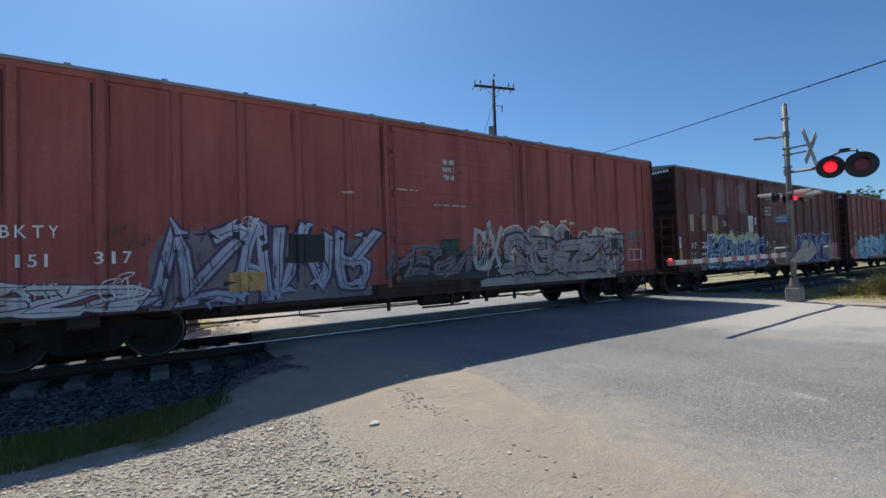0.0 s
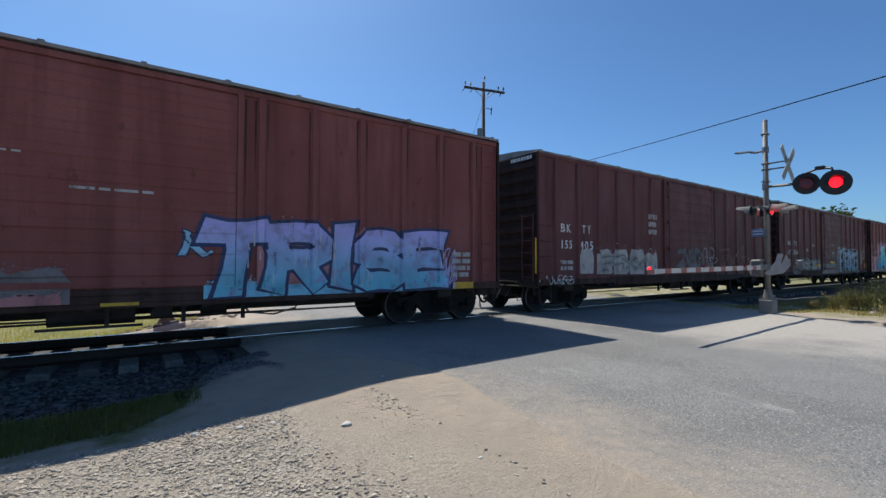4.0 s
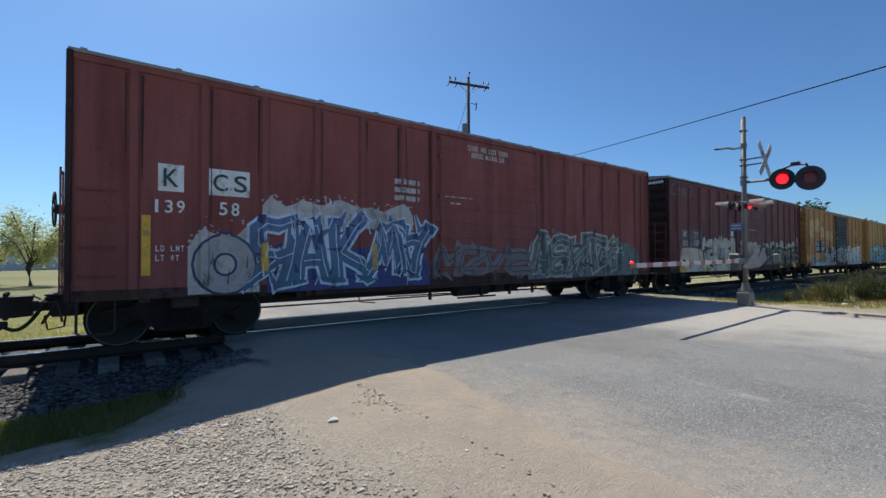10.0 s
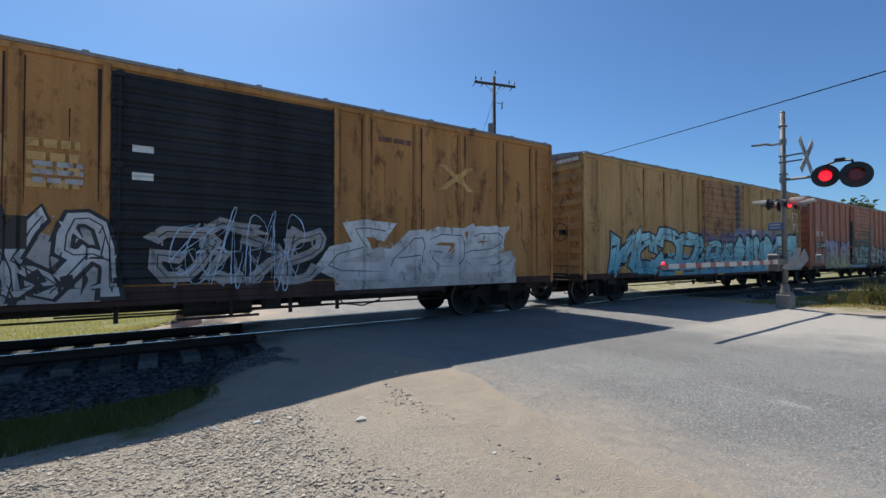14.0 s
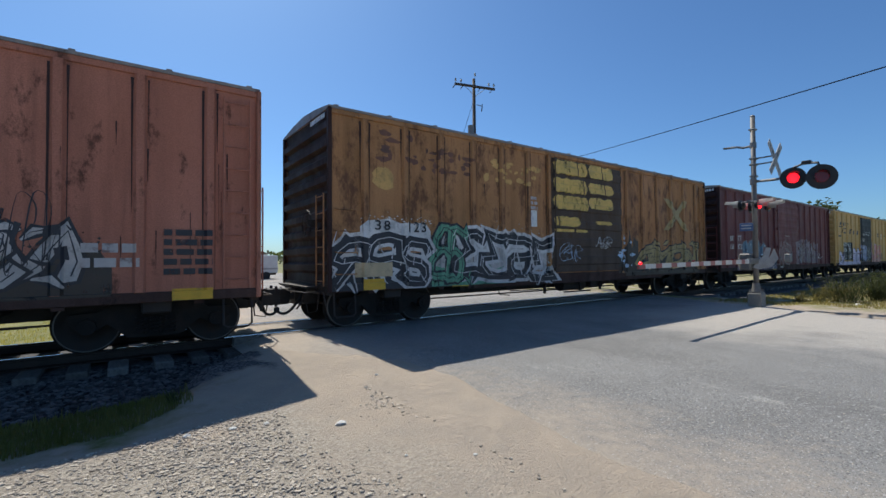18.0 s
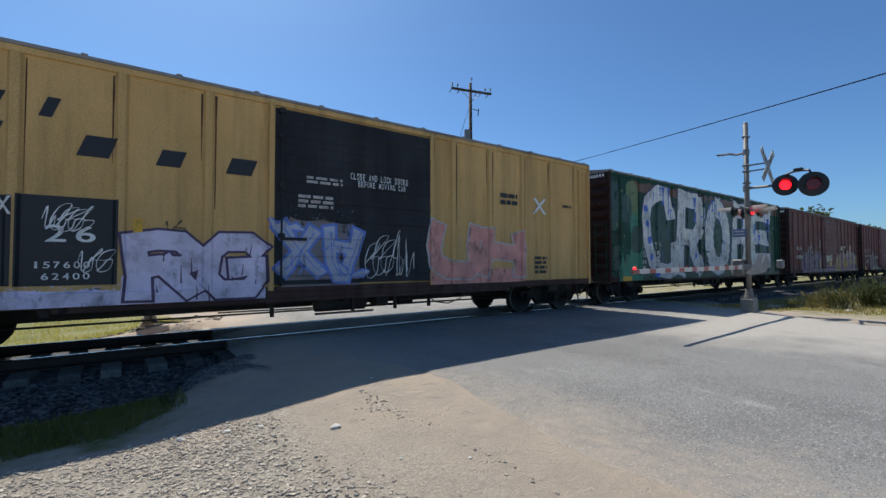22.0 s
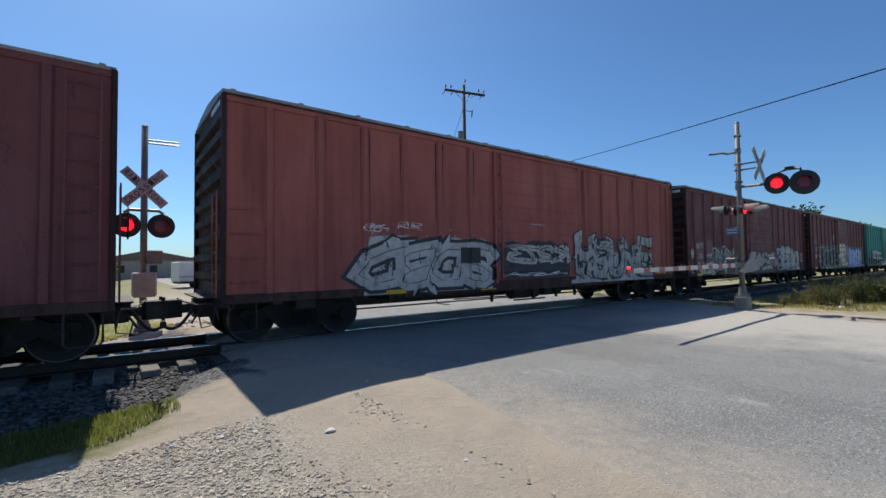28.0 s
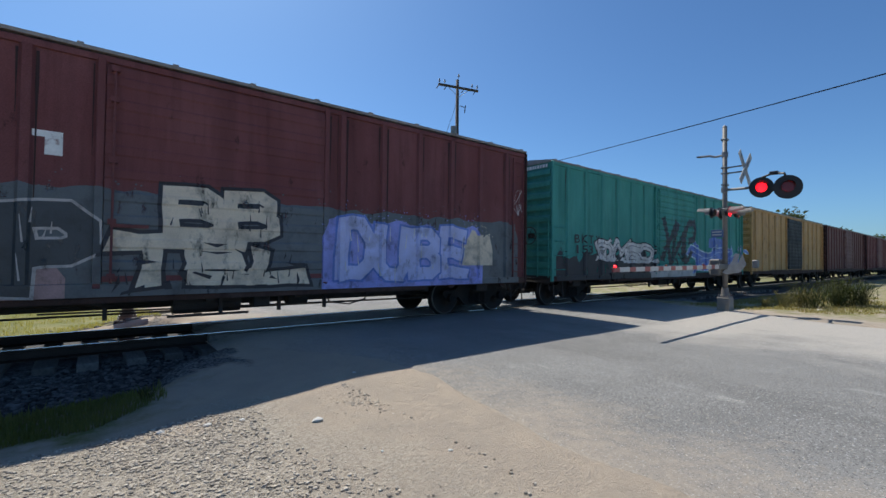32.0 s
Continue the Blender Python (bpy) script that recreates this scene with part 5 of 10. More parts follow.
def road_edge(y, side):
    w = 0.35 * noise.noise((y * 0.35, side * 7.3, 1)) + 0.12 * noise.noise((y * 1.7, side * 3.1, 2))
    if side < 0:
        near = 2.35 + 0.07 * max(-3.0, min(y, 5.0)) + w * 0.7
        return near - (near - 1.6) * smooth(5.0, 7.4, y) * smooth(17, 12, y) + 1.2 * smooth(12, 17, y)
    return 14.9 + w * 0.5 - 1.3 * smooth(5.0, 1.8, y) + 1.3 * smooth(5.5, 8.0, y) - 0.9 * smooth(12.5, 16, y)


def ground_z(x, y):
    """The verges fall away from the road, which meets the rails."""
    beside = smooth(11.0, 13.0, y)
    lip = 2.9 - 1.2 * smooth(5.0, 7.4, y) * smooth(16.5, 12.0, y)
    left = smooth(lip, lip - 3.4, x)
    start = 15.1 + 2.8 * smooth(5.5, 8.0, y)
    right = smooth(start, start + 2.2, x)
    z = -0.022 + ramp_z(y) * (1 - right) - right * (0.22 * smooth(6.0, 9.0, y) - 0.16 * smooth(9.0, 6.0, y))
    z -= left * (0.17 * (1 - beside) + (0.25 + ramp_z(y)) * beside)
    dip = road_edge(y, -1) + 0.5
    if dip < x < 14.2 + 1.8 * smooth(5.5, 8.0, y):
        z -= 0.09 * min(smooth(dip, dip + 0.3, x), smooth(14.2 + 1.8 * smooth(5.5, 8.0, y), 13.9 + 1.8 * smooth(5.5, 8.0, y), x))
    if x < 1.9:
        z -= 0.38 * smooth(5.7, 6.5, y) * smooth(12.0, 11.0, y) * smooth(1.9 - 1.0 * smooth(7.9, 6.6, y), 1.5 - 1.1 * smooth(7.9, 6.6, y), x)
    if x > 16.4:
        z -= 0.25 * smooth(7.6, 8.2, y) * smooth(11.9, 10.9, y) * smooth(16.4, 16.9, x)
    rough = 0.02 * noise.noise((x * 0.9, y * 0.9, 0)) + 0.008 * noise.noise((x * 4, y * 4, 3))
    if y > 60:
        z += smooth(60, 400, y) * 1.2
    return z + rough


def spaced(lo, hi, step, far, grow=1.35):
    mid = list(np.arange(lo, hi + step / 2, step))
    a, b, d = [], [], step
    while (b[-1] if b else hi) < far:
        d *= grow
        b.append((b[-1] if b else hi) + d)
    d = step
    while (a[-1] if a else lo) > -far:
        d *= grow
        a.append((a[-1] if a else lo) - d)
    return list(reversed(a)) + mid + b


def ground_material():
    """Tan dirt, pale gravel, dry and green grass, by where they lie."""
    m = bpy.data.materials.new("verge_ground")
    m.use_nodes = True
    n, l = m.node_tree.nodes, m.node_tree.links
    b = n["Principled BSDF"]
    tc, sep = n.new("ShaderNodeTexCoord"), n.new("ShaderNodeSeparateXYZ")
    l.new(tc.outputs["Object"], sep.inputs[0])

    def nz(scale, detail=5, rough=0.6):
        t = n.new("ShaderNodeTexNoise")
        t.inputs["Scale"].default_value, t.inputs["Detail"].default_value, t.inputs["Roughness"].default_value = scale, detail, rough
        l.new(tc.outputs["Object"], t.inputs["Vector"])
        return t.outputs[0]

    def rng(v, a, bb, c=0.0, d=1.0):
        r = n.new("ShaderNodeMapRange")
        for k, x in enumerate((a, bb, c, d)):
            r.inputs[k + 1].default_value = x
        l.new(v, r.inputs[0])
        return r.outputs[0]

    def op(kind, a, bb):
        o = n.new("ShaderNodeMath")
        o.operation = kind
        for k, v in enumerate((a, bb)):
            if isinstance(v, (int, float)):
                o.inputs[k].default_value = v
            else:
                l.new(v, o.inputs[k])
        return o.outputs[0]

    def mix(f, a, c):
        x = n.new("ShaderNodeMix")
        x.data_type = "RGBA"
        l.new(f, x.inputs[0])
        for sock, v in ((x.inputs[6], a), (x.inputs[7], c)):
            if isinstance(v, tuple):
                sock.default_value = (*v, 1)
            else:
                l.new(v, sock)
        return x.outputs[2]

    wob = rng(nz(1.3), 0.3, 0.7, -0.5, 0.5)
    x, y = op("ADD", sep.outputs[0], wob), op("ADD", sep.outputs[1], wob)
    dirt = mix(rng(nz(2.5), 0.35, 0.7), (0.44, 0.362, 0.28), (0.38, 0.32, 0.255))
    dirt = mix(rng(nz(45, 3), 0.55, 0.75, 0, 0.5), dirt, (0.50, 0.45, 0.37))
    gravel = mix(rng(nz(38, 3, 0.5), 0.4, 0.62), (0.31, 0.27, 0.215), (0.48, 0.425, 0.35))
    grass = mix(rng(nz(1.1), 0.4, 0.65), (0.21, 0.21, 0.075), (0.31, 0.275, 0.12))
    grass = mix(rng(nz(30), 0.4, 0.7, 0, 0.5), grass, (0.11, 0.14, 0.04))
    far = mix(rng(nz(0.02), 0.4, 0.6), (0.17, 0.18, 0.07), (0.30, 0.26, 0.14))
    # gravel on the verge beside the camera, dirt next to the road
    g = op("MULTIPLY", rng(x, 2.0, 1.1), rng(y, 4.7, 4.25))
    c = mix(g, dirt, gravel)
    # dry grass beyond the track, and right of the road
    beyond = op("MULTIPLY", rng(y, 12.3, 12.8), rng(x, 1.3, 0.7))
    c = mix(beyond, c, grass)
    right = rng(x, 14.9, 15.6)
    c = mix(op("MULTIPLY", right, rng(nz(2.2), 0.38, 0.55)), c, grass)
    near_left = op("MULTIPLY", op("MULTIPLY", rng(x, 0.8, 0.25), rng(y, 4.75, 5.1)), rng(y, 6.3, 6.0))
    c = mix(op("MULTIPLY", near_left, rng(nz(6), 0.35, 0.6, 0.3, 1.0)), c, (0.15, 0.155, 0.05))
    bed = op("MULTIPLY", op("MULTIPLY", rng(y, 5.8, 6.2), rng(y, 11.9, 11.5)), op("ADD", rng(x, 1.7, 1.5), rng(x, 16.3, 16.5)))
    c = mix(bed, c, mix(rng(nz(26, 3, 0.5), 0.4, 0.6), (0.04, 0.04, 0.042), (0.22, 0.21, 0.20)))
    out = op("MAXIMUM", rng(sep.outputs[1], 24, 40), op("MAXIMUM", rng(sep.outputs[0], 35, 60), rng(sep.outputs[0], -15, -30)))
    c = mix(out, c, far)
    l.new(c, b.inputs["Base Color"])
    b.inputs["Roughness"].default_value = 0.9
    b.inputs["Specular IOR Level"].default_value = 0.2
    bp = n.new("ShaderNodeBump")
    bp.inputs["Strength"].default_value, bp.inputs["Distance"].default_value = 0.8, 0.03
    l.new(op("ADD", op("ADD", nz(55, 5, 0.7), op("MULTIPLY", nz(8, 4), 0.9)), op("MULTIPLY", nz(2.2, 3), 2.0)), bp.inputs["Height"])
    l.new(bp.outputs[0], b.inputs["Normal"])
    return m


def grid_mesh(name, xs, ys, zf):
    nx = len(xs)
    verts = [(x, y, zf(x, y)) for y in ys for x in xs]
    faces = [(j * nx + i, j * nx + i + 1, (j + 1) * nx + i + 1, (j + 1) * nx + i) for j in range(len(ys) - 1) for i in range(nx - 1)]
    me = bpy.data.meshes.new(name)
    me.from_pydata(verts, [], faces)
    me.shade_smooth()
    return me


ground = place("ground", grid_mesh("ground", spaced(-9, 26, 0.2, 2500), spaced(-4, 20, 0.2, 2500), ground_z), ground_material())
tagged(ground, "tan dirt, gravel and dry grass verge beside the crossing", "ground", kind="structure")


def build_road():
    ys = [-60, -40, -25, -15, -10, -7, -5] + list(np.arange(-4, 20.1, 0.25)) + [22, 25, 30, 36, 45, 60, 90, 140]
    verts, faces, nx = [], [], 26
    for y in ys:
        a, b = road_edge(y, -1), road_edge(y, 1)
        for k in range(nx + 1):
            u = k / nx
            x = a + (b - a) * u
            crown = -0.006 + ramp_z(y) + 0.012 * noise.noise((x * 0.5, y * 0.5, 9)) * smooth(0, 2, abs(y - TRACK_Y) - 1.2)
            verts.append((x, y, crown - 0.12 * (k in (0, nx))))
    m = nx + 1
    for j in range(len(ys) - 1):
        for k in range(nx):
            faces.append((j * m + k, j * m + k + 1, (j + 1) * m + k + 1, (j + 1) * m + k))
    me = bpy.data.meshes.new("road")
    me.from_pydata(verts, [], faces)
    me.shade_smooth()
    return me


road = tagged(place("road", build_road(), asphalt), "worn grey asphalt road crossing the railway", "road", kind="structure")

# rails, ties and ballast
RAIL_PROF = [(-0.075, -0.17), (0.075, -0.17), (0.075, -0.155), (0.012, -0.135), (0.010, -0.04), (0.036, -0.03), (0.036, -0.004), (0.026, 0.004), (-0.026, 0.004), (-0.036, -0.004), (-0.036, -0.03), (-0.010, -0.04), (-0.012, -0.135), (-0.075, -0.155)]


def rail(y):
    bm = bmesh.new()
    a = [bm.verts.new((-300, y + p, z + RAIL_Z)) for p, z in RAIL_PROF]
    b = [bm.verts.new((500, y + p, z + RAIL_Z)) for p, z in RAIL_PROF]
    n = len(RAIL_PROF)
    for i in range(n):
        f = bm.faces.new((a[i], a[(i + 1) % n], b[(i + 1) % n], b[i]))
        if i in (6, 7, 8):
            f.material_index = 1
    bmesh.ops.recalc_face_normals(bm, faces=bm.faces)
    ob = part("rail", bm, rail_steel)
    ob.data.materials.append(rail_top)
    return tagged(ob, "steel rail with a bright worn running surface", "rail", "rails of the track", "structure")


for s in (-1, 1):
    rail(TRACK_Y + s * 0.7525)


def build_ballast(bm, x0, x1, step):
    """The trapezoid bed of broken stone, rough on top."""
    sec = [(-3.8, -0.22), (-3.4, -0.15), (-2.6, -0.12), (-1.75, -0.085), (-1.3, -0.05), (-0.9, -0.03), (0.0, -0.03), (0.9, -0.03), (1.75, -0.02), (2.4, -0.18), (2.9, -0.32)]
    rows = []
    n = int((x1 - x0) / step)
    for k in range(n + 1):
        x = x0 + (x1 - x0) * k / n
        rows.append([bm.verts.new((min(x, 1.75 - 1.15 * smooth(-1.6, -3.0, p) + 0.2 * noise.noise((p * 2, 0, 1))) if x1 < 5 else x, TRACK_Y + p, z + 0.03 * noise.noise((x * 5, p * 5, 4)))) for p, z in sec])
    for a, b in zip(rows, rows[1:]):
        for i in range(len(sec) - 1):
            bm.faces.new((a[i], b[i], b[i + 1], a[i + 1]))
    bm.faces.new(rows[0])
    bm.faces.new(list(reversed(rows[-1])))
    bmesh.ops.recalc_face_normals(bm, faces=bm.faces)


ballast_mat = material("ballast_stone", (0.045, 0.042, 0.040), 0.9, 0, 0.5, 9, 40, bump=1.0, bump_scale=35, tint=(0.09, 0.085, 0.08), tint_amount=0.4, tint_scale=16)
for x0, x1 in ((-60, 1.75), (16.7, 120)):
    bm = bmesh.new()
    build_ballast(bm, x0, x1, 0.25)
    tagged(part("ballast_bed", bm, ballast_mat), "dark grey broken-stone ballast bed under the track", "ballast", kind="structure")

# ties
bm = bmesh.new()
box(bm, -0.125, 0.125, -1.42, 1.3, -0.18, 0.0, 0.012)
tie_mesh = bpy.data.meshes.new("tie")
bm.to_mesh(tie_mesh)
bm.free()
rnd = random.Random(5)
for k in list(range(-22, 4)) + list(range(32, 62)):
    t = tagged(place("tie", tie_mesh, tie_wood), "weathered dark wooden railway tie in the ballast", "railway tie", "ties of the track")
    t.location = (k * 0.52 + rnd.uniform(-0.02, 0.02), TRACK_Y + rnd.uniform(-0.05, 0.05), RAIL_Z - 0.168)
    t.rotation_euler = (0, 0, rnd.uniform(-0.015, 0.015))
# timber planks along the rails inside the crossing
for y in (-0.885, -0.60, 0.60, 0.885):
    for k in range(6):
        bm = bmesh.new()
        box(bm, 1.62 + k * 2.45, 1.60 + (k + 1) * 2.45, TRACK_Y + y - 0.085, TRACK_Y + y + 0.085, 0.0, RAIL_Z - 0.003, 0.008)
        tagged(part("crossing_plank", bm, tie_wood), "dark timber plank beside the rail in the crossing", "crossing plank", "crossing planks", "structure")


# ---- crossing signals ----
BLINKS = []
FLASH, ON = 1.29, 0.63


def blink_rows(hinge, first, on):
    """An added shutter swings open at first + n * FLASH and shut again ON seconds later, so the lit lens seems to
    blink.
    """
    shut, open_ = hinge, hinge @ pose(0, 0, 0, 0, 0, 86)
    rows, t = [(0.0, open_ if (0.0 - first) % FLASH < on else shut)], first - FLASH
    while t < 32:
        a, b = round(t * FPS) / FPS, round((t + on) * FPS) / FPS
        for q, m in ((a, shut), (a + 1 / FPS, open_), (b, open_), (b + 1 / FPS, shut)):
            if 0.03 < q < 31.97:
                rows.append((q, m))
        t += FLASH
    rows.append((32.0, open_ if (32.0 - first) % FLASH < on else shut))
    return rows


def flasher(m, parent, first=None, r=0.33, lit=True, on=ON, hood=None):
    """One signal lamp that faces local -y at the pose m: round black background, hood, housing, lens, and an added
    swinging shutter in place of switching.
    """
    bm = bmesh.new()
    lathe(bm, [(r, 0.0), (r, 0.012), (0.06, 0.016)], 28, m)
    back = part("background_disc", bm, black_paint, parent)
    bm = bmesh.new()
    lathe(bm, [(0.14, 0.016), (0.14, 0.10), (0.06, 0.15), (0.02, 0.15)], 18, m)
    part("lamp_housing", bm, black_paint, back)
    bm = bmesh.new()
    lathe(bm, [(0.005, -0.05), (0.09, -0.04), (0.145, -0.02), (0.15, -0.006), (0.005, -0.005)], 24, m)
    part("lens", bm, lamp_glow if lit else lamp_dark, back, "red glass lens" + (", lit" if lit else ", dark"))
    bm = bmesh.new()
    n = 14
    rows = []
    for k in range(n + 1):
        a = radians(-25 + 230 * k / n)
        rows.append([bm.verts.new((math.cos(a) * q, y, math.sin(a) * q)) for q, y in ((0.165, 0.0), (0.17, (-0.42 if hood else -0.30) if 0.15 < k / n < 0.85 else -0.16))])
    for a, b in zip(rows, rows[1:]):
        bm.faces.new((a[0], b[0], b[1], a[1]))
    bmesh.ops.solidify(bm, geom=bm.faces[:], thickness=0.006)
    bmesh.ops.transform(bm, matrix=m, verts=bm.verts)
    part("hood", bm, hood or black_paint, back)
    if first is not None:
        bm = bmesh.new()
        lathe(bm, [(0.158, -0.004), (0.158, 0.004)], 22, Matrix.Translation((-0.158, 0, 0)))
        sh = part("shutter", bm, lamp_dark, parent, "added dark red shutter that covers the lit lens to make it blink")
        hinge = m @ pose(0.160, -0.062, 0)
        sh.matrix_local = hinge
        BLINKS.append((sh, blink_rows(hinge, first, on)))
    return back


def crossbuck(m, parent, half=0.61):
    """Two crossed white boards with lettering, facing local -y."""
    for s in (-1, 1):
        bm = bmesh.new()
        box(bm, -half, half, -0.012, 0.012, -0.115, 0.115, 0.004, m @ Matrix.Translation((0, 0.014 * s, 0)) @ Matrix.Rotation(s * radians(45), 4, "Y"))
        board = part("crossbuck_board", bm, board_white, parent, "white reflective crossbuck board")
        for word, x0 in ((("RAIL", -0.55), ("ROAD", 0.12)) if s > 0 else (("CROSSING", -0.55),)):
            bm = bmesh.new()
            step = 0.11 if len(word) == 4 else 0.138
            for k, ch in enumerate(word):
                co, faces = GLYPHS[ch, "plain"]
                lo, hi = co.min(0), co.max(0)
                vs = [bm.verts.new((x0 + k * step + (p[0] - lo[0]) / (hi[0] - lo[0]) * step * 0.72, -0.016, -0.065 + (p[1] - lo[1]) / (hi[1] - lo[1]) * 0.13)) for p in co]
                for f in faces:
                    bm.faces.new([vs[i] for i in f])
            bmesh.ops.transform(bm, matrix=m @ Matrix.Translation((0, 0.014 * s, 0)) @ Matrix.Rotation(s * radians(45), 4, "Y"), verts=bm.verts)
            part("lettering", bm, black_mark, board, "black letters " + word)


def signal_mast(name, x, y, h, label):
    mast = tagged(new(name), label, "crossing signal", "crossing signals")
    mast.location = (x, y, 0)
    bm = bmesh.new()
    top, half = (0.34, 0.20) if h > 6 else (0.10, 0.20)
    box(bm, -half, half, -half, half, -0.3, top, 0.02)
    part("foundation", bm, concrete, mast, "concrete foundation block")
    bm = bmesh.new()
    box(bm, -0.18, 0.18, -0.18, 0.18, top, top + 0.04)
    rod(bm, (0, 0, top + 0.04), (0, 0, top + 0.34), 0.15, 14, 0.10)
    for a in (-1, 1):
        for b in (-1, 1):
            rod(bm, (a * 0.14, b * 0.14, top + 0.04), (a * 0.14, b * 0.14, top + 0.12), 0.025, 6)
    part("mast_base", bm, aluminium, mast, "cast mast base with bolts")
    bm = bmesh.new()
    rod(bm, (0, 0, top + 0.3), (0, 0, h), 0.082, 16, 0.072)
    part("pole", bm, aluminium, mast, "weathered aluminium mast", True)
    bm = bmesh.new()
    rod(bm, (0, 0, h), (0, 0, h + 0.05), 0.08, 12, 0.03)
    part("cap", bm, galvanised, mast)
    return mast


near_mast = signal_mast("crossing_signal", 17.38, 5.86, 6.36, "tall aluminium crossing signal mast with red flashers and lowered gate")
near_mast.location, near_mast.scale = (14.08, 4.75, 0.34), (0.81, 0.81, 0.81)
# side arm with the pair of flashers that face along the track
bm = bmesh.new()
path_rod(bm, [(0, -0.05, 4.12), (-0.35, -0.7, 4.06), (-0.62, -1.15, 4.03)], 0.045, 10)
rod(bm, (-0.05, 0, 4.02), (-0.05, 0, 4.22), 0.10, 12)
side_arm = part("side_arm", bm, galvanised, near_mast, "galvanised side arm")
bm = bmesh.new()
path_rod(bm, [(-0.70, -1.25, 4.05), (-0.72, -1.3, 4.30), (-0.86, -1.6, 4.36), (-1.02, -1.95, 4.30), (-1.05, -2.05, 4.0)], 0.035, 8)
box(bm, -0.98, -0.78, -1.78, -1.55, 4.32, 4.42, 0.02)
part("lamp_bracket", bm, black_paint, near_mast, "black lamp bracket with junction box")
FACE = Matrix.Rotation(radians(-90 + 17), 4, "Z")
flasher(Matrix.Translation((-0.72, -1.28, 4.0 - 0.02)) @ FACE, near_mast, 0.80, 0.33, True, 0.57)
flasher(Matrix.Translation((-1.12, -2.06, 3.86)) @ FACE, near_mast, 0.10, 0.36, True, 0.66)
# flashers back to back on the cross arm, for the road
bm = bmesh.new()
rod(bm, (-0.55, 0, 3.42), (0.55, 0, 3.42), 0.04, 10)
for s in (-1, 1):
    rod(bm, (s * 0.42, -0.25, 3.40), (s * 0.42, 0.25, 3.40), 0.03, 8)
rod(bm, (0, 0, 3.32), (0, 0, 3.5), 0.10, 12)
part("cross_arm", bm, galvanised, near_mast)
# white hoods: the sunlight on the hood tops is put into their paint
for s in (-1, 1):
    flasher(Matrix.Translation((s * 0.42, -0.28, 3.30)), near_mast, None, 0.20, s < 0, hood=board_white)
    flasher(Matrix.Translation((s * 0.42, 0.28, 3.30)) @ Matrix.Rotation(math.pi, 4, "Z"), near_mast, None, 0.20, s > 0, hood=board_white)
crossbuck(Matrix.Translation((0, -0.62, 4.80)), near_mast, 0.72)
# top bracket, clamps and plates
bm = bmesh.new()
path_rod(bm, [(0, 0.0, 5.36), (0, 0.30, 5.34), (0, 0.50, 5.41), (0, 0.86, 5.43)], 0.038, 8)
rod(bm, (0, 0, 5.28), (0, 0, 5.46), 0.10, 12)
part("top_bracket", bm, galvanised, near_mast, "galvanised bracket near the top of the mast")
bm = bmesh.new()
lathe(bm, [(0.02, 0.0), (0.06, 0.015), (0.075, 0.05), (0.02, 0.06)], 14, Matrix.Translation((0, 0.86, 5.40)) @ Matrix.Rotation(radians(90), 4, "X"))
part("bell", bm, galvanised, near_mast, "small bell at the end of the bracket")
for z, dy in ((4.90, -0.58), (4.70, -0.58), (5.90, -0.09), (4.30, -0.12)):
    bm = bmesh.new()
    box(bm, -0.10, 0.10, -0.10, 0.10, z - 0.03, z + 0.03, 0.01)
    if dy < -0.2:
        box(bm, -0.03, 0.03, dy, -0.09, z - 0.02, z + 0.02)
    part("clamp", bm, galvanised, near_mast)
bm = bmesh.new()
box(bm, -0.10, -0.085, 0.02, 0.42, 2.45, 2.72, 0.005)
part("sign_plate", bm, material("blue_plate", (0.10, 0.16, 0.30), 0.5), near_mast, "small blue notice plate")
bm = bmesh.new()
box(bm, -0.105, -0.102, 0.07, 0.37, 2.62, 2.66)
box(bm, -0.105, -0.102, 0.07, 0.37, 2.52, 2.56)
part("plate_lines", bm, white_paint, near_mast)
# gate mechanism
dull_white = material("dull_white_paint", (0.36, 0.35, 0.34), 0.55, 0, 0.25, 5, 40, tint=(0.22, 0.2, 0.18), tint_amount=0.3)
bm = bmesh.new()
box(bm, -0.22, 0.16, 0.08, 0.44, 1.10, 1.68, 0.05)
box(bm, -0.15, 0.10, 0.06, 0.49, 1.20, 1.52, 0.03)
part("gate_machine", bm, aluminium, near_mast, "weathered grey gate machine housing")
bm = bmesh.new()
plate(bm, [(-0.1, 1.2), (0.08, 1.15), (0.36, 1.55), (0.42, 1.86), (0.28, 1.88), (0.2, 1.6)], -0.12, -0.08)
bmesh.ops.transform(bm, matrix=Matrix.Rotation(radians(-70), 4, "Z"), verts=bm.verts)
part("counterweight_arm", bm, dull_white, near_mast, "dull white counterweight arm")
bm = bmesh.new()
plate(bm, [(-0.1, 1.2), (0.08, 1.15), (0.42, 1.22), (0.62, 1.5), (0.5, 1.86), (0.38, 1.55)], 0.06, 0.10)
bmesh.ops.transform(bm, matrix=Matrix.Rotation(radians(-75), 4, "Z"), verts=bm.verts)
part("counterweight_arm", bm, dull_white, near_mast, "dull white counterweight arm")
bm = bmesh.new()
box(bm, 0.08, 0.26, -0.95, -0.77, 1.38, 1.66, 0.03)
part("counterweight", bm, galvanised, near_mast)
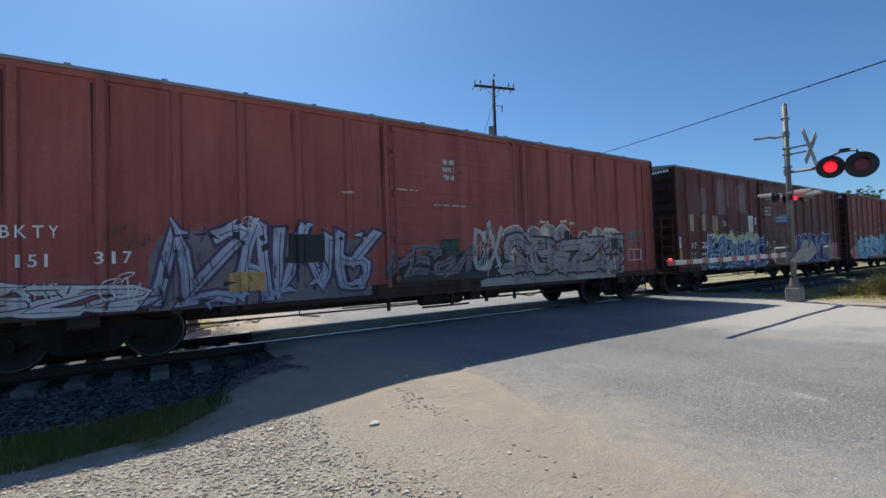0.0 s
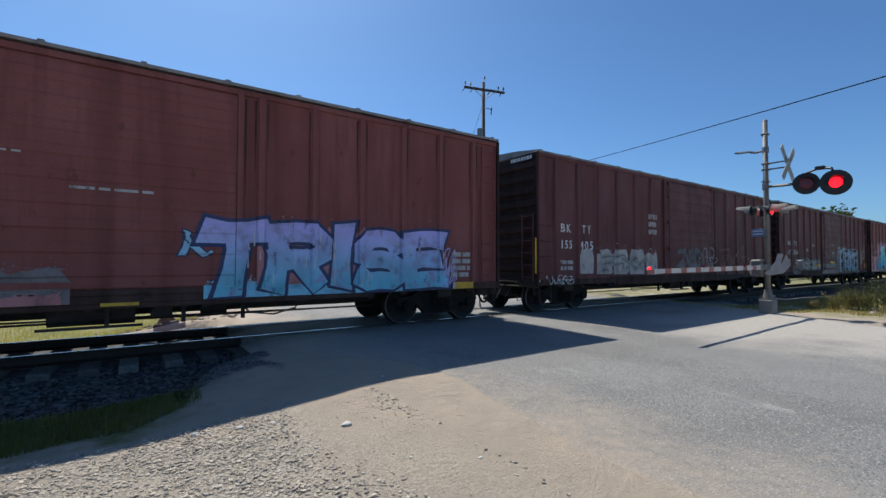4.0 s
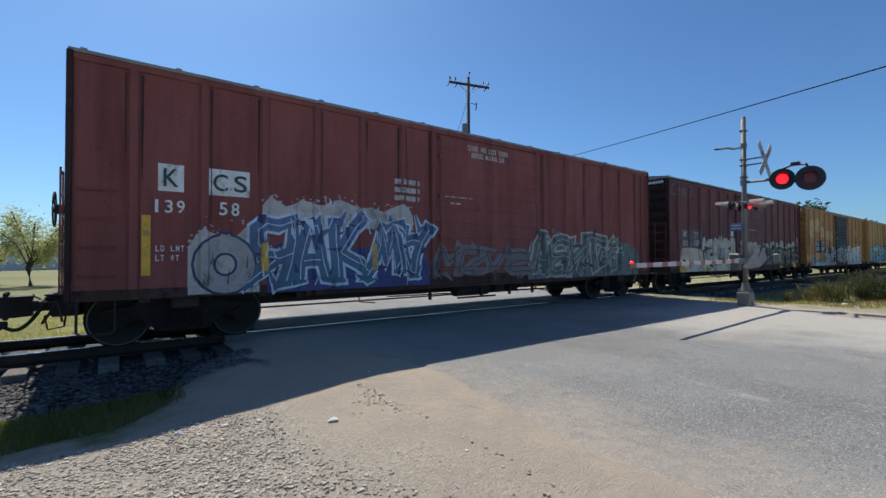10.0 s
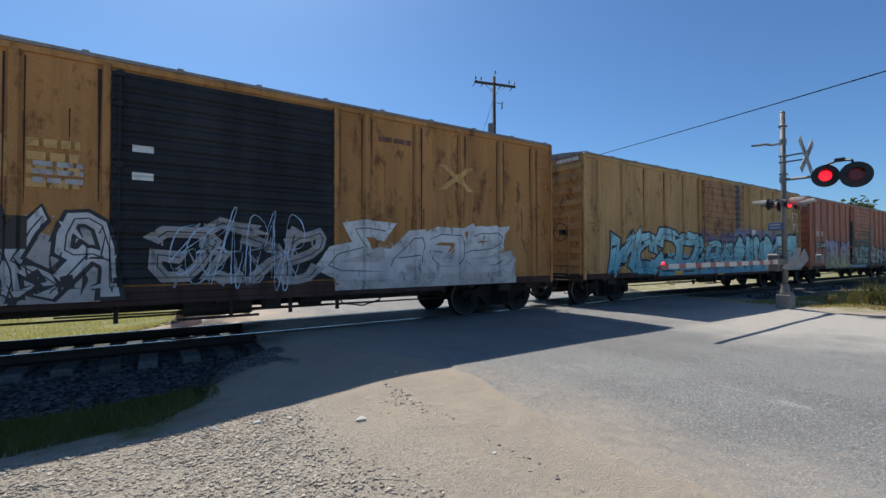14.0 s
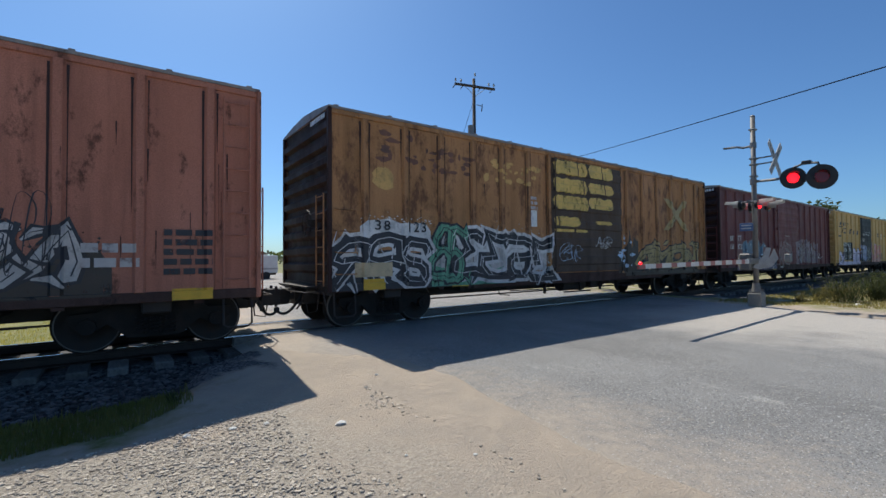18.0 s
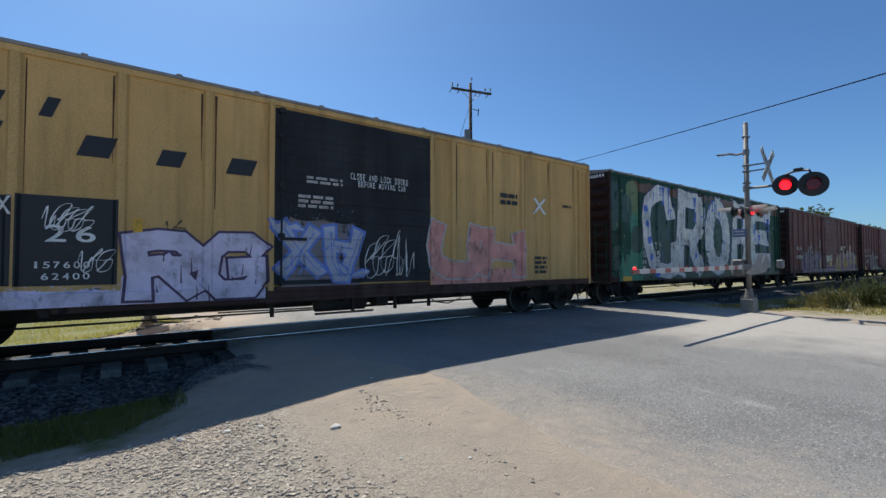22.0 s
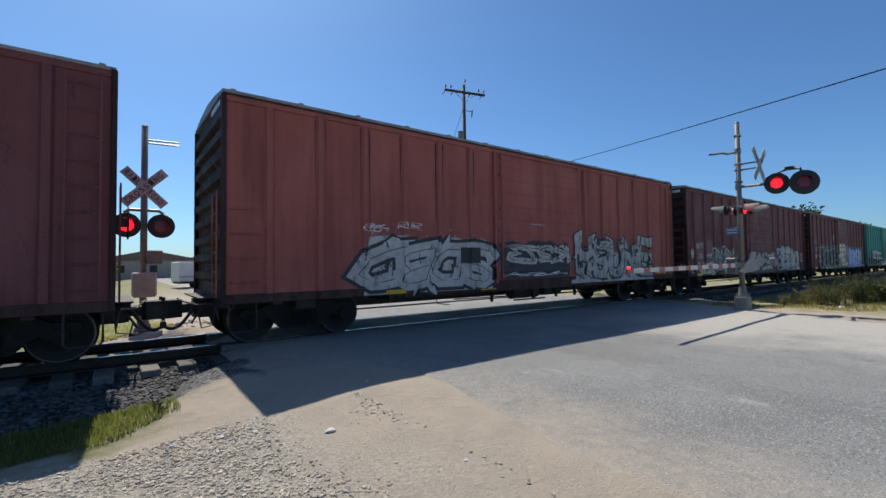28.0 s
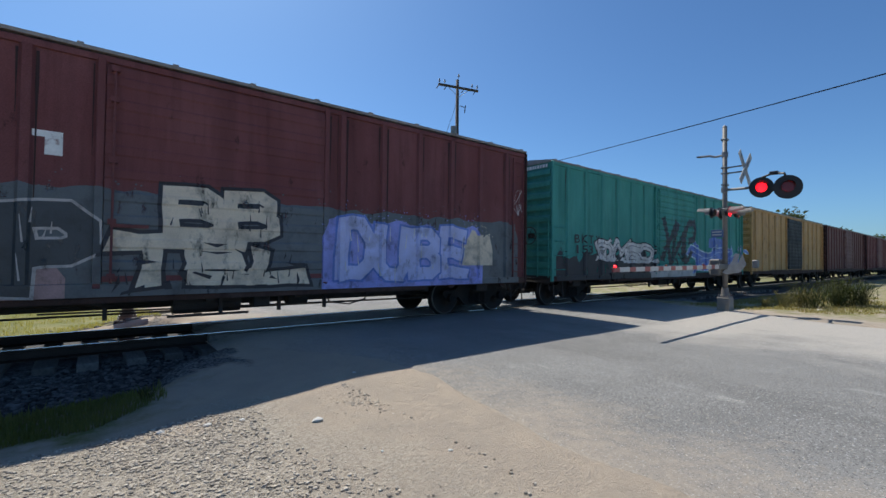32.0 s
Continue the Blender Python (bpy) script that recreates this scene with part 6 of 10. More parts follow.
# gate arm: red and white boards end to end
gate = tagged(new("gate_arm"), "lowered red and white striped crossing gate arm", "crossing gate")
gate.location, gate.scale = (14.01, 4.70, 1.49), (0.81, 0.81, 0.81)
GATE_L = 7.95
bm = bmesh.new()
box(bm, -0.8, 0.1, -0.05, 0.05, -0.09, 0.09, 0.01)
part("gate_root", bm, galvanised, gate, "galvanised root of the arm")
n = 18
for k in range(n):
    q = (GATE_L - 0.7) / n
    a, b = 0.7 + (k + (0.22 if k % 2 else 0.0)) * q, 0.7 + (k + 1 + (0.0 if k % 2 else 0.22)) * q
    bm = bmesh.new()
    w0, w1 = 0.068 - 0.016 * k / n, 0.068 - 0.016 * (k + 1) / n
    box(bm, -min(b, GATE_L), -a, -0.02, 0.02, -w1, w1, 0.003)
    part("stripe", bm, red_paint if k % 2 else white_paint, gate)
for x in (2.2, 5.0, GATE_L - 0.12):
    bm = bmesh.new()
    rod(bm, (-x, -0.025, 0.075), (-x, 0.025, 0.075), 0.03, 12)
    part("gate_lamp", bm, lamp_glow if x > 6 else lamp_dark, gate, "small red gate lamp" + (", lit" if x > 6 else ""))
gate.rotation_euler = (0, radians(-0.4), radians(2.6))

# the signal on the far side of the track
far_mast = signal_mast("crossing_signal", 0.70, 13.35, 5.2, "far crossing signal mast with crossbuck and red flashers")
crossbuck(Matrix.Translation((0, -0.10, 3.62)), far_mast)
bm = bmesh.new()
path_rod(bm, [(-0.42, -0.02, 2.98), (-0.30, -0.02, 3.06), (0.30, -0.02, 3.06), (0.42, -0.02, 2.98)], 0.04, 8)
part("cross_arm", bm, galvanised, far_mast)
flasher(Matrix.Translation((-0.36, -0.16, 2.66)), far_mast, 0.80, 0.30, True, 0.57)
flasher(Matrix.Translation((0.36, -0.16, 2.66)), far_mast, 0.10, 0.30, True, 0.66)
bm = bmesh.new()
for z in (4.78, 4.86):
    rod(bm, (0, 0, z), (0.75, 0, z + 0.02), 0.022, 6)
part("top_arm", bm, galvanised, far_mast)
bm = bmesh.new()
box(bm, 0.05, 0.40, -0.12, 0.12, 1.70, 2.05, 0.02)
part("relay_box", bm, galvanised, far_mast)
bm = bmesh.new()
box(bm, -0.25, 0.25, -0.55, -0.05, 0.9, 1.5, 0.04)
part("gate_machine", bm, dull_white, far_mast, "dull grey gate machine housing")

# ---- poles and wires ----
utility_pole = tagged(new("utility_pole"), "tall wooden utility pole with crossarm and insulators", "utility pole")
utility_pole.location = (18.6, 22.0, -0.1)
bm = bmesh.new()
rod(bm, (0, 0, -0.5), (0, 0, 13.55), 0.17, 12, 0.10)
part("pole", bm, wood_grey, utility_pole, "", True)
bm = bmesh.new()
A = Vector((0.966, -0.26, 0))
box(bm, -1.45, 1.45, -0.06, 0.06, -0.07, 0.07, 0.01, Matrix.Translation((0, -0.12, 13.0)) @ Matrix.Rotation(math.atan2(A.y, A.x), 4, "Z"))
part("crossarm", bm, wood_grey, utility_pole)
for k in (-1.38, -1.0, 0.0, 1.0, 1.38):
    bm = bmesh.new()
    p = A * k + Vector((0, -0.12, 13.07 if k else 13.6))
    rod(bm, p, p + Vector((0, 0, 0.14)), 0.015, 6)
    for j in range(3):
        rod(bm, p + Vector((0, 0, 0.14 + j * 0.06)), p + Vector((0, 0, 0.19 + j * 0.06)), 0.07 - 0.012 * j, 10, 0.05 - 0.012 * j)
    part("insulator", bm, galvanised, utility_pole)
for k in (-1.45, -0.9, 0.35, 1.2):
    bm = bmesh.new()
    p = A * k + Vector((0, -0.12, 12.95))
    rod(bm, p + Vector((-0.16, 0, -0.26)), p + Vector((0.16, 0, 0.16)), 0.028, 6)
    part("fuse_holder", bm, black_paint, utility_pole)
for s in (-1, 1):
    bm = bmesh.new()
    rod(bm, Vector((0, -0.12, 12.35)), A * (0.75 * s) + Vector((0, -0.12, 12.95)), 0.018, 6)
    part("brace", bm, galvanised, utility_pole)
bm = bmesh.new()
rod(bm, (-0.36, -0.1, 9.6), (-0.36, -0.1, 10.35), 0.20, 14)
part("transformer", bm, galvanised, utility_pole, "grey pole transformer")
bm = bmesh.new()
box(bm, 0.1, 0.55, -0.15, -0.11, 11.80, 11.83)
rod(bm, (0.55, -0.13, 11.45), (0.60, -0.13, 11.95), 0.035, 6)
part("cutout", bm, black_paint, utility_pole)
bm = bmesh.new()
rod(bm, (0, 0, 12.2), (-2.6, 0.5, 4.5), 0.012, 5)
rod(bm, (-1.02, 0.2, 9.0), (-1.2, 0.23, 8.45), 0.045, 6)
part("guy_wire", bm, black_paint, utility_pole)

def wire(name, a, b, sag, r, label):
    bm = bmesh.new()
    a, b = Vector(a), Vector(b)
    path_rod(bm, [a.lerp(b, k / 24) - Vector((0, 0, sag * 4 * (k / 24) * (1 - k / 24))) for k in range(25)], r, 5)
    return tagged(part(name, bm, material("black_cable", (0.01, 0.01, 0.011), 0.9, 0, 0.1, spec=0.0)), label, "wire")


for px, py, pz in ((63.9, 54.1, 19.1), (24.0, -16.3, 10.6)):
    wp = tagged(new("utility_pole"), "plain wooden pole that carries the overhead wire", "utility pole")
    wp.location = (px, py, 0)
    bm = bmesh.new()
    rod(bm, (0, 0, -0.5), (0, 0, pz), 0.17, 10, 0.11)
    part("pole", bm, wood_grey, wp, "", True)
wire("overhead_wire", (24.0, -16.3, 10.33), (63.9, 54.1, 18.97), 0.3, 0.042, "black overhead wire spanning above the crossing")
thin_pole = tagged(new("utility_pole"), "thin distant wooden pole beyond the field", "utility pole")
thin_pole.location = (-0.45, 45, 0.0)
bm = bmesh.new()
rod(bm, (0, 0, -0.5), (0, 0, 8.65), 0.16, 10, 0.11)
part("pole", bm, wood_grey, thin_pole)


# ---- stones, grass and trees ----
def stone_mesh(seed, name="stone"):
    rnd = random.Random(seed)
    bm = bmesh.new()
    bmesh.ops.create_icosphere(bm, subdivisions=1, radius=1.0)
    for v in bm.verts:
        v.co *= rnd.uniform(0.62, 1.1)
    for v in bm.verts:
        v.co.z *= 0.6
    me = bpy.data.meshes.new(name)
    bm.to_mesh(me)
    bm.free()
    return me


STONE_SHAPES = []
for k in range(8):
    me = stone_mesh(k)
    STONE_SHAPES.append((np.array([v.co[:] for v in me.vertices]), [tuple(p.vertices) for p in me.polygons]))
    bpy.data.meshes.remove(me)


def scatter_stones(name, count, where, size, mat, seed, label, category="gravel"):
    """Loose stones, joined: where(rnd) gives x, y, z or nothing."""
    rnd = random.Random(seed)
    verts, faces, base = [], [], 0
    for _ in range(count):
        p = where(rnd)
        if p is None:
            continue
        co, fs = STONE_SHAPES[rnd.randrange(8)]
        s = size(rnd)
        a = rnd.uniform(0, 6.28)
        c, q = math.cos(a), math.sin(a)
        w = co * (s, s * rnd.uniform(0.6, 1), s * rnd.uniform(0.6, 1.1))
        verts.append(np.stack([w[:, 0] * c - w[:, 1] * q + p[0], w[:, 0] * q + w[:, 1] * c + p[1], w[:, 2] + p[2] + s * 0.2], 1))
        faces += [tuple(i + base for i in f) for f in fs]
        base += len(co)
    me = bpy.data.meshes.new(name)
    me.from_pydata(np.concatenate(verts).tolist(), [], faces)
    return tagged(place(name, me, mat), label, category, kind="stuff")


pale_stone = material("pale_gravel", (0.41, 0.355, 0.285), 0.85, 0, 0.2, 8, 60, per_island=0.4, bump=0.3)
dark_stone = material("ballast_loose", (0.085, 0.080, 0.074), 0.9, 0, 0.25, 8, 60, per_island=0.85, bump=0.3)


def on_verge(rnd):
    x, y = rnd.uniform(-2.8, 2.25), 1.0 + 3.65 * rnd.random() ** 0.8
    d = noise.noise((x * 0.9, y * 0.9, 5)) + 0.35 - 0.45 * smooth(0.85, 2.25, x + (y - 2.9) * 0.35)
    return (x, y, ground_z(x, y)) if rnd.random() < 0.25 + d else None


scatter_stones("gravel", 46000, on_verge, lambda r: 0.004 + 0.019 * r.random() ** 2.6, pale_stone, 11, "loose pale gravel on the verge beside the road")


def on_bed(rnd):
    x = rnd.uniform(-6, 1.5)
    p = rnd.uniform(-3.7, -1.0)
    z = np.interp(p, [-3.8, -3.4, -2.6, -1.75, -1.3, -0.9], [-0.22, -0.15, -0.12, -0.085, -0.05, -0.03])
    return (x, TRACK_Y + p, float(z)) if x < 1.5 - 1.15 * smooth(-1.6, -3.0, p) + 0.25 * noise.noise((p * 2, 0, 1)) else None


scatter_stones("ballast_stones", 9500, on_bed, lambda r: r.uniform(0.022, 0.05), dark_stone, 12, "loose dark ballast stones on the shoulder of the track")


def on_dirt(rnd):
    x, y = rnd.uniform(0.7, 2.2), rnd.uniform(0.9, 4.8)
    return (x, y, ground_z(x, y)) if x < road_edge(y, -1) - 0.02 else None


scatter_stones("pebbles", 350, on_dirt, lambda r: 0.004 + 0.010 * r.random() ** 3, pale_stone, 13, "scattered small pebbles on the dirt")


def on_road(rnd):
    x, y = 3.3 + 7.0 * rnd.random() ** 1.3, 0.3 + 4.0 * rnd.random() ** 1.2
    return (x, y, -0.008 + ramp_z(y) + 0.012 * noise.noise((x * 0.5, y * 0.5, 9))) if noise.noise((x * 0.7, y * 0.7, 4)) > -0.3 + 0.5 * rnd.random() - 0.35 else None


def by_far_mast(rnd):
    x, y = rnd.gauss(0.6, 0.9), rnd.gauss(12.9, 0.45)
    return (x, y, ground_z(x, y) - 0.01) if y > 12.1 and noise.noise((x * 1.6, y * 2.5, 3)) > -0.05 else None


# dark gravel laid where the far mast throws its shadow, in place of that shadow
scatter_stones("dark_clods", 1500, by_far_mast, lambda r: 0.02 + 0.06 * r.random() ** 2, dark_stone, 17, "dark gravel that stands in for the shadow round the foot of the far signal")
scatter_stones("road_grit", 9000, on_road, lambda r: 0.003 + 0.006 * r.random() ** 2, pale_stone, 14, "loose grit and small stones on the asphalt")
for x, y, s in ((q[0] * 0.865, q[1] * 0.865, q[2] * 0.865) for q in ((1.84, 4.33, 0.065), (2.41, 2.87, 0.022), (1.97, 3.26, 0.02), (0.95, 5.0, 0.04), (0.55, 5.15, 0.05), (1.25, 4.9, 0.035), (2.9, 5.6, 0.03), (20.6, 3.9, 0.12))):
    me = stone_mesh(int(x * 100))
    ob = tagged(place("stone", me, material("white_stone", (0.62, 0.60, 0.55), 0.8, 0, 0.12, 8, 50, bump=0.3)), "pale single stone lying on the dirt", "stone", "loose stones")
    ob.scale = (s * 1.15, s * 0.95, s * 0.75)
    ob.location = (x, y, ground_z(x, y) + s * 0.2)


def blades(name, count, where, height, mat, seed, label, width=0.006, category="grass", spread=0.35):
    """Grass: bent tapered blades, joined."""
    rnd = random.Random(seed)
    verts, faces = [], []
    for _ in range(count):
        p = where(rnd)
        if p is None:
            continue
        x, y, z = p
        h = height(rnd)
        a = rnd.uniform(0, 6.28)
        dx, dy = math.cos(a) * h * spread * rnd.random(), math.sin(a) * h * spread * rnd.random()
        wx, wy = -math.sin(a) * width, math.cos(a) * width
        b = len(verts)
        verts += [(x - wx, y - wy, z - 0.02), (x + wx, y + wy, z - 0.02), (x + dx * 0.4 + wx * 0.8, y + dy * 0.4 + wy * 0.8, z + h * 0.6), (x + dx * 0.4 - wx * 0.8, y + dy * 0.4 - wy * 0.8, z + h * 0.6), (x + dx, y + dy, z + h)]
        faces += [(b, b + 1, b + 2, b + 3), (b + 3, b + 2, b + 4)]
    me = bpy.data.meshes.new(name)
    me.from_pydata(verts, [], faces)
    return tagged(place(name, me, mat), label, category, kind="stuff")


def leafy(name, col, tint, isl=0.35):
    m = material(name, col, 0.6, 0, 0.2, 1.5, 20, tint=tint, tint_amount=0.45, tint_scale=1.2, per_island=isl, spec=0.25)
    b = m.node_tree.nodes["Principled BSDF"]
    b.inputs["Subsurface Weight"].default_value = 0.0
    tr, mx = m.node_tree.nodes.new("ShaderNodeBsdfTranslucent"), m.node_tree.nodes.new("ShaderNodeMixShader")
    tr.inputs[0].default_value = (col[0] * 1.6, col[1] * 1.6, col[2] * 0.9, 1)
    mx.inputs[0].default_value = 0.5
    out = m.node_tree.nodes["Material Output"]
    m.node_tree.links.new(b.outputs[0], mx.inputs[1])
    m.node_tree.links.new(tr.outputs[0], mx.inputs[2])
    m.node_tree.links.new(mx.outputs[0], out.inputs[0])
    return m


green_blade = leafy("green_grass", (0.135, 0.15, 0.052), (0.21, 0.195, 0.08))
dry_blade = leafy("dry_grass", (0.27, 0.245, 0.09), (0.20, 0.20, 0.07))
weed_leaf = leafy("weed_leaf", (0.065, 0.078, 0.032), (0.14, 0.125, 0.055))
straw_leaf = leafy("straw_leaf", (0.23, 0.20, 0.10), (0.15, 0.14, 0.07))
verge_blade = leafy("verge_grass", (0.27, 0.225, 0.11), (0.20, 0.175, 0.08))
pale_leaf = leafy("pale_leaf", (0.32, 0.33, 0.20), (0.38, 0.36, 0.24))
tree_leaf = leafy("tree_leaf", (0.055, 0.07, 0.03), (0.09, 0.09, 0.045))


def on_strip(rnd):
    x, y = rnd.uniform(-5, 0.65), rnd.uniform(4.6, 6.2)
    edge = 4.92 + 0.25 * noise.noise((x * 1.5, 0, 8)) + 0.5 * smooth(-0.2, 0.6, x)
    return (x, y, ground_z(x, y)) if y > edge and rnd.random() < 0.9 - 0.7 * smooth(0.1, 0.75, x) else None


blades("grass_strip", 30000, on_strip, lambda r: r.uniform(0.025, 0.085) * (1.8 if r.random() < 0.05 else 1), green_blade, 21, "short green grass strip between gravel and ballast", 0.005)


def beyond_track(rnd):
    x, y = rnd.uniform(-9, 1.3), 12.4 + 9 * rnd.random() ** 1.5
    return (x, y, ground_z(x, y)) if noise.noise((x * 0.7, y * 0.7, 2)) > -0.25 else None


blades("dry_grass", 16000, beyond_track, lambda r: r.uniform(0.03, 0.10), dry_blade, 22, "dry yellow-green grass beyond the track", 0.007)


def right_verge(rnd):
    x, y = 15.0 + 11 * rnd.random(), rnd.uniform(1.0, 6.2)
    edge = 4.2 - (x - 15.0) * 0.72
    d = noise.noise((x * 0.6, y * 0.9, 6))
    return (x, y, ground_z(x, y)) if y > edge and d > -0.2 else None


blades("dry_grass", 15000, right_verge, lambda r: r.uniform(0.025, 0.09), verge_blade, 23, "dry grass on the verge beyond the signal mast", 0.009)


def weed(x, y, h, n, seed, leaf=weed_leaf, label="tall green weed clump on the dry verge"):
    """A tall weed clump: stems with narrow leaves."""
    rnd = random.Random(seed)
    ob = tagged(new("weed_clump"), label, "weed", "weeds on the verge")
    ob.location = (x, y, ground_z(x, y) - 0.02)
    bm = bmesh.new()
    verts, faces = [], []
    for _ in range(n):
        a, lean = rnd.uniform(0, 6.28), rnd.uniform(0.1, 0.75)
        hh = h * rnd.uniform(0.5, 1.0)
        bx, by = rnd.gauss(0, 0.16 * h), rnd.gauss(0, 0.16 * h)
        tip = Vector((bx + math.cos(a) * hh * lean, by + math.sin(a) * hh * lean, hh))
        mid = Vector((bx, by, 0)).lerp(tip, 0.5) + Vector((0, 0, hh * 0.12))
        path_rod(bm, [(bx, by, 0), mid, tip], 0.005, 3)
        for k in range(9):
            u = rnd.uniform(0.2, 1.0)
            c = Vector((bx, by, 0)).lerp(mid, u * 2) if u < 0.5 else mid.lerp(tip, u * 2 - 1)
            b2 = rnd.uniform(0, 6.28)
            d = Vector((math.cos(b2), math.sin(b2), rnd.uniform(-0.2, 0.8))) * rnd.uniform(0.07, 0.16) * h
            w = d.cross(Vector((0, 0, 1))).normalized() * 0.014 * h
            i = len(verts)
            verts += [c, c + d * 0.5 + w, c + d, c + d * 0.5 - w]
            faces.append((i, i + 1, i + 2, i + 3))
    part("stalk_tuft", bm, leaf, ob)
    me = bpy.data.meshes.new("foliage")
    me.from_pydata([v[:] for v in verts], [], faces)
    place("foliage", me, leaf, ob)


for k, (x, y, h) in enumerate(((22.0, 4.35, 0.8), (22.6, 4.9, 1.0), (23.6, 4.4, 0.9), (24.8, 5.2, 1.0), (26.5, 4.6, 0.9), (28.2, 5.4, 1.1), (30.5, 5.0, 1.0))):
    weed(x * 0.83, y * 0.83, h * 0.83, 34, k)
for k, (x, y, h) in enumerate(((19.9, 3.3, 0.75), (20.6, 3.1, 1.05), (21.3, 3.5, 1.0), (21.4, 2.9, 0.85))):
    weed(x, y, h, 80, 30 + k)
for k, (x, y, h) in enumerate(((18.1, 4.35, 0.62), (18.6, 4.0, 0.70), (19.1, 3.85, 0.62), (17.4, 4.7, 0.4))):
    weed(x, y, h, 46, 40 + k, straw_leaf, "pale dry weed tuft on the verge")
for k, (x, y, h) in enumerate(((0.55, 6.5, 0.2), (2.35, 1.55, 0.18), (2.0, 1.35, 0.12))):
    weed(x * 0.85, y * 0.85, h * 0.85, 16, 50 + k)


def tree(x, y, h, spread, seed, leaves=2600, size=0.3, label="leafy green tree beyond the railway", leaf=None):
    """Tapered trunk, limbs, and a ragged crown of small leaf sprays."""
    rnd = random.Random(seed)
    ob = tagged(new("tree"), label, "tree", "trees round the crossing")
    ob.location = (x, y, ground_z(x, y) - 0.1)
    bm = bmesh.new()
    path_rod(bm, [(0, 0, 0), (rnd.uniform(-0.2, 0.2), 0, h * 0.25), (rnd.uniform(-0.4, 0.4), 0.1, h * 0.5)], 0.03 * h, 8)
    ends = []
    for k in range(9):
        a = k * 2.4 + rnd.uniform(-0.4, 0.4)
        e = Vector((math.cos(a) * spread * rnd.uniform(0.45, 0.95), math.sin(a) * spread * rnd.uniform(0.45, 0.95), h * rnd.uniform(0.5, 0.95)))
        path_rod(bm, [(0, 0, h * rnd.uniform(0.2, 0.45)), e * 0.5 + Vector((0, 0, h * 0.2)), e], 0.009 * h, 5)
        ends.append(e)
    part("trunk", bm, wood_grey, ob)
    verts, faces = [], []
    for k in range(leaves):
        e = ends[rnd.randrange(len(ends))]
        c = e * rnd.uniform(0.6, 1.02) + Vector((rnd.gauss(0, spread * 0.13), rnd.gauss(0, spread * 0.13), rnd.gauss(0, h * 0.05)))
        if c.z < h * 0.15:
            continue
        u = Vector((rnd.gauss(0, 1), rnd.gauss(0, 1), rnd.gauss(0, 0.6))).normalized() * size * rnd.uniform(0.5, 1.2)
        w = u.cross(Vector((rnd.gauss(0, 1), rnd.gauss(0, 1), rnd.gauss(0, 1)))).normalized() * size * rnd.uniform(0.25, 0.5)
        i = len(verts)
        verts += [c - u, c + w, c + u, c - w]
        faces.append((i, i + 1, i + 2, i + 3))
    me = bpy.data.meshes.new("crown")
    me.from_pydata([v[:] for v in verts], [], faces)
    place("crown", me, leaf or tree_leaf, ob)


tree(-4.4, 40, 5.2, 2.5, 1, 7000, 0.10, "pale green shrub-like tree beyond the field", pale_leaf)
tree(-8.5, 43, 4.4, 2.6, 2, 6000, 0.11, "pale green shrub-like tree beyond the field", pale_leaf)
tree(-1.6, 62, 3.2, 2.6, 3, 1800, 0.22)
for k, (x, y, h, s) in enumerate(((112, 32, 13.0, 7), (126, 34, 13.8, 8), (142, 36, 14.0, 8), (160, 34, 13.2, 8), (185, 38, 14, 9), (215, 40, 14, 9), (245, 36, 13, 9), (120, 55, 12, 7), (95, 50, 8.5, 6), (290, 40, 15, 10), (340, 45, 15, 11), (400, 50, 16, 12))):
    tree(x, y, h, s, 30 + k, 5200, 0.6, "tall dark tree in the line far along the railway")

# far woods and low roofs on the horizon
def far_woods():
    rnd = random.Random(77)
    verts, faces = [], []
    for k in range(9000):
        a = radians(rnd.uniform(-100, 125))
        r = rnd.uniform(150, 420)
        x, y = math.sin(a) * r, math.cos(a) * r + 10
        if y < 45 and x < 120:
            continue
        h = rnd.uniform(0.2, 4.2) + 1.8 * noise.noise((x * 0.02, y * 0.02, 1))
        c = Vector((x, y, max(h, 0.3) + (1.0 if y > 200 else 0.2)))
        u = Vector((rnd.gauss(0, 1), rnd.gauss(0, 1), rnd.gauss(0, 0.5))).normalized() * rnd.uniform(0.9, 2.2)
        w = u.cross(Vector((rnd.gauss(0, 1), rnd.gauss(0, 1), rnd.gauss(0, 1)))).normalized() * rnd.uniform(0.7, 1.3)
        i = len(verts)
        verts += [c - u, c + w, c + u, c - w]
        faces.append((i, i + 1, i + 2, i + 3))
    me = bpy.data.meshes.new("far_woods")
    me.from_pydata([v[:] for v in verts], [], faces)
    return tagged(place("far_woods", me, tree_leaf), "low green woods along the horizon", "woods", kind="stuff")


far_woods()


def shed(x, y, w, d, h, wall, roofm, label, turn=0):
    ob = tagged(new("shed"), label, "building", "low buildings beyond the crossing")
    ob.location, ob.rotation_euler = (x, y, 0.0), (0, 0, radians(turn))
    bm = bmesh.new()
    box(bm, -w / 2, w / 2, -d / 2, d / 2, -0.4, h, 0.02)
    part("wall", bm, wall, ob)
    bm = bmesh.new()
    plate(bm, [(-w / 2 - 0.3, h), (w / 2 + 0.3, h), (w / 2 + 0.3, h + 0.08), (0, h + w * 0.12), (-w / 2 - 0.3, h + 0.08)], -d / 2 - 0.3, d / 2 + 0.3)
    part("roof", bm, roofm, ob)
    for k in range(3):
        bm = bmesh.new()
        box(bm, -w / 2 + w * (k + 0.6) / 3.2, -w / 2 + w * (k + 0.6) / 3.2 + 0.9, -d / 2 - 0.03, -d / 2 + 0.05, 0.9, 1.9)
        part("window", bm, black_paint, ob)


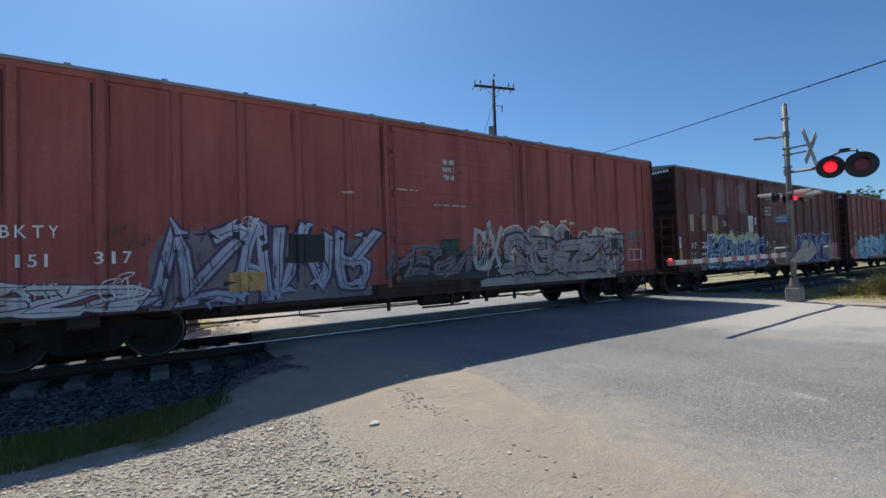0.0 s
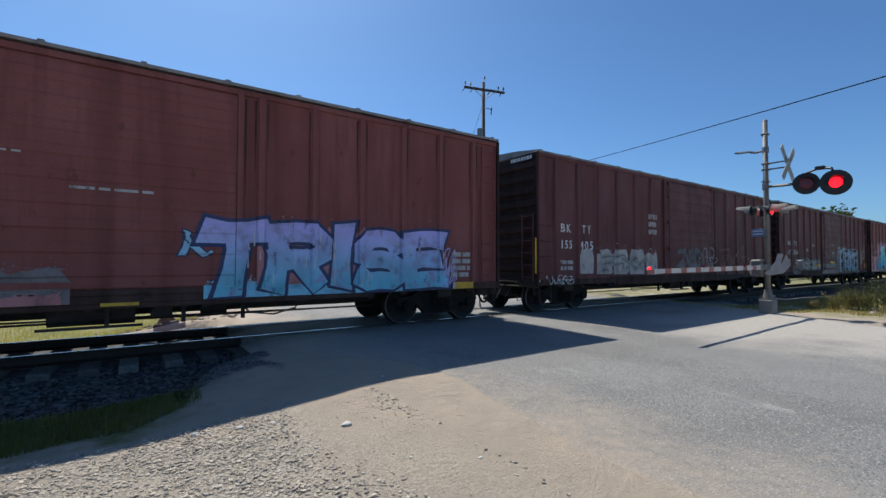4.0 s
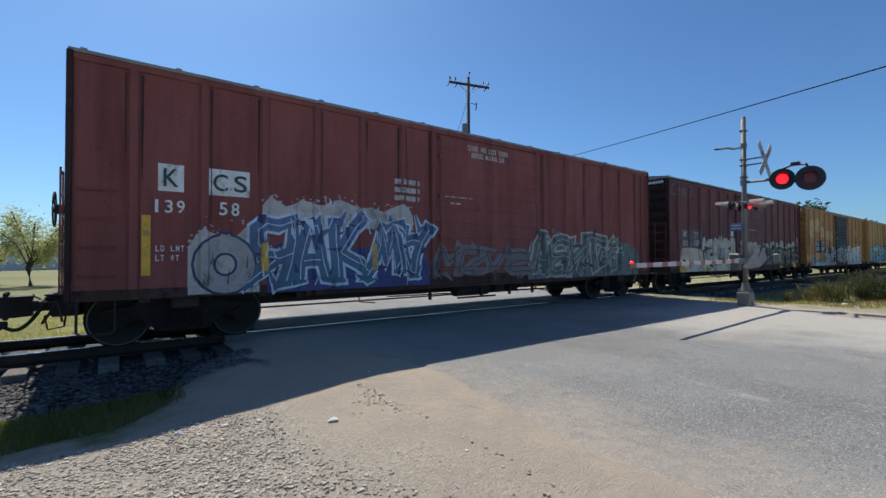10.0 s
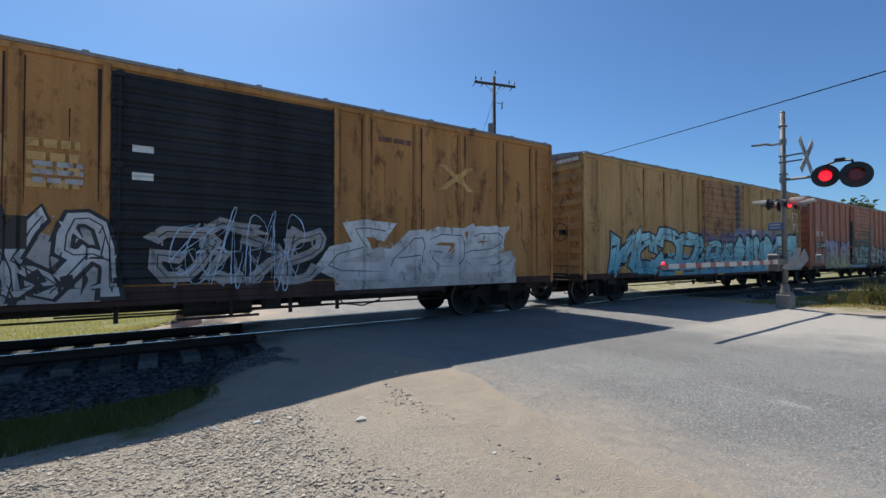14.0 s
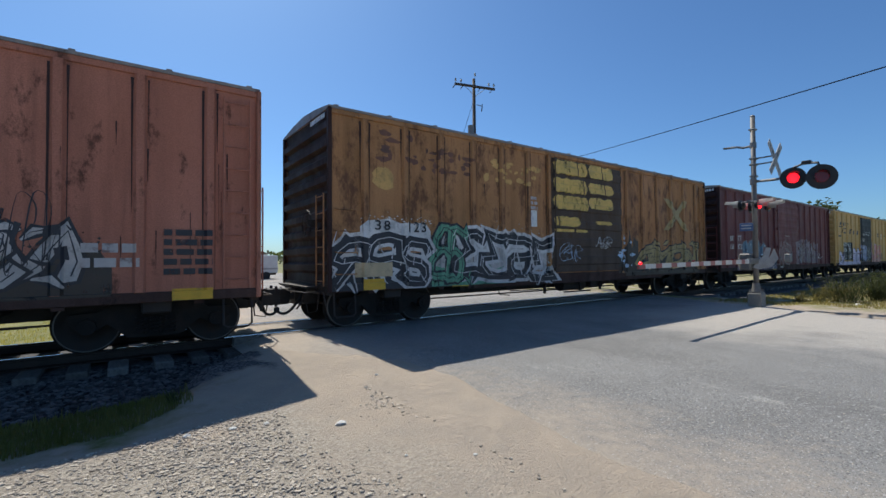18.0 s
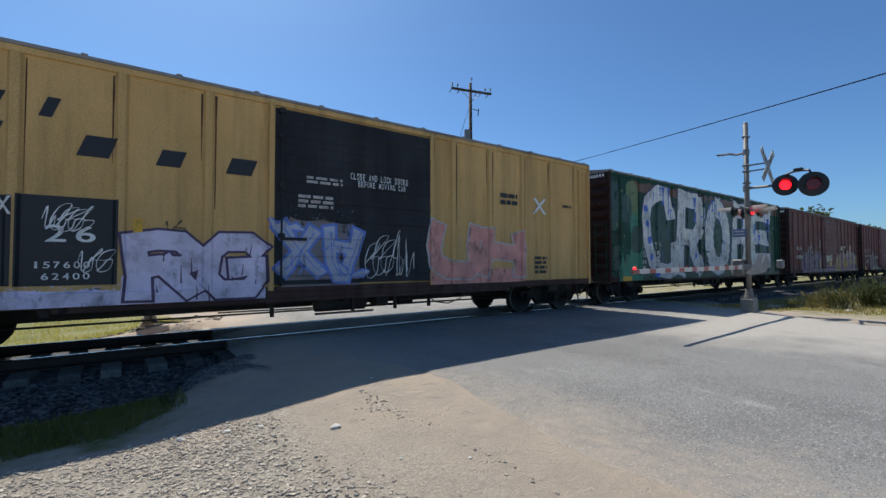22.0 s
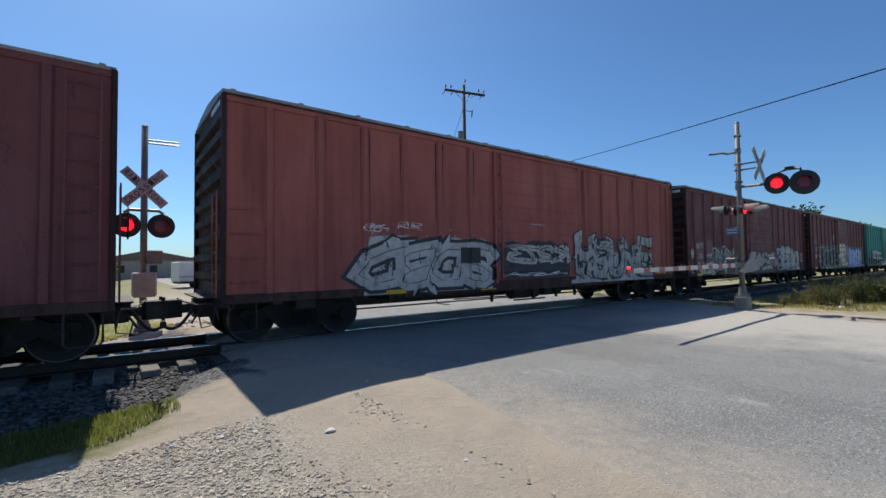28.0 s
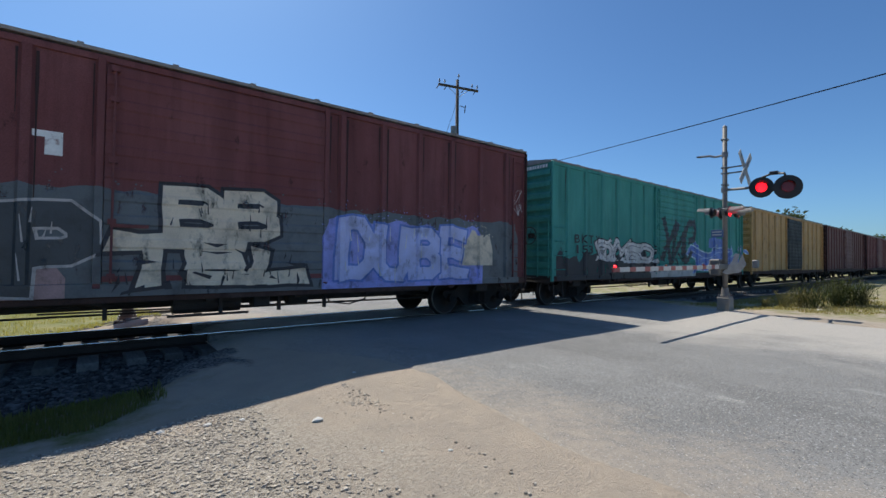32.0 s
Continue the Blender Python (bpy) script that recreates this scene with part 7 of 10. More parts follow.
roof_tin = material("tin_roof", (0.42, 0.41, 0.40), 0.4, 0.5, 0.15)
roof_rust = material("brown_roof", (0.20, 0.13, 0.10), 0.7, 0, 0.2)
wall_tan = material("tan_wall", (0.40, 0.34, 0.27), 0.8, 0, 0.15)
wall_white = material("white_wall", (0.70, 0.69, 0.66), 0.6, 0, 0.1)
shed(4.5, 78, 12, 8, 2.6, wall_tan, roof_rust, "low tan building with brown roof far off")
shed(-9, 95, 16, 8, 2.4, wall_white, roof_tin, "long white shed with a tin roof far off")
shed(16, 90, 12, 7, 2.8, wall_white, roof_rust, "white house with brown roof far off")


def trailer(x, y, turn):
    """A white box trailer parked beyond the crossing."""
    ob = tagged(new("box_trailer"), "white box trailer parked beyond the crossing", "trailer")
    ob.location, ob.rotation_euler = (x, y, 0.0), (0, 0, radians(turn))
    bm = bmesh.new()
    box(bm, -3.2, 3.2, -1.1, 1.1, 0.55, 2.0, 0.06)
    part("body", bm, wall_white, ob)
    bm = bmesh.new()
    box(bm, -3.22, 3.22, -1.13, -1.09, 0.85, 0.98)
    part("stripe", bm, roof_tin, ob)
    bm = bmesh.new()
    box(bm, -3.1, 3.1, -0.9, 0.9, 0.4, 0.55)
    part("chassis", bm, steel, ob)
    for sx in (-1.6, -0.7, 2.2):
        for sy in (-1.0, 1.0):
            bm = bmesh.new()
            lathe(bm, [(0.16, -0.1), (0.36, -0.1), (0.38, 0.0), (0.36, 0.1), (0.16, 0.1)], 16, Matrix.Translation((sx, sy, 0.32)))
            part("wheel", bm, rubber, ob)


trailer(7.0, 38.0, 8)

# ---- the cars, in running order ----
PAINTS = {
    "oxide": car_paint("oxide_red_paint", (0.262, 0.086, 0.072), 0.25),
    # brown and maroon are lightened: haze over the car sides is mixed in
    "brown": car_paint("dark_brown_paint", (0.170, 0.066, 0.059), 0.2),
    "maroon": car_paint("maroon_paint", (0.185, 0.065, 0.064), 0.3, (0.07, 0.03, 0.026)),
    "redbrown": car_paint("red_brown_paint", (0.37, 0.112, 0.088), 0.2),
    "salmon": car_paint("faded_orange_paint", (0.46, 0.185, 0.122), 0.45, (0.10, 0.045, 0.03)),
    "ochre": car_paint("ochre_paint", (0.51, 0.245, 0.083), 0.6, (0.17, 0.075, 0.035)),
    "rusty_ochre": car_paint("rusty_ochre_paint", (0.46, 0.225, 0.095), 0.7, (0.14, 0.065, 0.04)),
    "yellow": car_paint("yellow_paint", (0.66, 0.41, 0.155), 0.2, (0.25, 0.13, 0.06)),
    "tan": car_paint("tan_yellow_paint", (0.56, 0.33, 0.135), 0.5, (0.2, 0.09, 0.04)),
    "green": car_paint("dark_green_paint", (0.020, 0.074, 0.050), 0.6, (0.045, 0.04, 0.028)),
    "teal": car_paint("teal_paint", (0.072, 0.31, 0.26), 0.15, (0.06, 0.16, 0.14)),
    "black": car_paint("black_car_paint", (0.030, 0.030, 0.033), 0.2),
    "sooty_door": car_paint("sooty_door_paint", (0.10, 0.07, 0.052), 0.5, (0.10, 0.055, 0.03)),
    "olive": car_paint("dirty_yellow_paint", (0.23, 0.165, 0.065), 0.55, (0.08, 0.06, 0.03)),
}
SPECS = [
    # n, shift, paint, posts, door, door paint, brake end, label
    (0, -0.05, "redbrown", "close", "plain", None, "l", "red-brown boxcar with white and grey graffiti along its side"),
    (1, -0.02, "brown", "close", "plain", None, "l", "dark brown boxcar with blue graffiti and faded lettering"),
    (2, 0.10, "oxide", "close", "plain", None, "l", "red-brown boxcar with pale blue bubble graffiti"),
    (3, 0.18, "brown", "close", "plain", None, "r", "dark brown boxcar with white patches along its foot"),
    (4, -0.10, "brown", "close", "plain", None, "r", "dark brown boxcar with a blue outlined graffiti panel"),
    (5, -0.28, "oxide", "close", "ribbed", None, "l", "red-brown boxcar with large turquoise and pink graffiti letters"),
    (6, 0.0, "oxide", "close", "plain", None, "l", "brown boxcar with blue and grey graffiti"),
    (7, 0.18, "maroon", "close", "plain", None, "r", "maroon boxcar with cream graffiti along its foot"),
    (8, 0.04, "ochre", "wide", "ribbed", "black", "l", "rusty ochre boxcar with a black sliding door"),
    (9, 0.07, "tan", "wide", "ribbed", "rusty_ochre", "l", "rusty tan boxcar with large turquoise graffiti"),
    (10, 0.05, "salmon", "close", "ribbed", None, "l", "faded orange boxcar with purple and grey graffiti"),
    (11, 0.0, "rusty_ochre", "close", "panel", "sooty_door", "l", "rusty ochre boxcar with a peeling yellow door"),
    (12, 0.03, "maroon", "close", "plain", None, "l", "maroon boxcar with pale blue and white graffiti"),
    (13, 0.0, "yellow", "wide", "plain", "black", "l", "yellow boxcar with black lettering and a black door"),
    (14, -0.2, "green", "wide", "plain", None, "r", "dark green boxcar with huge white graffiti letters"),
    (15, -0.02, "brown", "close", "plain", None, "r", "dark brown boxcar with pink and violet graffiti"),
    (16, 0.05, "maroon", "close", "plain", None, "r", "maroon boxcar with small faded graffiti"),
    (17, 0.19, "redbrown", "close", "plain", None, "r", "bright red-brown boxcar with black and white graffiti"),
    (18, 0.05, "maroon", "close", "plain", None, "l", "maroon boxcar with white outline graffiti"),
    (19, 0.03, "maroon", "close", "plain", None, "l", "maroon boxcar with grey and lilac graffiti"),
    (20, -0.09, "teal", "close", "ribbed", None, "l", "teal green boxcar with white graffiti along its foot"),
    (21, 0.0, "tan", "wide", "ribbed", "black", "l", "tan boxcar with a dark door and dark graffiti"),
    (22, 0.0, "brown", "close", "plain", None, "l", "dark brown boxcar at the rear of the train"),
    (23, 0.0, "maroon", "close", "plain", None, "l", "maroon boxcar at the rear of the train"),
    (24, 0.0, "brown", "close", "plain", None, "l", "dark brown boxcar at the rear of the train"),
]
SHIFT = {q[0]: q[1] for q in SPECS}
for n, shift, paint, posts, door, door_paint, brake, label in SPECS:
    spec = {"n": n, "shift": shift, "paint": PAINTS[paint], "posts": posts, "door": door, "brake": brake, "label": label, "tall": 0.035 if n in (2, 5, 7, 15, 17, 18, 19) else 0.0}
    spec["slack"] = [(shift - SHIFT.get(n - 1, shift)) / 2, (SHIFT.get(n + 1, shift) - shift) / 2]
    spec["shaded_ends"] = n not in (8, 9, 10, 13, 20, 21)
    if door_paint:
        spec["door_paint"] = PAINTS[door_paint]
    boxcar(spec)
BY = {s["n"]: s for s in CARS}
# dark runs; this colour also paints in the shade beside posts and door
grime_and_shade = material("grime_and_shade", (0.045, 0.02, 0.017), 0.7, 0, 0.3, 4, 60)
rust_run = material("rust_run", (0.11, 0.045, 0.022), 0.75, 0, 0.3, 4, 60)
for spec in CARS:
    n = spec["n"]
    if n < 22:
        heavy = n in (8, 9, 10, 11, 14)
        streaks(spec["car"], spec, rust_run if n in (8, 9, 11, 13) else grime_and_shade, 400 + n, 0.95 if heavy else 0.75, 1.0 if heavy else 0.7)
        if heavy:
            streaks(spec["car"], spec, grime_and_shade, 500 + n, 0.7, 0.8)


# ---- paint on the cars ----
silver = spray("silver_spray", (0.55, 0.505, 0.47))
white_spray = spray("white_spray_paint", (0.82, 0.78, 0.74), (0.60, 0.575, 0.56))
ink = spray("black_spray", (0.027, 0.027, 0.036))
ghost = spray("buffed_grey", (0.206, 0.177, 0.184))
grey_spray = spray("grey_spray_paint", (0.41, 0.38, 0.36))
ochre_spray = spray("ochre_spray_paint", (0.618, 0.353, 0.104))
ochre_dim = spray("ochre_dim_spray", (0.442, 0.324, 0.132))
faded_tan = spray("faded_tan_paint", (0.530, 0.353, 0.251))
deep_blue = spray("deep_blue_spray", (0.043, 0.063, 0.220))
blue_fade = spray("blue_fade_spray", (0.120, 0.175, 0.348), (0.054, 0.166, 0.218))
pale_line = spray("pale_line_spray", (0.618, 0.736, 0.840))
navy_line = spray("navy_line_spray", (0.029, 0.044, 0.132))
pink_spray = spray("salmon_pink_spray", (0.559, 0.220, 0.220))
pink_body = spray("pink_spray_paint", (0.559, 0.243, 0.294))
red_dust = spray("red_dust_spray", (0.294, 0.088, 0.081))
pale_blue = spray("pale_blue_spray", (0.442, 0.707, 0.840), (0.256, 0.538, 0.704))
dusk_lilac = spray("dusk_lilac_spray", (0.30, 0.235, 0.36))
grey_maroon = spray("grey_maroon_paint", (0.12, 0.075, 0.085))
lilac = spray("lilac_spray", (0.530, 0.500, 0.809))
lilac_cyan = spray("lilac_cyan_spray", (0.530, 0.471, 0.840), (0.179, 0.563, 0.704), 1.2, 2.2)
cyan_spray = spray("cyan_spray_paint", (0.294, 0.677, 0.840))
ice = spray("ice_blue_spray", (0.530, 0.677, 0.840))
faded_cream = spray("faded_cream_spray", (0.62, 0.55, 0.44), (0.12, 0.085, 0.085), 1.45, 2.25)
turq = spray("turquoise_spray", (0.383, 0.824, 0.840), (0.038, 0.461, 0.640), 1.3, 2.7)
indigo = spray("indigo_spray", (0.132, 0.125, 0.353))
plum = spray("plum_spray", (0.177, 0.104, 0.191))
plum_faint = spray("plum_faint_spray", (0.236, 0.132, 0.177))
plum_line = spray("plum_line_spray", (0.088, 0.051, 0.118))
forest = spray("dark_green_lettering", (0.029, 0.073, 0.051))
grey_green = spray("grey_green_spray", (0.132, 0.177, 0.163))
cream = spray("cream_spray", (0.76, 0.64, 0.48))
dusty_pink = spray("dusty_pink_spray", (0.442, 0.279, 0.265))
teal_patch = spray("teal_patch_spray", (0.073, 0.324, 0.251))
old_yellow = spray("old_yellow_paint", (0.677, 0.397, 0.118))
rust_dim = spray("rust_dim_paint", (0.191, 0.081, 0.044))
aqua = spray("aqua_spray", (0.44, 0.74, 0.77), (0.07, 0.37, 0.48), 1.1, 2.3)
blue_low = spray("blue_low_spray", (0.104, 0.324, 0.500))
mauve_yellow = spray("mauve_yellow_spray", (0.412, 0.339, 0.500), (0.512, 0.435, 0.154), 1.1, 2.2)
soot = spray("soot_black_paint", (0.051, 0.037, 0.029))
teal_grey = spray("teal_grey_spray", (0.236, 0.367, 0.367))
green_spray = spray("green_spray_paint", (0.147, 0.383, 0.236))
tan_stencil = spray("tan_panel_paint", (0.618, 0.471, 0.279))
dust = spray("dust_grey_spray", (0.294, 0.220, 0.214))
dull_grey = spray("dull_grey_spray", (0.383, 0.324, 0.308))
lilac_white = spray("lilac_white_spray", (0.765, 0.677, 0.824))
rose = spray("rose_spray", (0.736, 0.324, 0.265))
bright_green = spray("bright_green_paint", (0.045, 0.24, 0.14))
dull_lime = spray("dull_lime_paint", (0.17, 0.22, 0.075))
cobalt = spray("cobalt_spray", (0.073, 0.177, 0.662))
cobalt_dim = spray("cobalt_dim_spray", (0.147, 0.236, 0.618))
mauve = spray("mauve_spray", (0.256, 0.128, 0.230))
pink_fade = spray("pink_fade_spray", (0.538, 0.358, 0.346), (0.384, 0.205, 0.346), 1.2, 2.0)
peach = spray("peach_spray", (0.662, 0.353, 0.177))
slate = spray("slate_spray", (0.125, 0.140, 0.147))
slate_dark = spray("slate_dark_spray", (0.059, 0.067, 0.073))
lilac_blue = spray("lilac_blue_spray", (0.324, 0.353, 0.765))
lilac_pale = spray("lilac_pale_spray", (0.530, 0.559, 0.840))
grey_mid = spray("mid_grey_spray", (0.46, 0.43, 0.41))
door_yellow = spray("peeling_yellow_paint", (0.742, 0.486, 0.115), wear=0.9)
maroon_clean = spray("fresh_maroon_patch", (0.218, 0.064, 0.067))
chalk = spray("chalky_wear", (0.236, 0.110, 0.096))
dusty_mauve = spray("dusty_mauve_spray", (0.384, 0.301, 0.333), (0.282, 0.192, 0.243), 1.1, 2.2)
redwash = spray("red_wash_spray", (0.30, 0.10, 0.08))
dusk_blue = spray("dusk_blue_spray", (0.13, 0.24, 0.34), (0.13, 0.12, 0.21), 1.3, 2.0)
dim_straw = spray("dim_straw_spray", (0.45, 0.30, 0.13))
mauve_mid = spray("mid_mauve_spray", (0.33, 0.165, 0.225))
sky_letter = spray("sky_letter_spray", (0.42, 0.53, 0.66), (0.10, 0.26, 0.46), 1.0, 2.0)
blue_grey = spray("blue_grey_spray", (0.512, 0.538, 0.640), (0.358, 0.384, 0.486))
straw = spray("straw_spray", (0.666, 0.640, 0.384))
car, spec = BY[0]["car"], BY[0]
stencil(car, spec, "BKTY", 0.61, 1.23, 2.11, 2.30)
stencil(car, spec, "151", 0.75, 1.14, 1.71, 1.90)
stencil(car, spec, "317", 1.60, 2.07, 1.73, 1.93)
stencil(car, spec, "LD LMT", 0.89, 1.21, 1.41, 1.49)
stencil(car, spec, "LT WT", 0.89, 1.16, 1.27, 1.36)
cloud(car, spec, 2.26, 5.90, 1.00, 2.33, ghost, 6, 0, rough=0.25, flat=True)
wild(car, spec, 2.28, 5.84, 1.00, 2.41, 6, blue_grey, plum_line, 54, 0.10, 2, 0.035, pick="YSZVRAN")
wedges(car, spec, 2.3, 5.8, 1.1, 2.2, 26, ink, 54, 0.16)
wild(car, spec, 0.10, 2.17, 1.00, 1.50, 3, white_spray, plum_line, 59, 0.12, 2, 0.035)
panel(car, spec, 1.05, 1.55, 1.22, 1.55, redwash, "painted_panel", 1)
scrawl(car, spec, 1.65, 2.2, 1.2, 1.6, white_mark, 591, 0.02, 6, 8)
scrawl(car, spec, 1.7, 2.3, 2.0, 2.3, rust_dim, 592, 0.03, 6, 8)
panel(car, spec, 3.37, 3.94, 1.22, 1.54, ochre_spray, "painted_panel", 6)
panel(car, spec, 4.34, 5.00, 1.67, 2.19, black_mark, "painted_panel", 6)
cloud(car, spec, 6.34, 9.30, 1.20, 1.95, ink, 80, 0, rough=0.5, flat=True)
wild(car, spec, 6.34, 8.33, 1.27, 2.02, 4, ghost, None, 80, 0.08, 2, 0.035)
panel(car, spec, 7.55, 8.0, 1.75, 2.1, forest, "painted_panel", 6)
piece(car, spec, 9.30, 11.75, 1.00, 2.56, dull_grey, cream, 3400, 4, 0.022, 2, 0.14, hole=ink, inner=cream, strokes=3)
piece(car, spec, 11.95, 13.95, 1.12, 2.46, dull_grey, cream, 3401, 4, 0.022, 2, 0.24, hole=ink, inner=cream, strokes=3)
wild(car, spec, 9.4, 13.8, 1.15, 2.3, 5, dull_grey, ink, 87, 0.17, 4, 0.022, pick="GAMNCOS")
cloud(car, spec, 8.6, 13.6, 1.00, 1.20, grey_spray, 3402, 1, rough=0.2, flat=True)
wedges(car, spec, 9.3, 13.8, 1.2, 2.2, 14, redwash, 3403, 0.28)
slab(car, spec, 12.26, 12.84, 1.55, 2.23, blue_grey, 3404, 4, name="painted_body")
slab(car, spec, 10.64, 10.95, 2.19, 2.41, cream, 3405, 5, name="painted_body")
slab(car, spec, 12.70, 12.83, 2.13, 2.38, cream, 3406, 5, name="painted_body")
slab(car, spec, 13.20, 13.68, 2.33, 2.44, cream, 3407, 5, name="painted_body")
slab(car, spec, 13.20, 13.53, 2.09, 2.23, cream, 3408, 5, name="painted_body")
slab(car, spec, 13.22, 13.35, 1.08, 1.58, cream, 3409, 5, name="painted_body")
slab(car, spec, 10.63, 10.95, 2.51, 2.57, cream, 3410, 6, name="painted_line")
slab(car, spec, 11.38, 11.63, 2.55, 2.61, cream, 3411, 6, name="painted_line")
slab(car, spec, 11.71, 11.93, 2.50, 2.56, cream, 3412, 6, name="painted_line")
slab(car, spec, 11.51, 11.69, 2.06, 2.32, ink, 3413, 6, name="counter")
slab(car, spec, 11.70, 11.79, 2.09, 2.25, ink, 3414, 6, name="counter")
slab(car, spec, 13.49, 13.80, 1.81, 2.14, ink, 3415, 6, name="counter")
slab(car, spec, 11.65, 11.93, 1.24, 1.57, ink, 3416, 5, name="counter")
slab(car, spec, 11.69, 11.88, 1.42, 1.53, dull_grey, 3417, 6, name="painted_body")
slab(car, spec, 11.58, 11.70, 1.85, 1.97, cream, 3418, 6, name="painted_body")
slab(car, spec, 11.73, 11.87, 1.85, 1.97, cream, 3419, 6, name="painted_body")
slab(car, spec, 10.79, 10.83, 1.60, 2.18, ink, 3420, 6, name="painted_line")
slab(car, spec, 10.53, 10.83, 1.57, 1.63, ink, 3421, 6, name="painted_line")
slab(car, spec, 10.80, 10.83, 1.21, 1.48, ink, 3422, 6, name="painted_line")
slab(car, spec, 13.22, 13.80, 1.63, 1.69, ink, 3423, 6, name="painted_line")
slab(car, spec, 12.39, 12.64, 1.70, 1.77, ink, 3424, 6, name="painted_line")
slab(car, spec, 12.59, 12.64, 1.49, 1.71, ink, 3425, 6, name="painted_line")
slab(car, spec, 13.37, 13.76, 1.09, 1.61, redwash, 3426, 5, name="painted_body")
slab(car, spec, 13.56, 13.64, 1.20, 1.56, cream, 3427, 6, name="painted_body")
slab(car, spec, 12.28, 12.87, 1.38, 1.49, ochre_spray, 3428, 6, name="painted_body")
scrawl(car, spec, 14.15, 15.0, 2.02, 2.36, teal_patch, 3440, 0.025, 6, 10)
box_mark(car, spec, 14.26, 14.84, 1.46, 1.80, white_mark)
box_mark(car, spec, 14.53, 14.56, 1.46, 1.80, white_mark)
wild(car, spec, 8.45, 9.2, 1.25, 2.45, 2, silver, None, 88, 0.08, 2, 0.03)
bars(car, spec, 7.64, 7.94, 3.40, 3.85, 3, None, seed=14)
bars(car, spec, 6.45, 6.99, 3.08, 3.16, 1, None, seed=15)
bars(car, spec, 7.39, 8.22, 2.79, 2.88, 1, None, seed=16)
bars(car, spec, 5.36, 5.62, 2.95, 3.06, 1, None, seed=17)
scrawl(car, spec, 3.56, 3.83, 2.25, 2.48, white_mark, 18, 0.018, 5, 4)
scrawl(car, spec, 8.50, 9.00, 1.36, 2.41, white_mark, 19, 0.018, 5, 7)
car, spec = BY[1]["car"], BY[1]
for k in range(3):
    slab(car, spec, 0.84 + 0.80 * k, 1.14 + 0.80 * k, 2.38, 2.96, faded_tan, 150 + k, 1, name="worn_mark")
stencil(car, spec, "17", 0.86, 1.22, 1.75, 1.99)
stencil(car, spec, "22", 1.55, 1.93, 1.76, 2.01)
stencil(car, spec, "LD LMT", 0.81, 1.21, 1.54, 1.64)
stencil(car, spec, "LT WT", 0.81, 1.14, 1.38, 1.49)
bars(car, spec, 1.53, 1.93, 1.37, 1.62, 2, None, seed=26)
panel(car, spec, 0.74, 1.27, 1.26, 1.30, white_mark, "painted_panel", 1)
panel(car, spec, 0.10, 0.51, 1.27, 1.31, white_mark, "painted_panel", 1)
panel(car, spec, 0.15, 0.26, 1.32, 1.75, yellow_strip, "reflector_strip", 6)
panel(car, spec, 0.15, 0.27, 1.79, 2.19, white_mark, "painted_panel", 1)
cloud(car, spec, 1.80, 6.61, 1.00, 2.16, deep_blue, 31, 0, rough=0.25, flat=True)
cloud(car, spec, 2.0, 6.3, 1.9, 2.5, straw, 226, 0, rough=0.7, flat=True)
wild(car, spec, 2.12, 6.56, 1.00, 2.21, 6, blue_fade, pale_line, 227, 0.12, 2, 0.030, pick="ESTRZKN2")
wedges(car, spec, 2.2, 6.5, 1.05, 2.2, 34, navy_line, 228, 0.22)
cloud(car, spec, 1.45, 2.08, 1.00, 1.33, ghost, 33, 0, rough=0.25, flat=True)
cloud(car, spec, 9.3, 11.6, 1.2, 2.45, pink_spray, 340, 0, rough=0.55, flat=True)
cloud(car, spec, 12.6, 14.3, 1.5, 2.5, pink_spray, 341, 0, rough=0.6, flat=True)
cloud(car, spec, 9.75, 14.0, 1.0, 1.75, deep_blue, 342, 1, rough=0.6, flat=True)
letters(car, spec, "HYKE", 9.78, 13.90, 1.00, 2.35, deep_blue, pale_line, None, 0.15, 0.14, 34, layer=3, fat=0.36, rim=0.028, flare=0.4, cut=0.8, glint=pale_line)
cloud(car, spec, 9.71, 13.99, 1.00, 1.47, deep_blue, 35, 0, rough=0.25, flat=True)
cloud(car, spec, 13.68, 15.53, 1.08, 2.01, pink_spray, 36, 0, rough=0.25, flat=True)
panel(car, spec, 5.30, 5.59, 2.40, 3.04, white_mark, "painted_panel", 1)
panel(car, spec, 5.86, 5.98, 2.70, 2.99, white_mark, "painted_panel", 1)
bars(car, spec, 6.49, 7.19, 3.09, 3.46, 3, None, seed=39)
scrawl(car, spec, 3.15, 3.42, 2.59, 2.84, white_mark, 40, 0.018, 5, 4)
scrawl(car, spec, 6.73, 7.60, 1.47, 2.06, white_mark, 41, 0.018, 5, 9)
scrawl(car, spec, 8.06, 9.00, 1.32, 1.95, white_mark, 42, 0.018, 5, 11)
cloud(car, spec, 2.07, 2.96, 1.52, 2.08, grey_spray, 43, 1, rough=0.25, flat=True)
cloud(car, spec, 1.47, 2.05, 2.88, 4.00, chalk, 44, 0, rough=0.25, flat=True)
cloud(car, spec, 2.89, 3.61, 3.02, 4.50, chalk, 45, 0, rough=0.25, flat=True)
cloud(car, spec, 4.34, 5.13, 3.16, 4.50, chalk, 46, 0, rough=0.25, flat=True)
car, spec = BY[2]["car"], BY[2]
stencil(car, spec, "BK", 1.06, 1.32, 2.34, 2.57)
stencil(car, spec, "TY", 1.74, 1.99, 2.35, 2.58)
stencil(car, spec, "154", 1.03, 1.35, 1.98, 2.19)
stencil(car, spec, "843", 1.74, 2.14, 1.97, 2.21)
panel(car, spec, 0.03, 0.51, 1.27, 1.48, yellow_strip, "reflector_strip", 6)
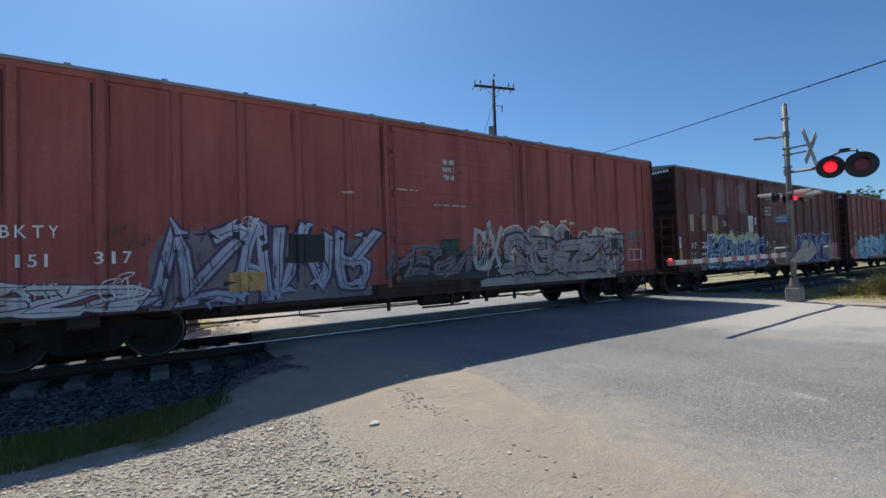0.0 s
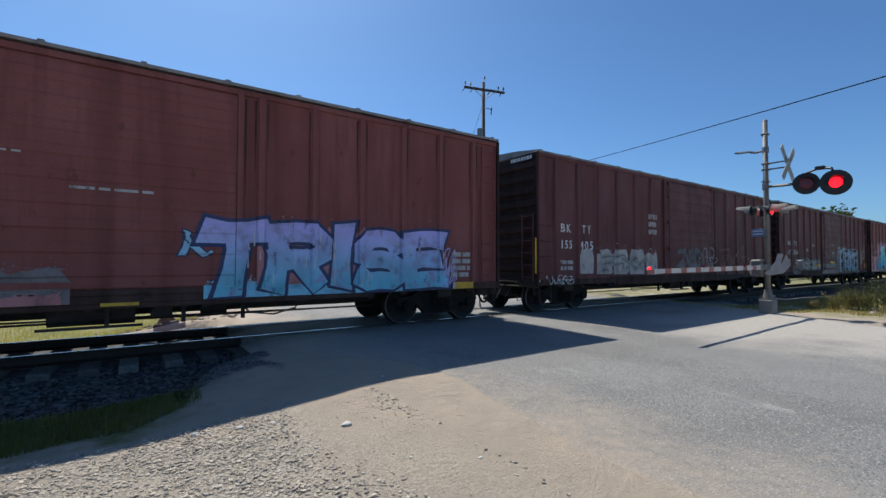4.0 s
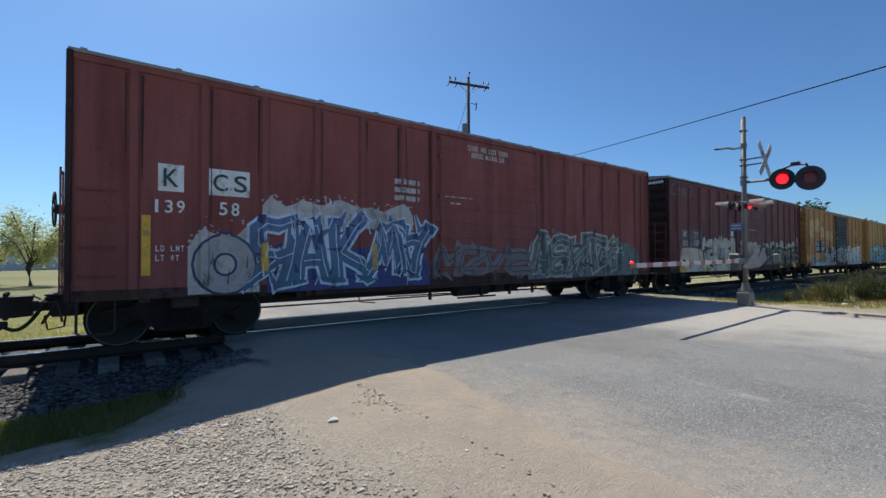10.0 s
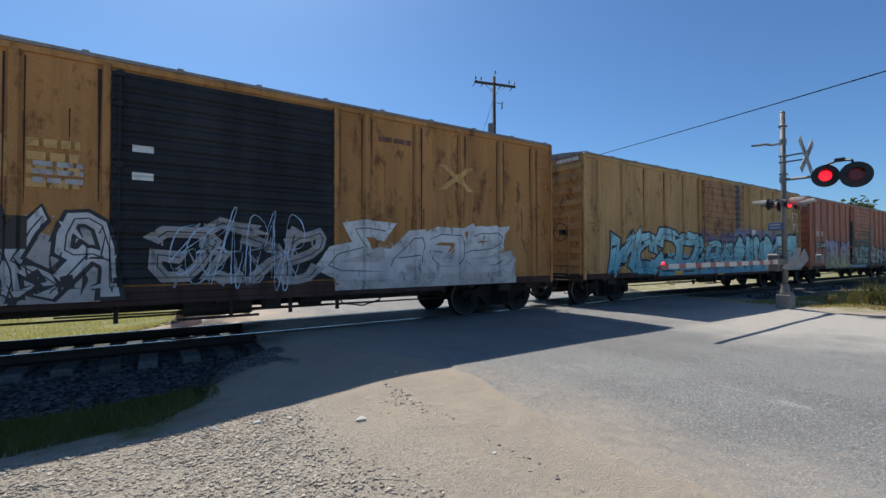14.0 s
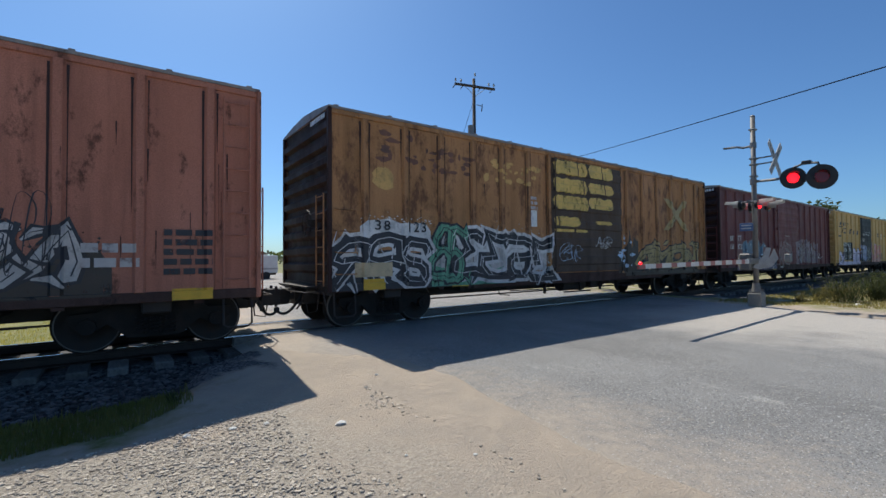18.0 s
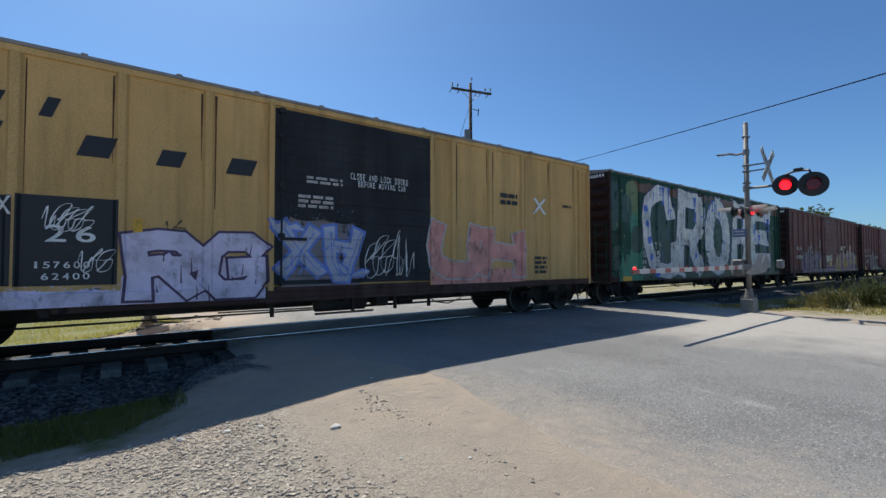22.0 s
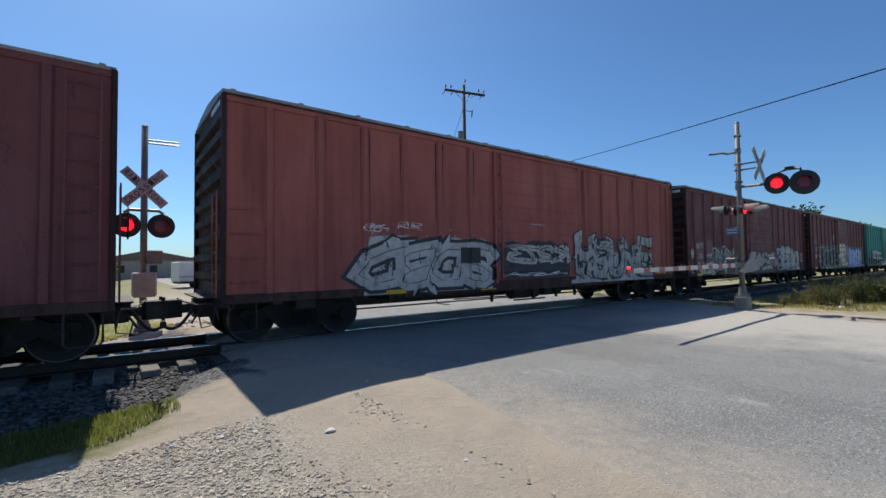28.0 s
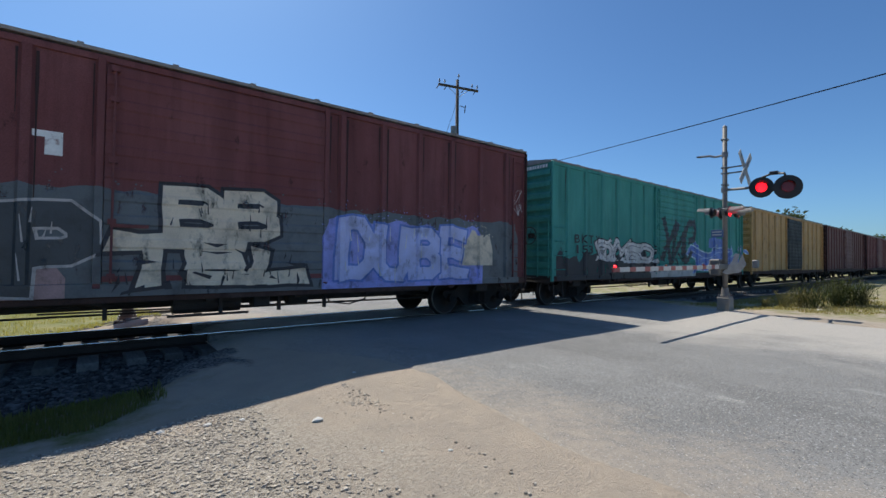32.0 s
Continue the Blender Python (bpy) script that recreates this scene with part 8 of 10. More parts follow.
cloud(car, spec, 0.56, 1.64, 1.00, 1.82, pink_spray, 53, 0, rough=0.25, flat=True)
cloud(car, spec, 2.46, 6.30, 1.00, 2.50, pink_spray, 54, 0, rough=0.35, flat=True)
wild(car, spec, 1.52, 6.35, 1.00, 2.39, 5, pale_blue, navy_line, 388, 0.30, 2, 0.060)
wedges(car, spec, 1.7, 6.2, 1.15, 2.2, 12, navy_line, 389, 0.18)
cloud(car, spec, 1.72, 2.87, 1.00, 1.11, lilac, 56, 5, rough=0.25, flat=True)
bars(car, spec, 0.71, 1.27, 1.44, 1.61, 2, None, seed=57)
bars(car, spec, 5.47, 5.94, 3.17, 3.32, 1, None, seed=58)
bars(car, spec, 5.35, 5.97, 2.63, 2.79, 1, None, seed=59)
bars(car, spec, 5.42, 5.98, 2.21, 2.35, 1, None, seed=60)
bars(car, spec, 6.73, 7.07, 3.04, 3.11, 1, None, seed=61)
bars(car, spec, 7.57, 8.56, 2.60, 2.70, 1, None, seed=62)
cloud(car, spec, 6.38, 7.61, 1.00, 1.53, ghost, 63, 0, rough=0.25, flat=True)
cloud(car, spec, 9.26, 14.13, 1.00, 1.32, cyan_spray, 64, 0, rough=0.25, flat=True)
cloud(car, spec, 10.07, 14.09, 1.20, 2.37, pink_spray, 65, 0, rough=0.50, flat=True)
letters(car, spec, "TRISE", 9.17, 14.09, 1.00, 2.30, lilac_cyan, navy_line, None, 0.06, 0.09, 66, layer=3, fat=0.34, rim=0.06, flare=0.2, cut=0.3, glint=white_spray)
wild(car, spec, 8.97, 9.27, 1.63, 2.13, 1, pale_blue, navy_line, 472, 0.13, 2, 0.035)
bars(car, spec, 14.25, 14.77, 1.27, 1.83, 4, None, seed=68)
panel(car, spec, 14.25, 14.84, 1.00, 1.15, yellow_strip, "reflector_strip", 6)
panel(car, spec, 7.95, 8.41, 1.00, 0.95, yellow_strip, "reflector_strip", 6)
scrawl(car, spec, 13.94, 14.44, 1.00, 1.91, lilac, 71, 0.030, 5, 9)
cloud(car, spec, 6.90, 7.52, 1.00, 1.16, pink_spray, 72, 1, rough=0.25, flat=True)
car, spec = BY[3]["car"], BY[3]
stencil(car, spec, "BK", 0.91, 1.36, 2.44, 2.69)
stencil(car, spec, "TY", 1.83, 2.24, 2.42, 2.69)
stencil(car, spec, "155", 0.90, 1.40, 1.98, 2.23)
stencil(car, spec, "405", 1.73, 2.35, 1.96, 2.23)
panel(car, spec, 0.03, -0.10, 1.31, 2.25, yellow_strip, "reflector_strip", 6)
cloud(car, spec, 1.70, 2.40, 1.28, 2.02, silver, 79, 0, rough=0.12, flat=True)
cloud(car, spec, 2.55, 3.29, 1.26, 2.04, silver, 80, 0, rough=0.12, flat=True)
cloud(car, spec, 3.40, 4.13, 1.24, 2.06, silver, 81, 0, rough=0.12, flat=True)
cloud(car, spec, 4.26, 5.08, 1.23, 2.08, silver, 82, 0, rough=0.12, flat=True)
wild(car, spec, 2.68, 5.08, 1.27, 1.88, 4, grey_spray, None, 584, 0.08, 2, 0.035)
bars(car, spec, 0.90, 1.43, 1.39, 1.66, 2, None, seed=84)
bars(car, spec, 5.31, 5.82, 2.55, 3.22, 3, None, seed=85)
scrawl(car, spec, 0.28, 1.50, 1.00, 1.25, white_mark, 86, 0.025, 5, 13)
wild(car, spec, 7.12, 8.84, 1.36, 2.19, 4, ghost, None, 612, 0.13, 2, 0.035)
scrawl(car, spec, 8.84, 10.14, 1.40, 2.22, white_mark, 88, 0.018, 5, 9)
scrawl(car, spec, 10.31, 13.66, 1.47, 2.28, pink_spray, 89, 0.018, 5, 14)
panel(car, spec, 0.03, 0.07, 1.08, 1.14, white_mark, "painted_panel", 1)
cloud(car, spec, 5.19, 5.87, 1.21, 2.05, silver, 91, 0, rough=0.30, flat=True)
car, spec = BY[4]["car"], BY[4]
stencil(car, spec, "BK", 1.16, 1.57, 2.48, 2.72)
stencil(car, spec, "TY", 2.00, 2.42, 2.48, 2.73)
stencil(car, spec, "157", 1.12, 1.62, 2.02, 2.26)
stencil(car, spec, "333", 1.90, 2.50, 2.02, 2.27)
panel(car, spec, 0.23, 0.71, 1.36, 1.59, yellow_strip, "reflector_strip", 6)
bars(car, spec, 1.30, 1.53, 1.55, 1.78, 2, None, seed=98)
bars(car, spec, 2.10, 2.42, 1.54, 1.78, 2, None, seed=99)
cloud(car, spec, 2.69, 6.06, 1.22, 1.94, ghost, 100, 0, rough=0.40, flat=True)
wild(car, spec, 2.69, 6.02, 1.23, 1.85, 5, grey_spray, ink, 710, 0.10, 2, 0.035)
panel(car, spec, 2.84, 3.32, 1.37, 1.48, yellow_strip, "reflector_strip", 6)
panel(car, spec, 5.52, 6.05, 1.40, 1.53, yellow_strip, "reflector_strip", 6)
panel(car, spec, 7.84, 8.38, 1.56, 1.69, yellow_strip, "reflector_strip", 6)
wild(car, spec, 1.84, 2.69, 1.00, 1.47, 2, ghost, None, 738, 0.13, 2, 0.035)
scrawl(car, spec, 3.84, 4.12, 2.16, 2.41, white_mark, 106, 0.018, 5, 4)
bars(car, spec, 4.62, 5.09, 2.50, 2.62, 2, None, seed=107)
bars(car, spec, 7.82, 8.35, 2.62, 2.69, 1, None, seed=108)
scrawl(car, spec, 7.96, 8.23, 2.11, 2.29, white_mark, 109, 0.018, 5, 5)
cloud(car, spec, 9.02, 13.66, 1.00, 2.72, dusty_mauve, 110, 0, rough=0.22, flat=True)
cloud(car, spec, 9.20, 13.48, 1.00, 2.54, ink, 1100, 1, rough=0.15, flat=True)
wild(car, spec, 8.6, 9.3, 1.0, 1.9, 2, ghost, ink, 1101, 0.1, 2, 0.04)
cloud(car, spec, 9.34, 9.90, 1.00, 1.49, ink, 111, 2, rough=0.25, flat=True)
letters(car, spec, "ETROKE", 9.40, 13.25, 1.06, 2.38, sky_letter, ink, None, 0.0, 0.10, 787, layer=3, fat=0.40, rim=0.04, flare=0.25, cut=0.3)
wedges(car, spec, 9.5, 13.2, 1.1, 2.3, 26, ink, 788, 0.14, 8)
scrawl(car, spec, 14.08, 14.77, 1.57, 2.44, white_mark, 114, 0.018, 5, 9)
scrawl(car, spec, 14.89, 15.58, 1.72, 3.82, white_mark, 115, 0.018, 5, 14)
panel(car, spec, 15.04, 15.56, 1.31, 1.58, yellow_strip, "reflector_strip", 6)
panel(car, spec, 7.57, 8.05, 1.58, 1.71, yellow_strip, "reflector_strip", 6)
panel(car, spec, 5.35, 5.85, 1.42, 1.55, yellow_strip, "reflector_strip", 6)
scrawl(car, spec, 6.53, 6.88, 1.96, 2.22, grey_spray, 119, 0.018, 5, 8)
stencil(car, spec, "YARD WORKERS", 6.90, 8.81, 1.90, 2.14, ghost)
bars(car, spec, 7.56, 8.29, 2.62, 2.69, 1, None, seed=121)
cloud(car, spec, 6.23, 8.92, 1.00, 1.61, ghost, 122, 0, rough=0.20, flat=True)
car, spec = BY[5]["car"], BY[5]
cloud(car, spec, 0.03, 2.11, 1.00, 2.22, pink_body, 124, 0, rough=0.20, flat=True)
cloud(car, spec, 1.98, 10.87, 1.00, 3.26, pink_body, 125, 0, rough=0.14, flat=True)
cloud(car, spec, 10.50, 15.60, 1.00, 3.33, pink_body, 126, 0, rough=0.20, flat=True)
cloud(car, spec, 0.03, 0.86, 2.07, 3.29, red_dust, 127, 0, rough=0.50, flat=True)
cloud(car, spec, 6.52, 9.92, 2.80, 3.56, red_dust, 128, 1, rough=0.40, flat=True)
stencil(car, spec, "BK", 1.22, 1.49, 2.25, 2.49)
stencil(car, spec, "TY", 1.81, 2.10, 2.25, 2.49)
stencil(car, spec, "150", 1.20, 1.50, 1.89, 2.12)
stencil(car, spec, "211", 1.81, 2.09, 1.88, 2.13)
panel(car, spec, 0.92, 1.43, 1.66, 1.90, yellow_strip, "reflector_strip", 6)
panel(car, spec, 2.71, 3.19, 1.07, 1.20, yellow_strip, "reflector_strip", 6)
panel(car, spec, 5.55, 6.04, 1.04, 1.17, yellow_strip, "reflector_strip", 6)
letters(car, spec, "A", 2.15, 4.68, 1.00, 2.87, turq, None, indigo, 0.00, 0.00, 136, layer=2, fat=0.46, flare=0.0)
letters(car, spec, "N", 4.75, 6.30, 1.00, 2.91, turq, None, indigo, 0.00, 0.00, 137, layer=2, fat=0.38, flare=0.0)
slab(car, spec, 6.40, 6.88, 1.15, 2.95, turq, 1370, 2)
slab(car, spec, 6.40, 7.05, 1.95, 2.40, soot, 1371, 4, name="counter")
slab(car, spec, 6.40, 6.62, 1.30, 1.75, soot, 1372, 4, name="counter")
ragged(car, spec, 7.3, 9.3, 2.86, 3.02, pink_body, 1375, 6)
ragged(car, spec, 6.5, 9.3, 3.05, 3.16, pink_body, 1376, 6)
slab(car, spec, 7.03, 7.40, 1.06, 2.78, indigo, 1377, 2, 0.3, "letter_shade")
slab(car, spec, 6.40, 11.4, 1.00, 1.16, indigo, 1378, 2, 0.0, "letter_shade")
slab(car, spec, 7.36, 9.17, 1.25, 2.90, turq, 138, 4)
slab(car, spec, 7.96, 8.90, 2.20, 2.42, indigo, 1379, 6, 0.0, "counter")
slab(car, spec, 7.96, 8.92, 1.53, 1.73, indigo, 1380, 6, 0.0, "counter")
slab(car, spec, 9.16, 9.44, 1.22, 2.14, soot, 1381, 5, 0.0, "counter")
for q in (7.49, 8.33, 9.02):
    drip(car, spec, q, 2.46, 2.82, 0.17, soot)
slab(car, spec, 9.12, 9.30, 2.42, 2.58, soot, 1382, 6, 0.0, "counter")
letters(car, spec, "O", 9.72, 11.46, 1.08, 2.84, turq, None, indigo, 0.00, 0.00, 139, layer=2, fat=0.56, flare=0.0)
cloud(car, spec, 10.28, 10.95, 1.55, 2.10, indigo, 1383, 6, flat=False)
cloud(car, spec, 10.34, 10.86, 1.57, 1.90, pink_body, 1384, 7, flat=False)
slab(car, spec, 11.23, 11.42, 1.32, 2.18, soot, 1385, 6, 0.0, "counter")
slab(car, spec, 11.82, 12.24, 1.00, 2.72, indigo, 1386, 2, 0.25, "letter_shade")
slab(car, spec, 12.20, 14.06, 1.14, 2.82, turq, 140, 4)
slab(car, spec, 12.73, 13.87, 2.15, 2.27, indigo, 1387, 6, 0.0, "counter")
slab(car, spec, 12.73, 13.70, 1.58, 1.69, indigo, 1388, 6, 0.0, "counter")
slab(car, spec, 12.14, 12.34, 1.80, 2.24, soot, 1389, 6, 0.0, "counter")
slab(car, spec, 12.66, 12.88, 1.10, 1.26, soot, 1390, 6, 0.0, "counter")
cloud(car, spec, 4.05, 4.65, 1.95, 2.85, red_dust, 1401, 1, flat=False)
letters(car, spec, "RIZMD", 11.48, 12.92, 2.86, 3.62, silver, None, None, 0.02, 0.10, 141, layer=5, fat=0.17, flare=0.3)
scrawl(car, spec, 11.45, 12.3, 2.55, 2.95, silver, 1411, 0.018, 5, 5)
cloud(car, spec, 3.04, 3.66, 1.04, 1.47, plum, 142, 1, rough=0.25, flat=True)
car, spec = BY[6]["car"], BY[6]
panel(car, spec, 1.06, 1.41, 2.66, 3.09, white_mark, "painted_panel", 1)
stencil(car, spec, "K", 1.12, 1.36, 2.72, 3.03, forest)
panel(car, spec, 1.76, 2.40, 2.65, 3.09, white_mark, "painted_panel", 1)
stencil(car, spec, "CS", 1.82, 2.37, 2.71, 3.02, forest)
stencil(car, spec, "139", 0.98, 1.43, 2.31, 2.53)
stencil(car, spec, "58", 1.91, 2.24, 2.31, 2.55)
panel(car, spec, 0.85, 0.97, 1.34, 2.27, yellow_strip, "reflector_strip", 6)
stencil(car, spec, "LD LMT", 1.03, 1.42, 1.71, 1.81)
stencil(car, spec, "LT WT", 1.03, 1.35, 1.56, 1.66)
cloud(car, spec, 2.60, 5.77, 2.19, 2.83, silver, 153, 0, rough=0.50, flat=True)
cloud(car, spec, 1.47, 2.56, 1.02, 2.27, silver, 154, 0, rough=0.35, flat=True)
letters(car, spec, "O", 1.58, 2.46, 1.02, 1.98, grey_spray, navy_line, None, 0.00, 0.00, 155, layer=3)
wild(car, spec, 2.44, 6.20, 1.00, 2.54, 5, blue_fade, pale_line, 1095, 0.14, 3, 0.030, pick="HAWSRKB")
wedges(car, spec, 2.5, 6.2, 1.1, 2.4, 26, navy_line, 1096, 0.24, 5)
cloud(car, spec, 2.69, 6.17, 1.00, 1.89, deep_blue, 157, 1, rough=0.25, flat=True)
panel(car, spec, 2.58, 2.71, 1.38, 1.86, yellow_strip, "reflector_strip", 6)
panel(car, spec, 4.77, 4.88, 1.35, 1.90, ochre_spray, "painted_panel", 7)
cloud(car, spec, 9.38, 14.93, 1.01, 2.18, grey_green, 160, 0, rough=0.25, flat=True)
wild(car, spec, 9.48, 13.66, 1.02, 2.41, 5, grey_green, silver, 1130, 0.14, 2, 0.030, pick="NTBAGS")
wedges(car, spec, 9.5, 13.7, 1.1, 2.3, 20, slate_dark, 1131, 0.3, 5)
wild(car, spec, 6.38, 9.38, 1.09, 1.95, 4, ghost, None, 1137, 0.12, 2, 0.035)
stencil(car, spec, "CLOSE AND LOCK DOORS", 7.27, 8.62, 4.16, 4.30)
stencil(car, spec, "BEFORE MOVING CAR", 7.40, 8.50, 4.00, 4.13)
bars(car, spec, 6.59, 7.43, 2.98, 3.04, 1, None, seed=164)
bars(car, spec, 6.74, 7.04, 2.81, 2.91, 1, None, seed=165)
scrawl(car, spec, 3.73, 3.98, 2.57, 2.80, white_mark, 166, 0.018, 5, 4)
bars(car, spec, 5.29, 5.93, 2.83, 3.29, 3, None, seed=167)
scrawl(car, spec, 13.31, 13.97, 1.55, 1.96, white_mark, 168, 0.018, 5, 5)
car, spec = BY[7]["car"], BY[7]
stencil(car, spec, "BK", 1.12, 1.44, 2.37, 2.62)
stencil(car, spec, "TY", 2.07, 2.38, 2.34, 2.60)
stencil(car, spec, "153", 1.10, 1.50, 2.03, 2.27)
stencil(car, spec, "769", 2.03, 2.47, 2.03, 2.29)
panel(car, spec, 0.76, 1.25, 1.02, 1.25, yellow_strip, "reflector_strip", 6)
stencil(car, spec, "LD LMT", 0.80, 1.24, 1.56, 1.66)
stencil(car, spec, "LT WT", 0.80, 1.16, 1.40, 1.50)
piece(car, spec, 2.80, 6.22, 0.99, 2.55, cream, plum_line, 176, 6, 0.024, 2, 0.16, hole=ink)
wedges(car, spec, 2.9, 6.1, 1.2, 2.1, 12, ink, 1761, 0.42)
cloud(car, spec, 0.9, 2.85, 1.00, 1.98, cream, 177, 1, rough=0.08, flat=True)
panel(car, spec, 1.0, 2.83, 2.0, 2.68, grey_maroon, "painted_panel", 0)
panel(car, spec, 4.46, 5.06, 1.60, 1.99, grey_spray, "painted_panel", 7)
box_mark(car, spec, 4.42, 5.10, 1.56, 2.03, cream)
panel(car, spec, 3.52, 3.80, 1.62, 1.76, ink, "painted_panel", 7)
box_mark(car, spec, 3.49, 3.83, 1.59, 1.79, cream)
piece(car, spec, 6.52, 8.70, 1.50, 2.40, faded_cream, plum_line, 1263, 3, 0.02, 2, 0.18, hole=soot)
bars(car, spec, 6.8, 9.1, 1.7, 2.15, 4, faded_cream, seed=1264)
cloud(car, spec, 6.48, 8.95, 1.00, 1.60, grey_maroon, 181, 0, rough=0.25, flat=True)
piece(car, spec, 9.35, 15.45, 1.21, 2.48, faded_cream, soot, 1277, 9, 0.02, 2, 0.45, hole=soot, inner=cream, strokes=4)
wild(car, spec, 9.4, 15.3, 1.35, 2.2, 9, soot, None, 1276, 0.05, 5, 0.02, pick="SOCRBA")
wedges(car, spec, 9.2, 14.9, 1.2, 1.9, 30, ink, 1278, 0.26)
cloud(car, spec, 9.15, 15.27, 1.21, 1.6, grey_maroon, 183, 0, rough=0.25, flat=True)
panel(car, spec, 5.73, 6.03, 2.47, 2.92, white_mark, "painted_panel", 1)
bars(car, spec, 7.60, 8.45, 2.83, 2.91, 1, None, seed=185)
scrawl(car, spec, 0.77, 1.68, 1.58, 1.99, pink_spray, 186, 0.018, 5, 18)
panel(car, spec, 3.03, 3.43, 1.00, 1.13, yellow_strip, "reflector_strip", 6)
letters(car, spec, "CRMEG", 0.30, 1.75, 3.93, 4.33, dust, None, None, 0.1, 0.12, 188, fat=0.08)
cloud(car, spec, 12.70, 13.40, 1.69, 2.23, cream, 190, 1, rough=0.30, flat=True)
cloud(car, spec, 14.86, 15.42, 2.23, 2.67, cream, 191, 1, rough=0.90, flat=False)
panel(car, spec, 14.21, 14.72, 1.00, 1.25, yellow_strip, "reflector_strip", 6)
panel(car, spec, 12.03, 12.51, 1.00, 1.09, yellow_strip, "reflector_strip", 6)
panel(car, spec, 12.95, 13.20, 1.96, 2.13, teal_patch, "painted_panel", 7)
car, spec = BY[8]["car"], BY[8]
panel(car, spec, 1.93, 2.94, 1.83, 2.59, black_mark, "painted_panel", 6)
panel(car, spec, 3.14, 4.05, 1.86, 2.62, black_mark, "painted_panel", 6)
# reporting marks on black panels
stencil(car, spec, "R", 2.07, 2.25, 2.26, 2.54)
stencil(car, spec, "B", 2.46, 2.66, 2.28, 2.56)
stencil(car, spec, "O", 3.31, 3.53, 2.30, 2.55)
stencil(car, spec, "X", 3.70, 3.91, 2.31, 2.58)
stencil(car, spec, "370", 2.04, 2.77, 1.94, 2.20)
stencil(car, spec, "89", 3.31, 3.87, 1.95, 2.22)
cloud(car, spec, 0.97, 1.75, 2.78, 3.92, old_yellow, 205, 0, rough=0.10, flat=True)
cloud(car, spec, 2.01, 2.92, 3.17, 4.05, old_yellow, 206, 0, rough=0.10, flat=True)
cloud(car, spec, 3.10, 4.00, 2.81, 3.52, old_yellow, 207, 0, rough=0.10, flat=True)
cloud(car, spec, 4.27, 5.25, 2.72, 3.36, old_yellow, 208, 0, rough=0.10, flat=True)
cloud(car, spec, 1.93, 2.96, 1.31, 1.83, old_yellow, 209, 0, rough=0.05, flat=True)
cloud(car, spec, 0.06, 0.71, 1.26, 1.76, old_yellow, 210, 0, rough=0.05, flat=True)
panel(car, spec, 0.84, 0.95, 1.44, 2.38, yellow_strip, "reflector_strip", 6)
bars(car, spec, 0.22, 0.59, 2.25, 2.69, 4, rust_dim, seed=212)
bars(car, spec, 5.43, 6.00, 2.60, 3.28, 4, old_yellow, seed=213)
bars(car, spec, 5.50, 6.04, 2.67, 2.97, 3, None, seed=214)
cloud(car, spec, 0.78, 1.91, 1.00, 1.64, silver, 215, 1, rough=0.40, flat=True)
wild(car, spec, 0.78, 1.90, 1.00, 1.77, 3, silver, ink, 1515, 0.12, 2, 0.045)
wedges(car, spec, 0.8, 1.9, 1.0, 1.6, 12, ink, 1516, 0.2)
cloud(car, spec, 1.98, 4.09, 1.00, 1.26, ice, 217, 0, rough=0.30, flat=True)
wild(car, spec, 4.15, 6.25, 1.00, 2.30, 4, white_spray, ink, 1529, 0.14, 2, 0.045, pick="MAKNSR")
wedges(car, spec, 4.2, 6.2, 1.05, 2.1, 18, ink, 1530, 0.22)
panel(car, spec, 4.75, 5.45, 1.75, 2.2, soot, "painted_panel", 7)
cloud(car, spec, 4.21, 6.25, 1.00, 2.16, silver, 219, 1, rough=0.25, flat=True)
scrawl(car, spec, 3.11, 4.04, 1.10, 1.85, ink, 220, 0.020, 5, 14)
wild(car, spec, 9.75, 13.82, 1.17, 2.43, 4, white_spray, None, 1550, 0.18, 2, 0.035)
cloud(car, spec, 9.75, 14.37, 1.00, 1.86, silver, 222, 1, rough=0.25, flat=True)
wild(car, spec, 6.93, 9.47, 1.14, 2.25, 4, grey_spray, None, 1564, 0.10, 2, 0.035)
scrawl(car, spec, 7.01, 9.43, 1.14, 2.39, ice, 224, 0.020, 5, 22)
stencil(car, spec, "X", 12.01, 13.18, 3.10, 3.70, old_yellow)
panel(car, spec, 6.61, 6.88, 3.22, 3.32, white_mark, "painted_panel", 1)
panel(car, spec, 6.61, 6.88, 2.80, 2.91, white_mark, "painted_panel", 1)
bars(car, spec, 10.68, 11.42, 3.90, 4.16, 1, rust_dim, seed=228)
car, spec = BY[9]["car"], BY[9]
cloud(car, spec, 5.82, 9.37, 1.00, 2.77, plum, 230, 0, rough=0.30, flat=True)
wild(car, spec, 1.2, 6.08, 1.00, 2.61, 4, aqua, ink, 1620, 0.16, 2, 0.060, pick="2ZICN")
wedges(car, spec, 1.3, 6.0, 1.1, 2.4, 16, ink, 1621, 0.25)
cloud(car, spec, 3.62, 6.06, 1.00, 1.83, aqua, 232, 1, rough=0.30, flat=True)
wild(car, spec, 6.13, 8.80, 1.09, 2.20, 4, aqua, ink, 1634, 0.16, 2, 0.045)
cloud(car, spec, 6.14, 9.24, 1.00, 1.44, blue_low, 234, 1, rough=0.25, flat=True)
cloud(car, spec, 8.8, 15.58, 2.0, 2.86, dusk_lilac, 2362, 1, rough=0.35, flat=True)
piece(car, spec, 8.80, 15.40, 1.05, 2.68, aqua, ink, 2364, 6, 0.06, 4, 0.30, hole=soot, inner=plum, strokes=3)
scrawl(car, spec, 10.0, 10.5, 1.75, 2.05, ink, 2363, 0.015, 8, 3)
slab(car, spec, 8.97, 9.32, 2.66, 4.44, soot, 2365, 1, name="soot_streak")
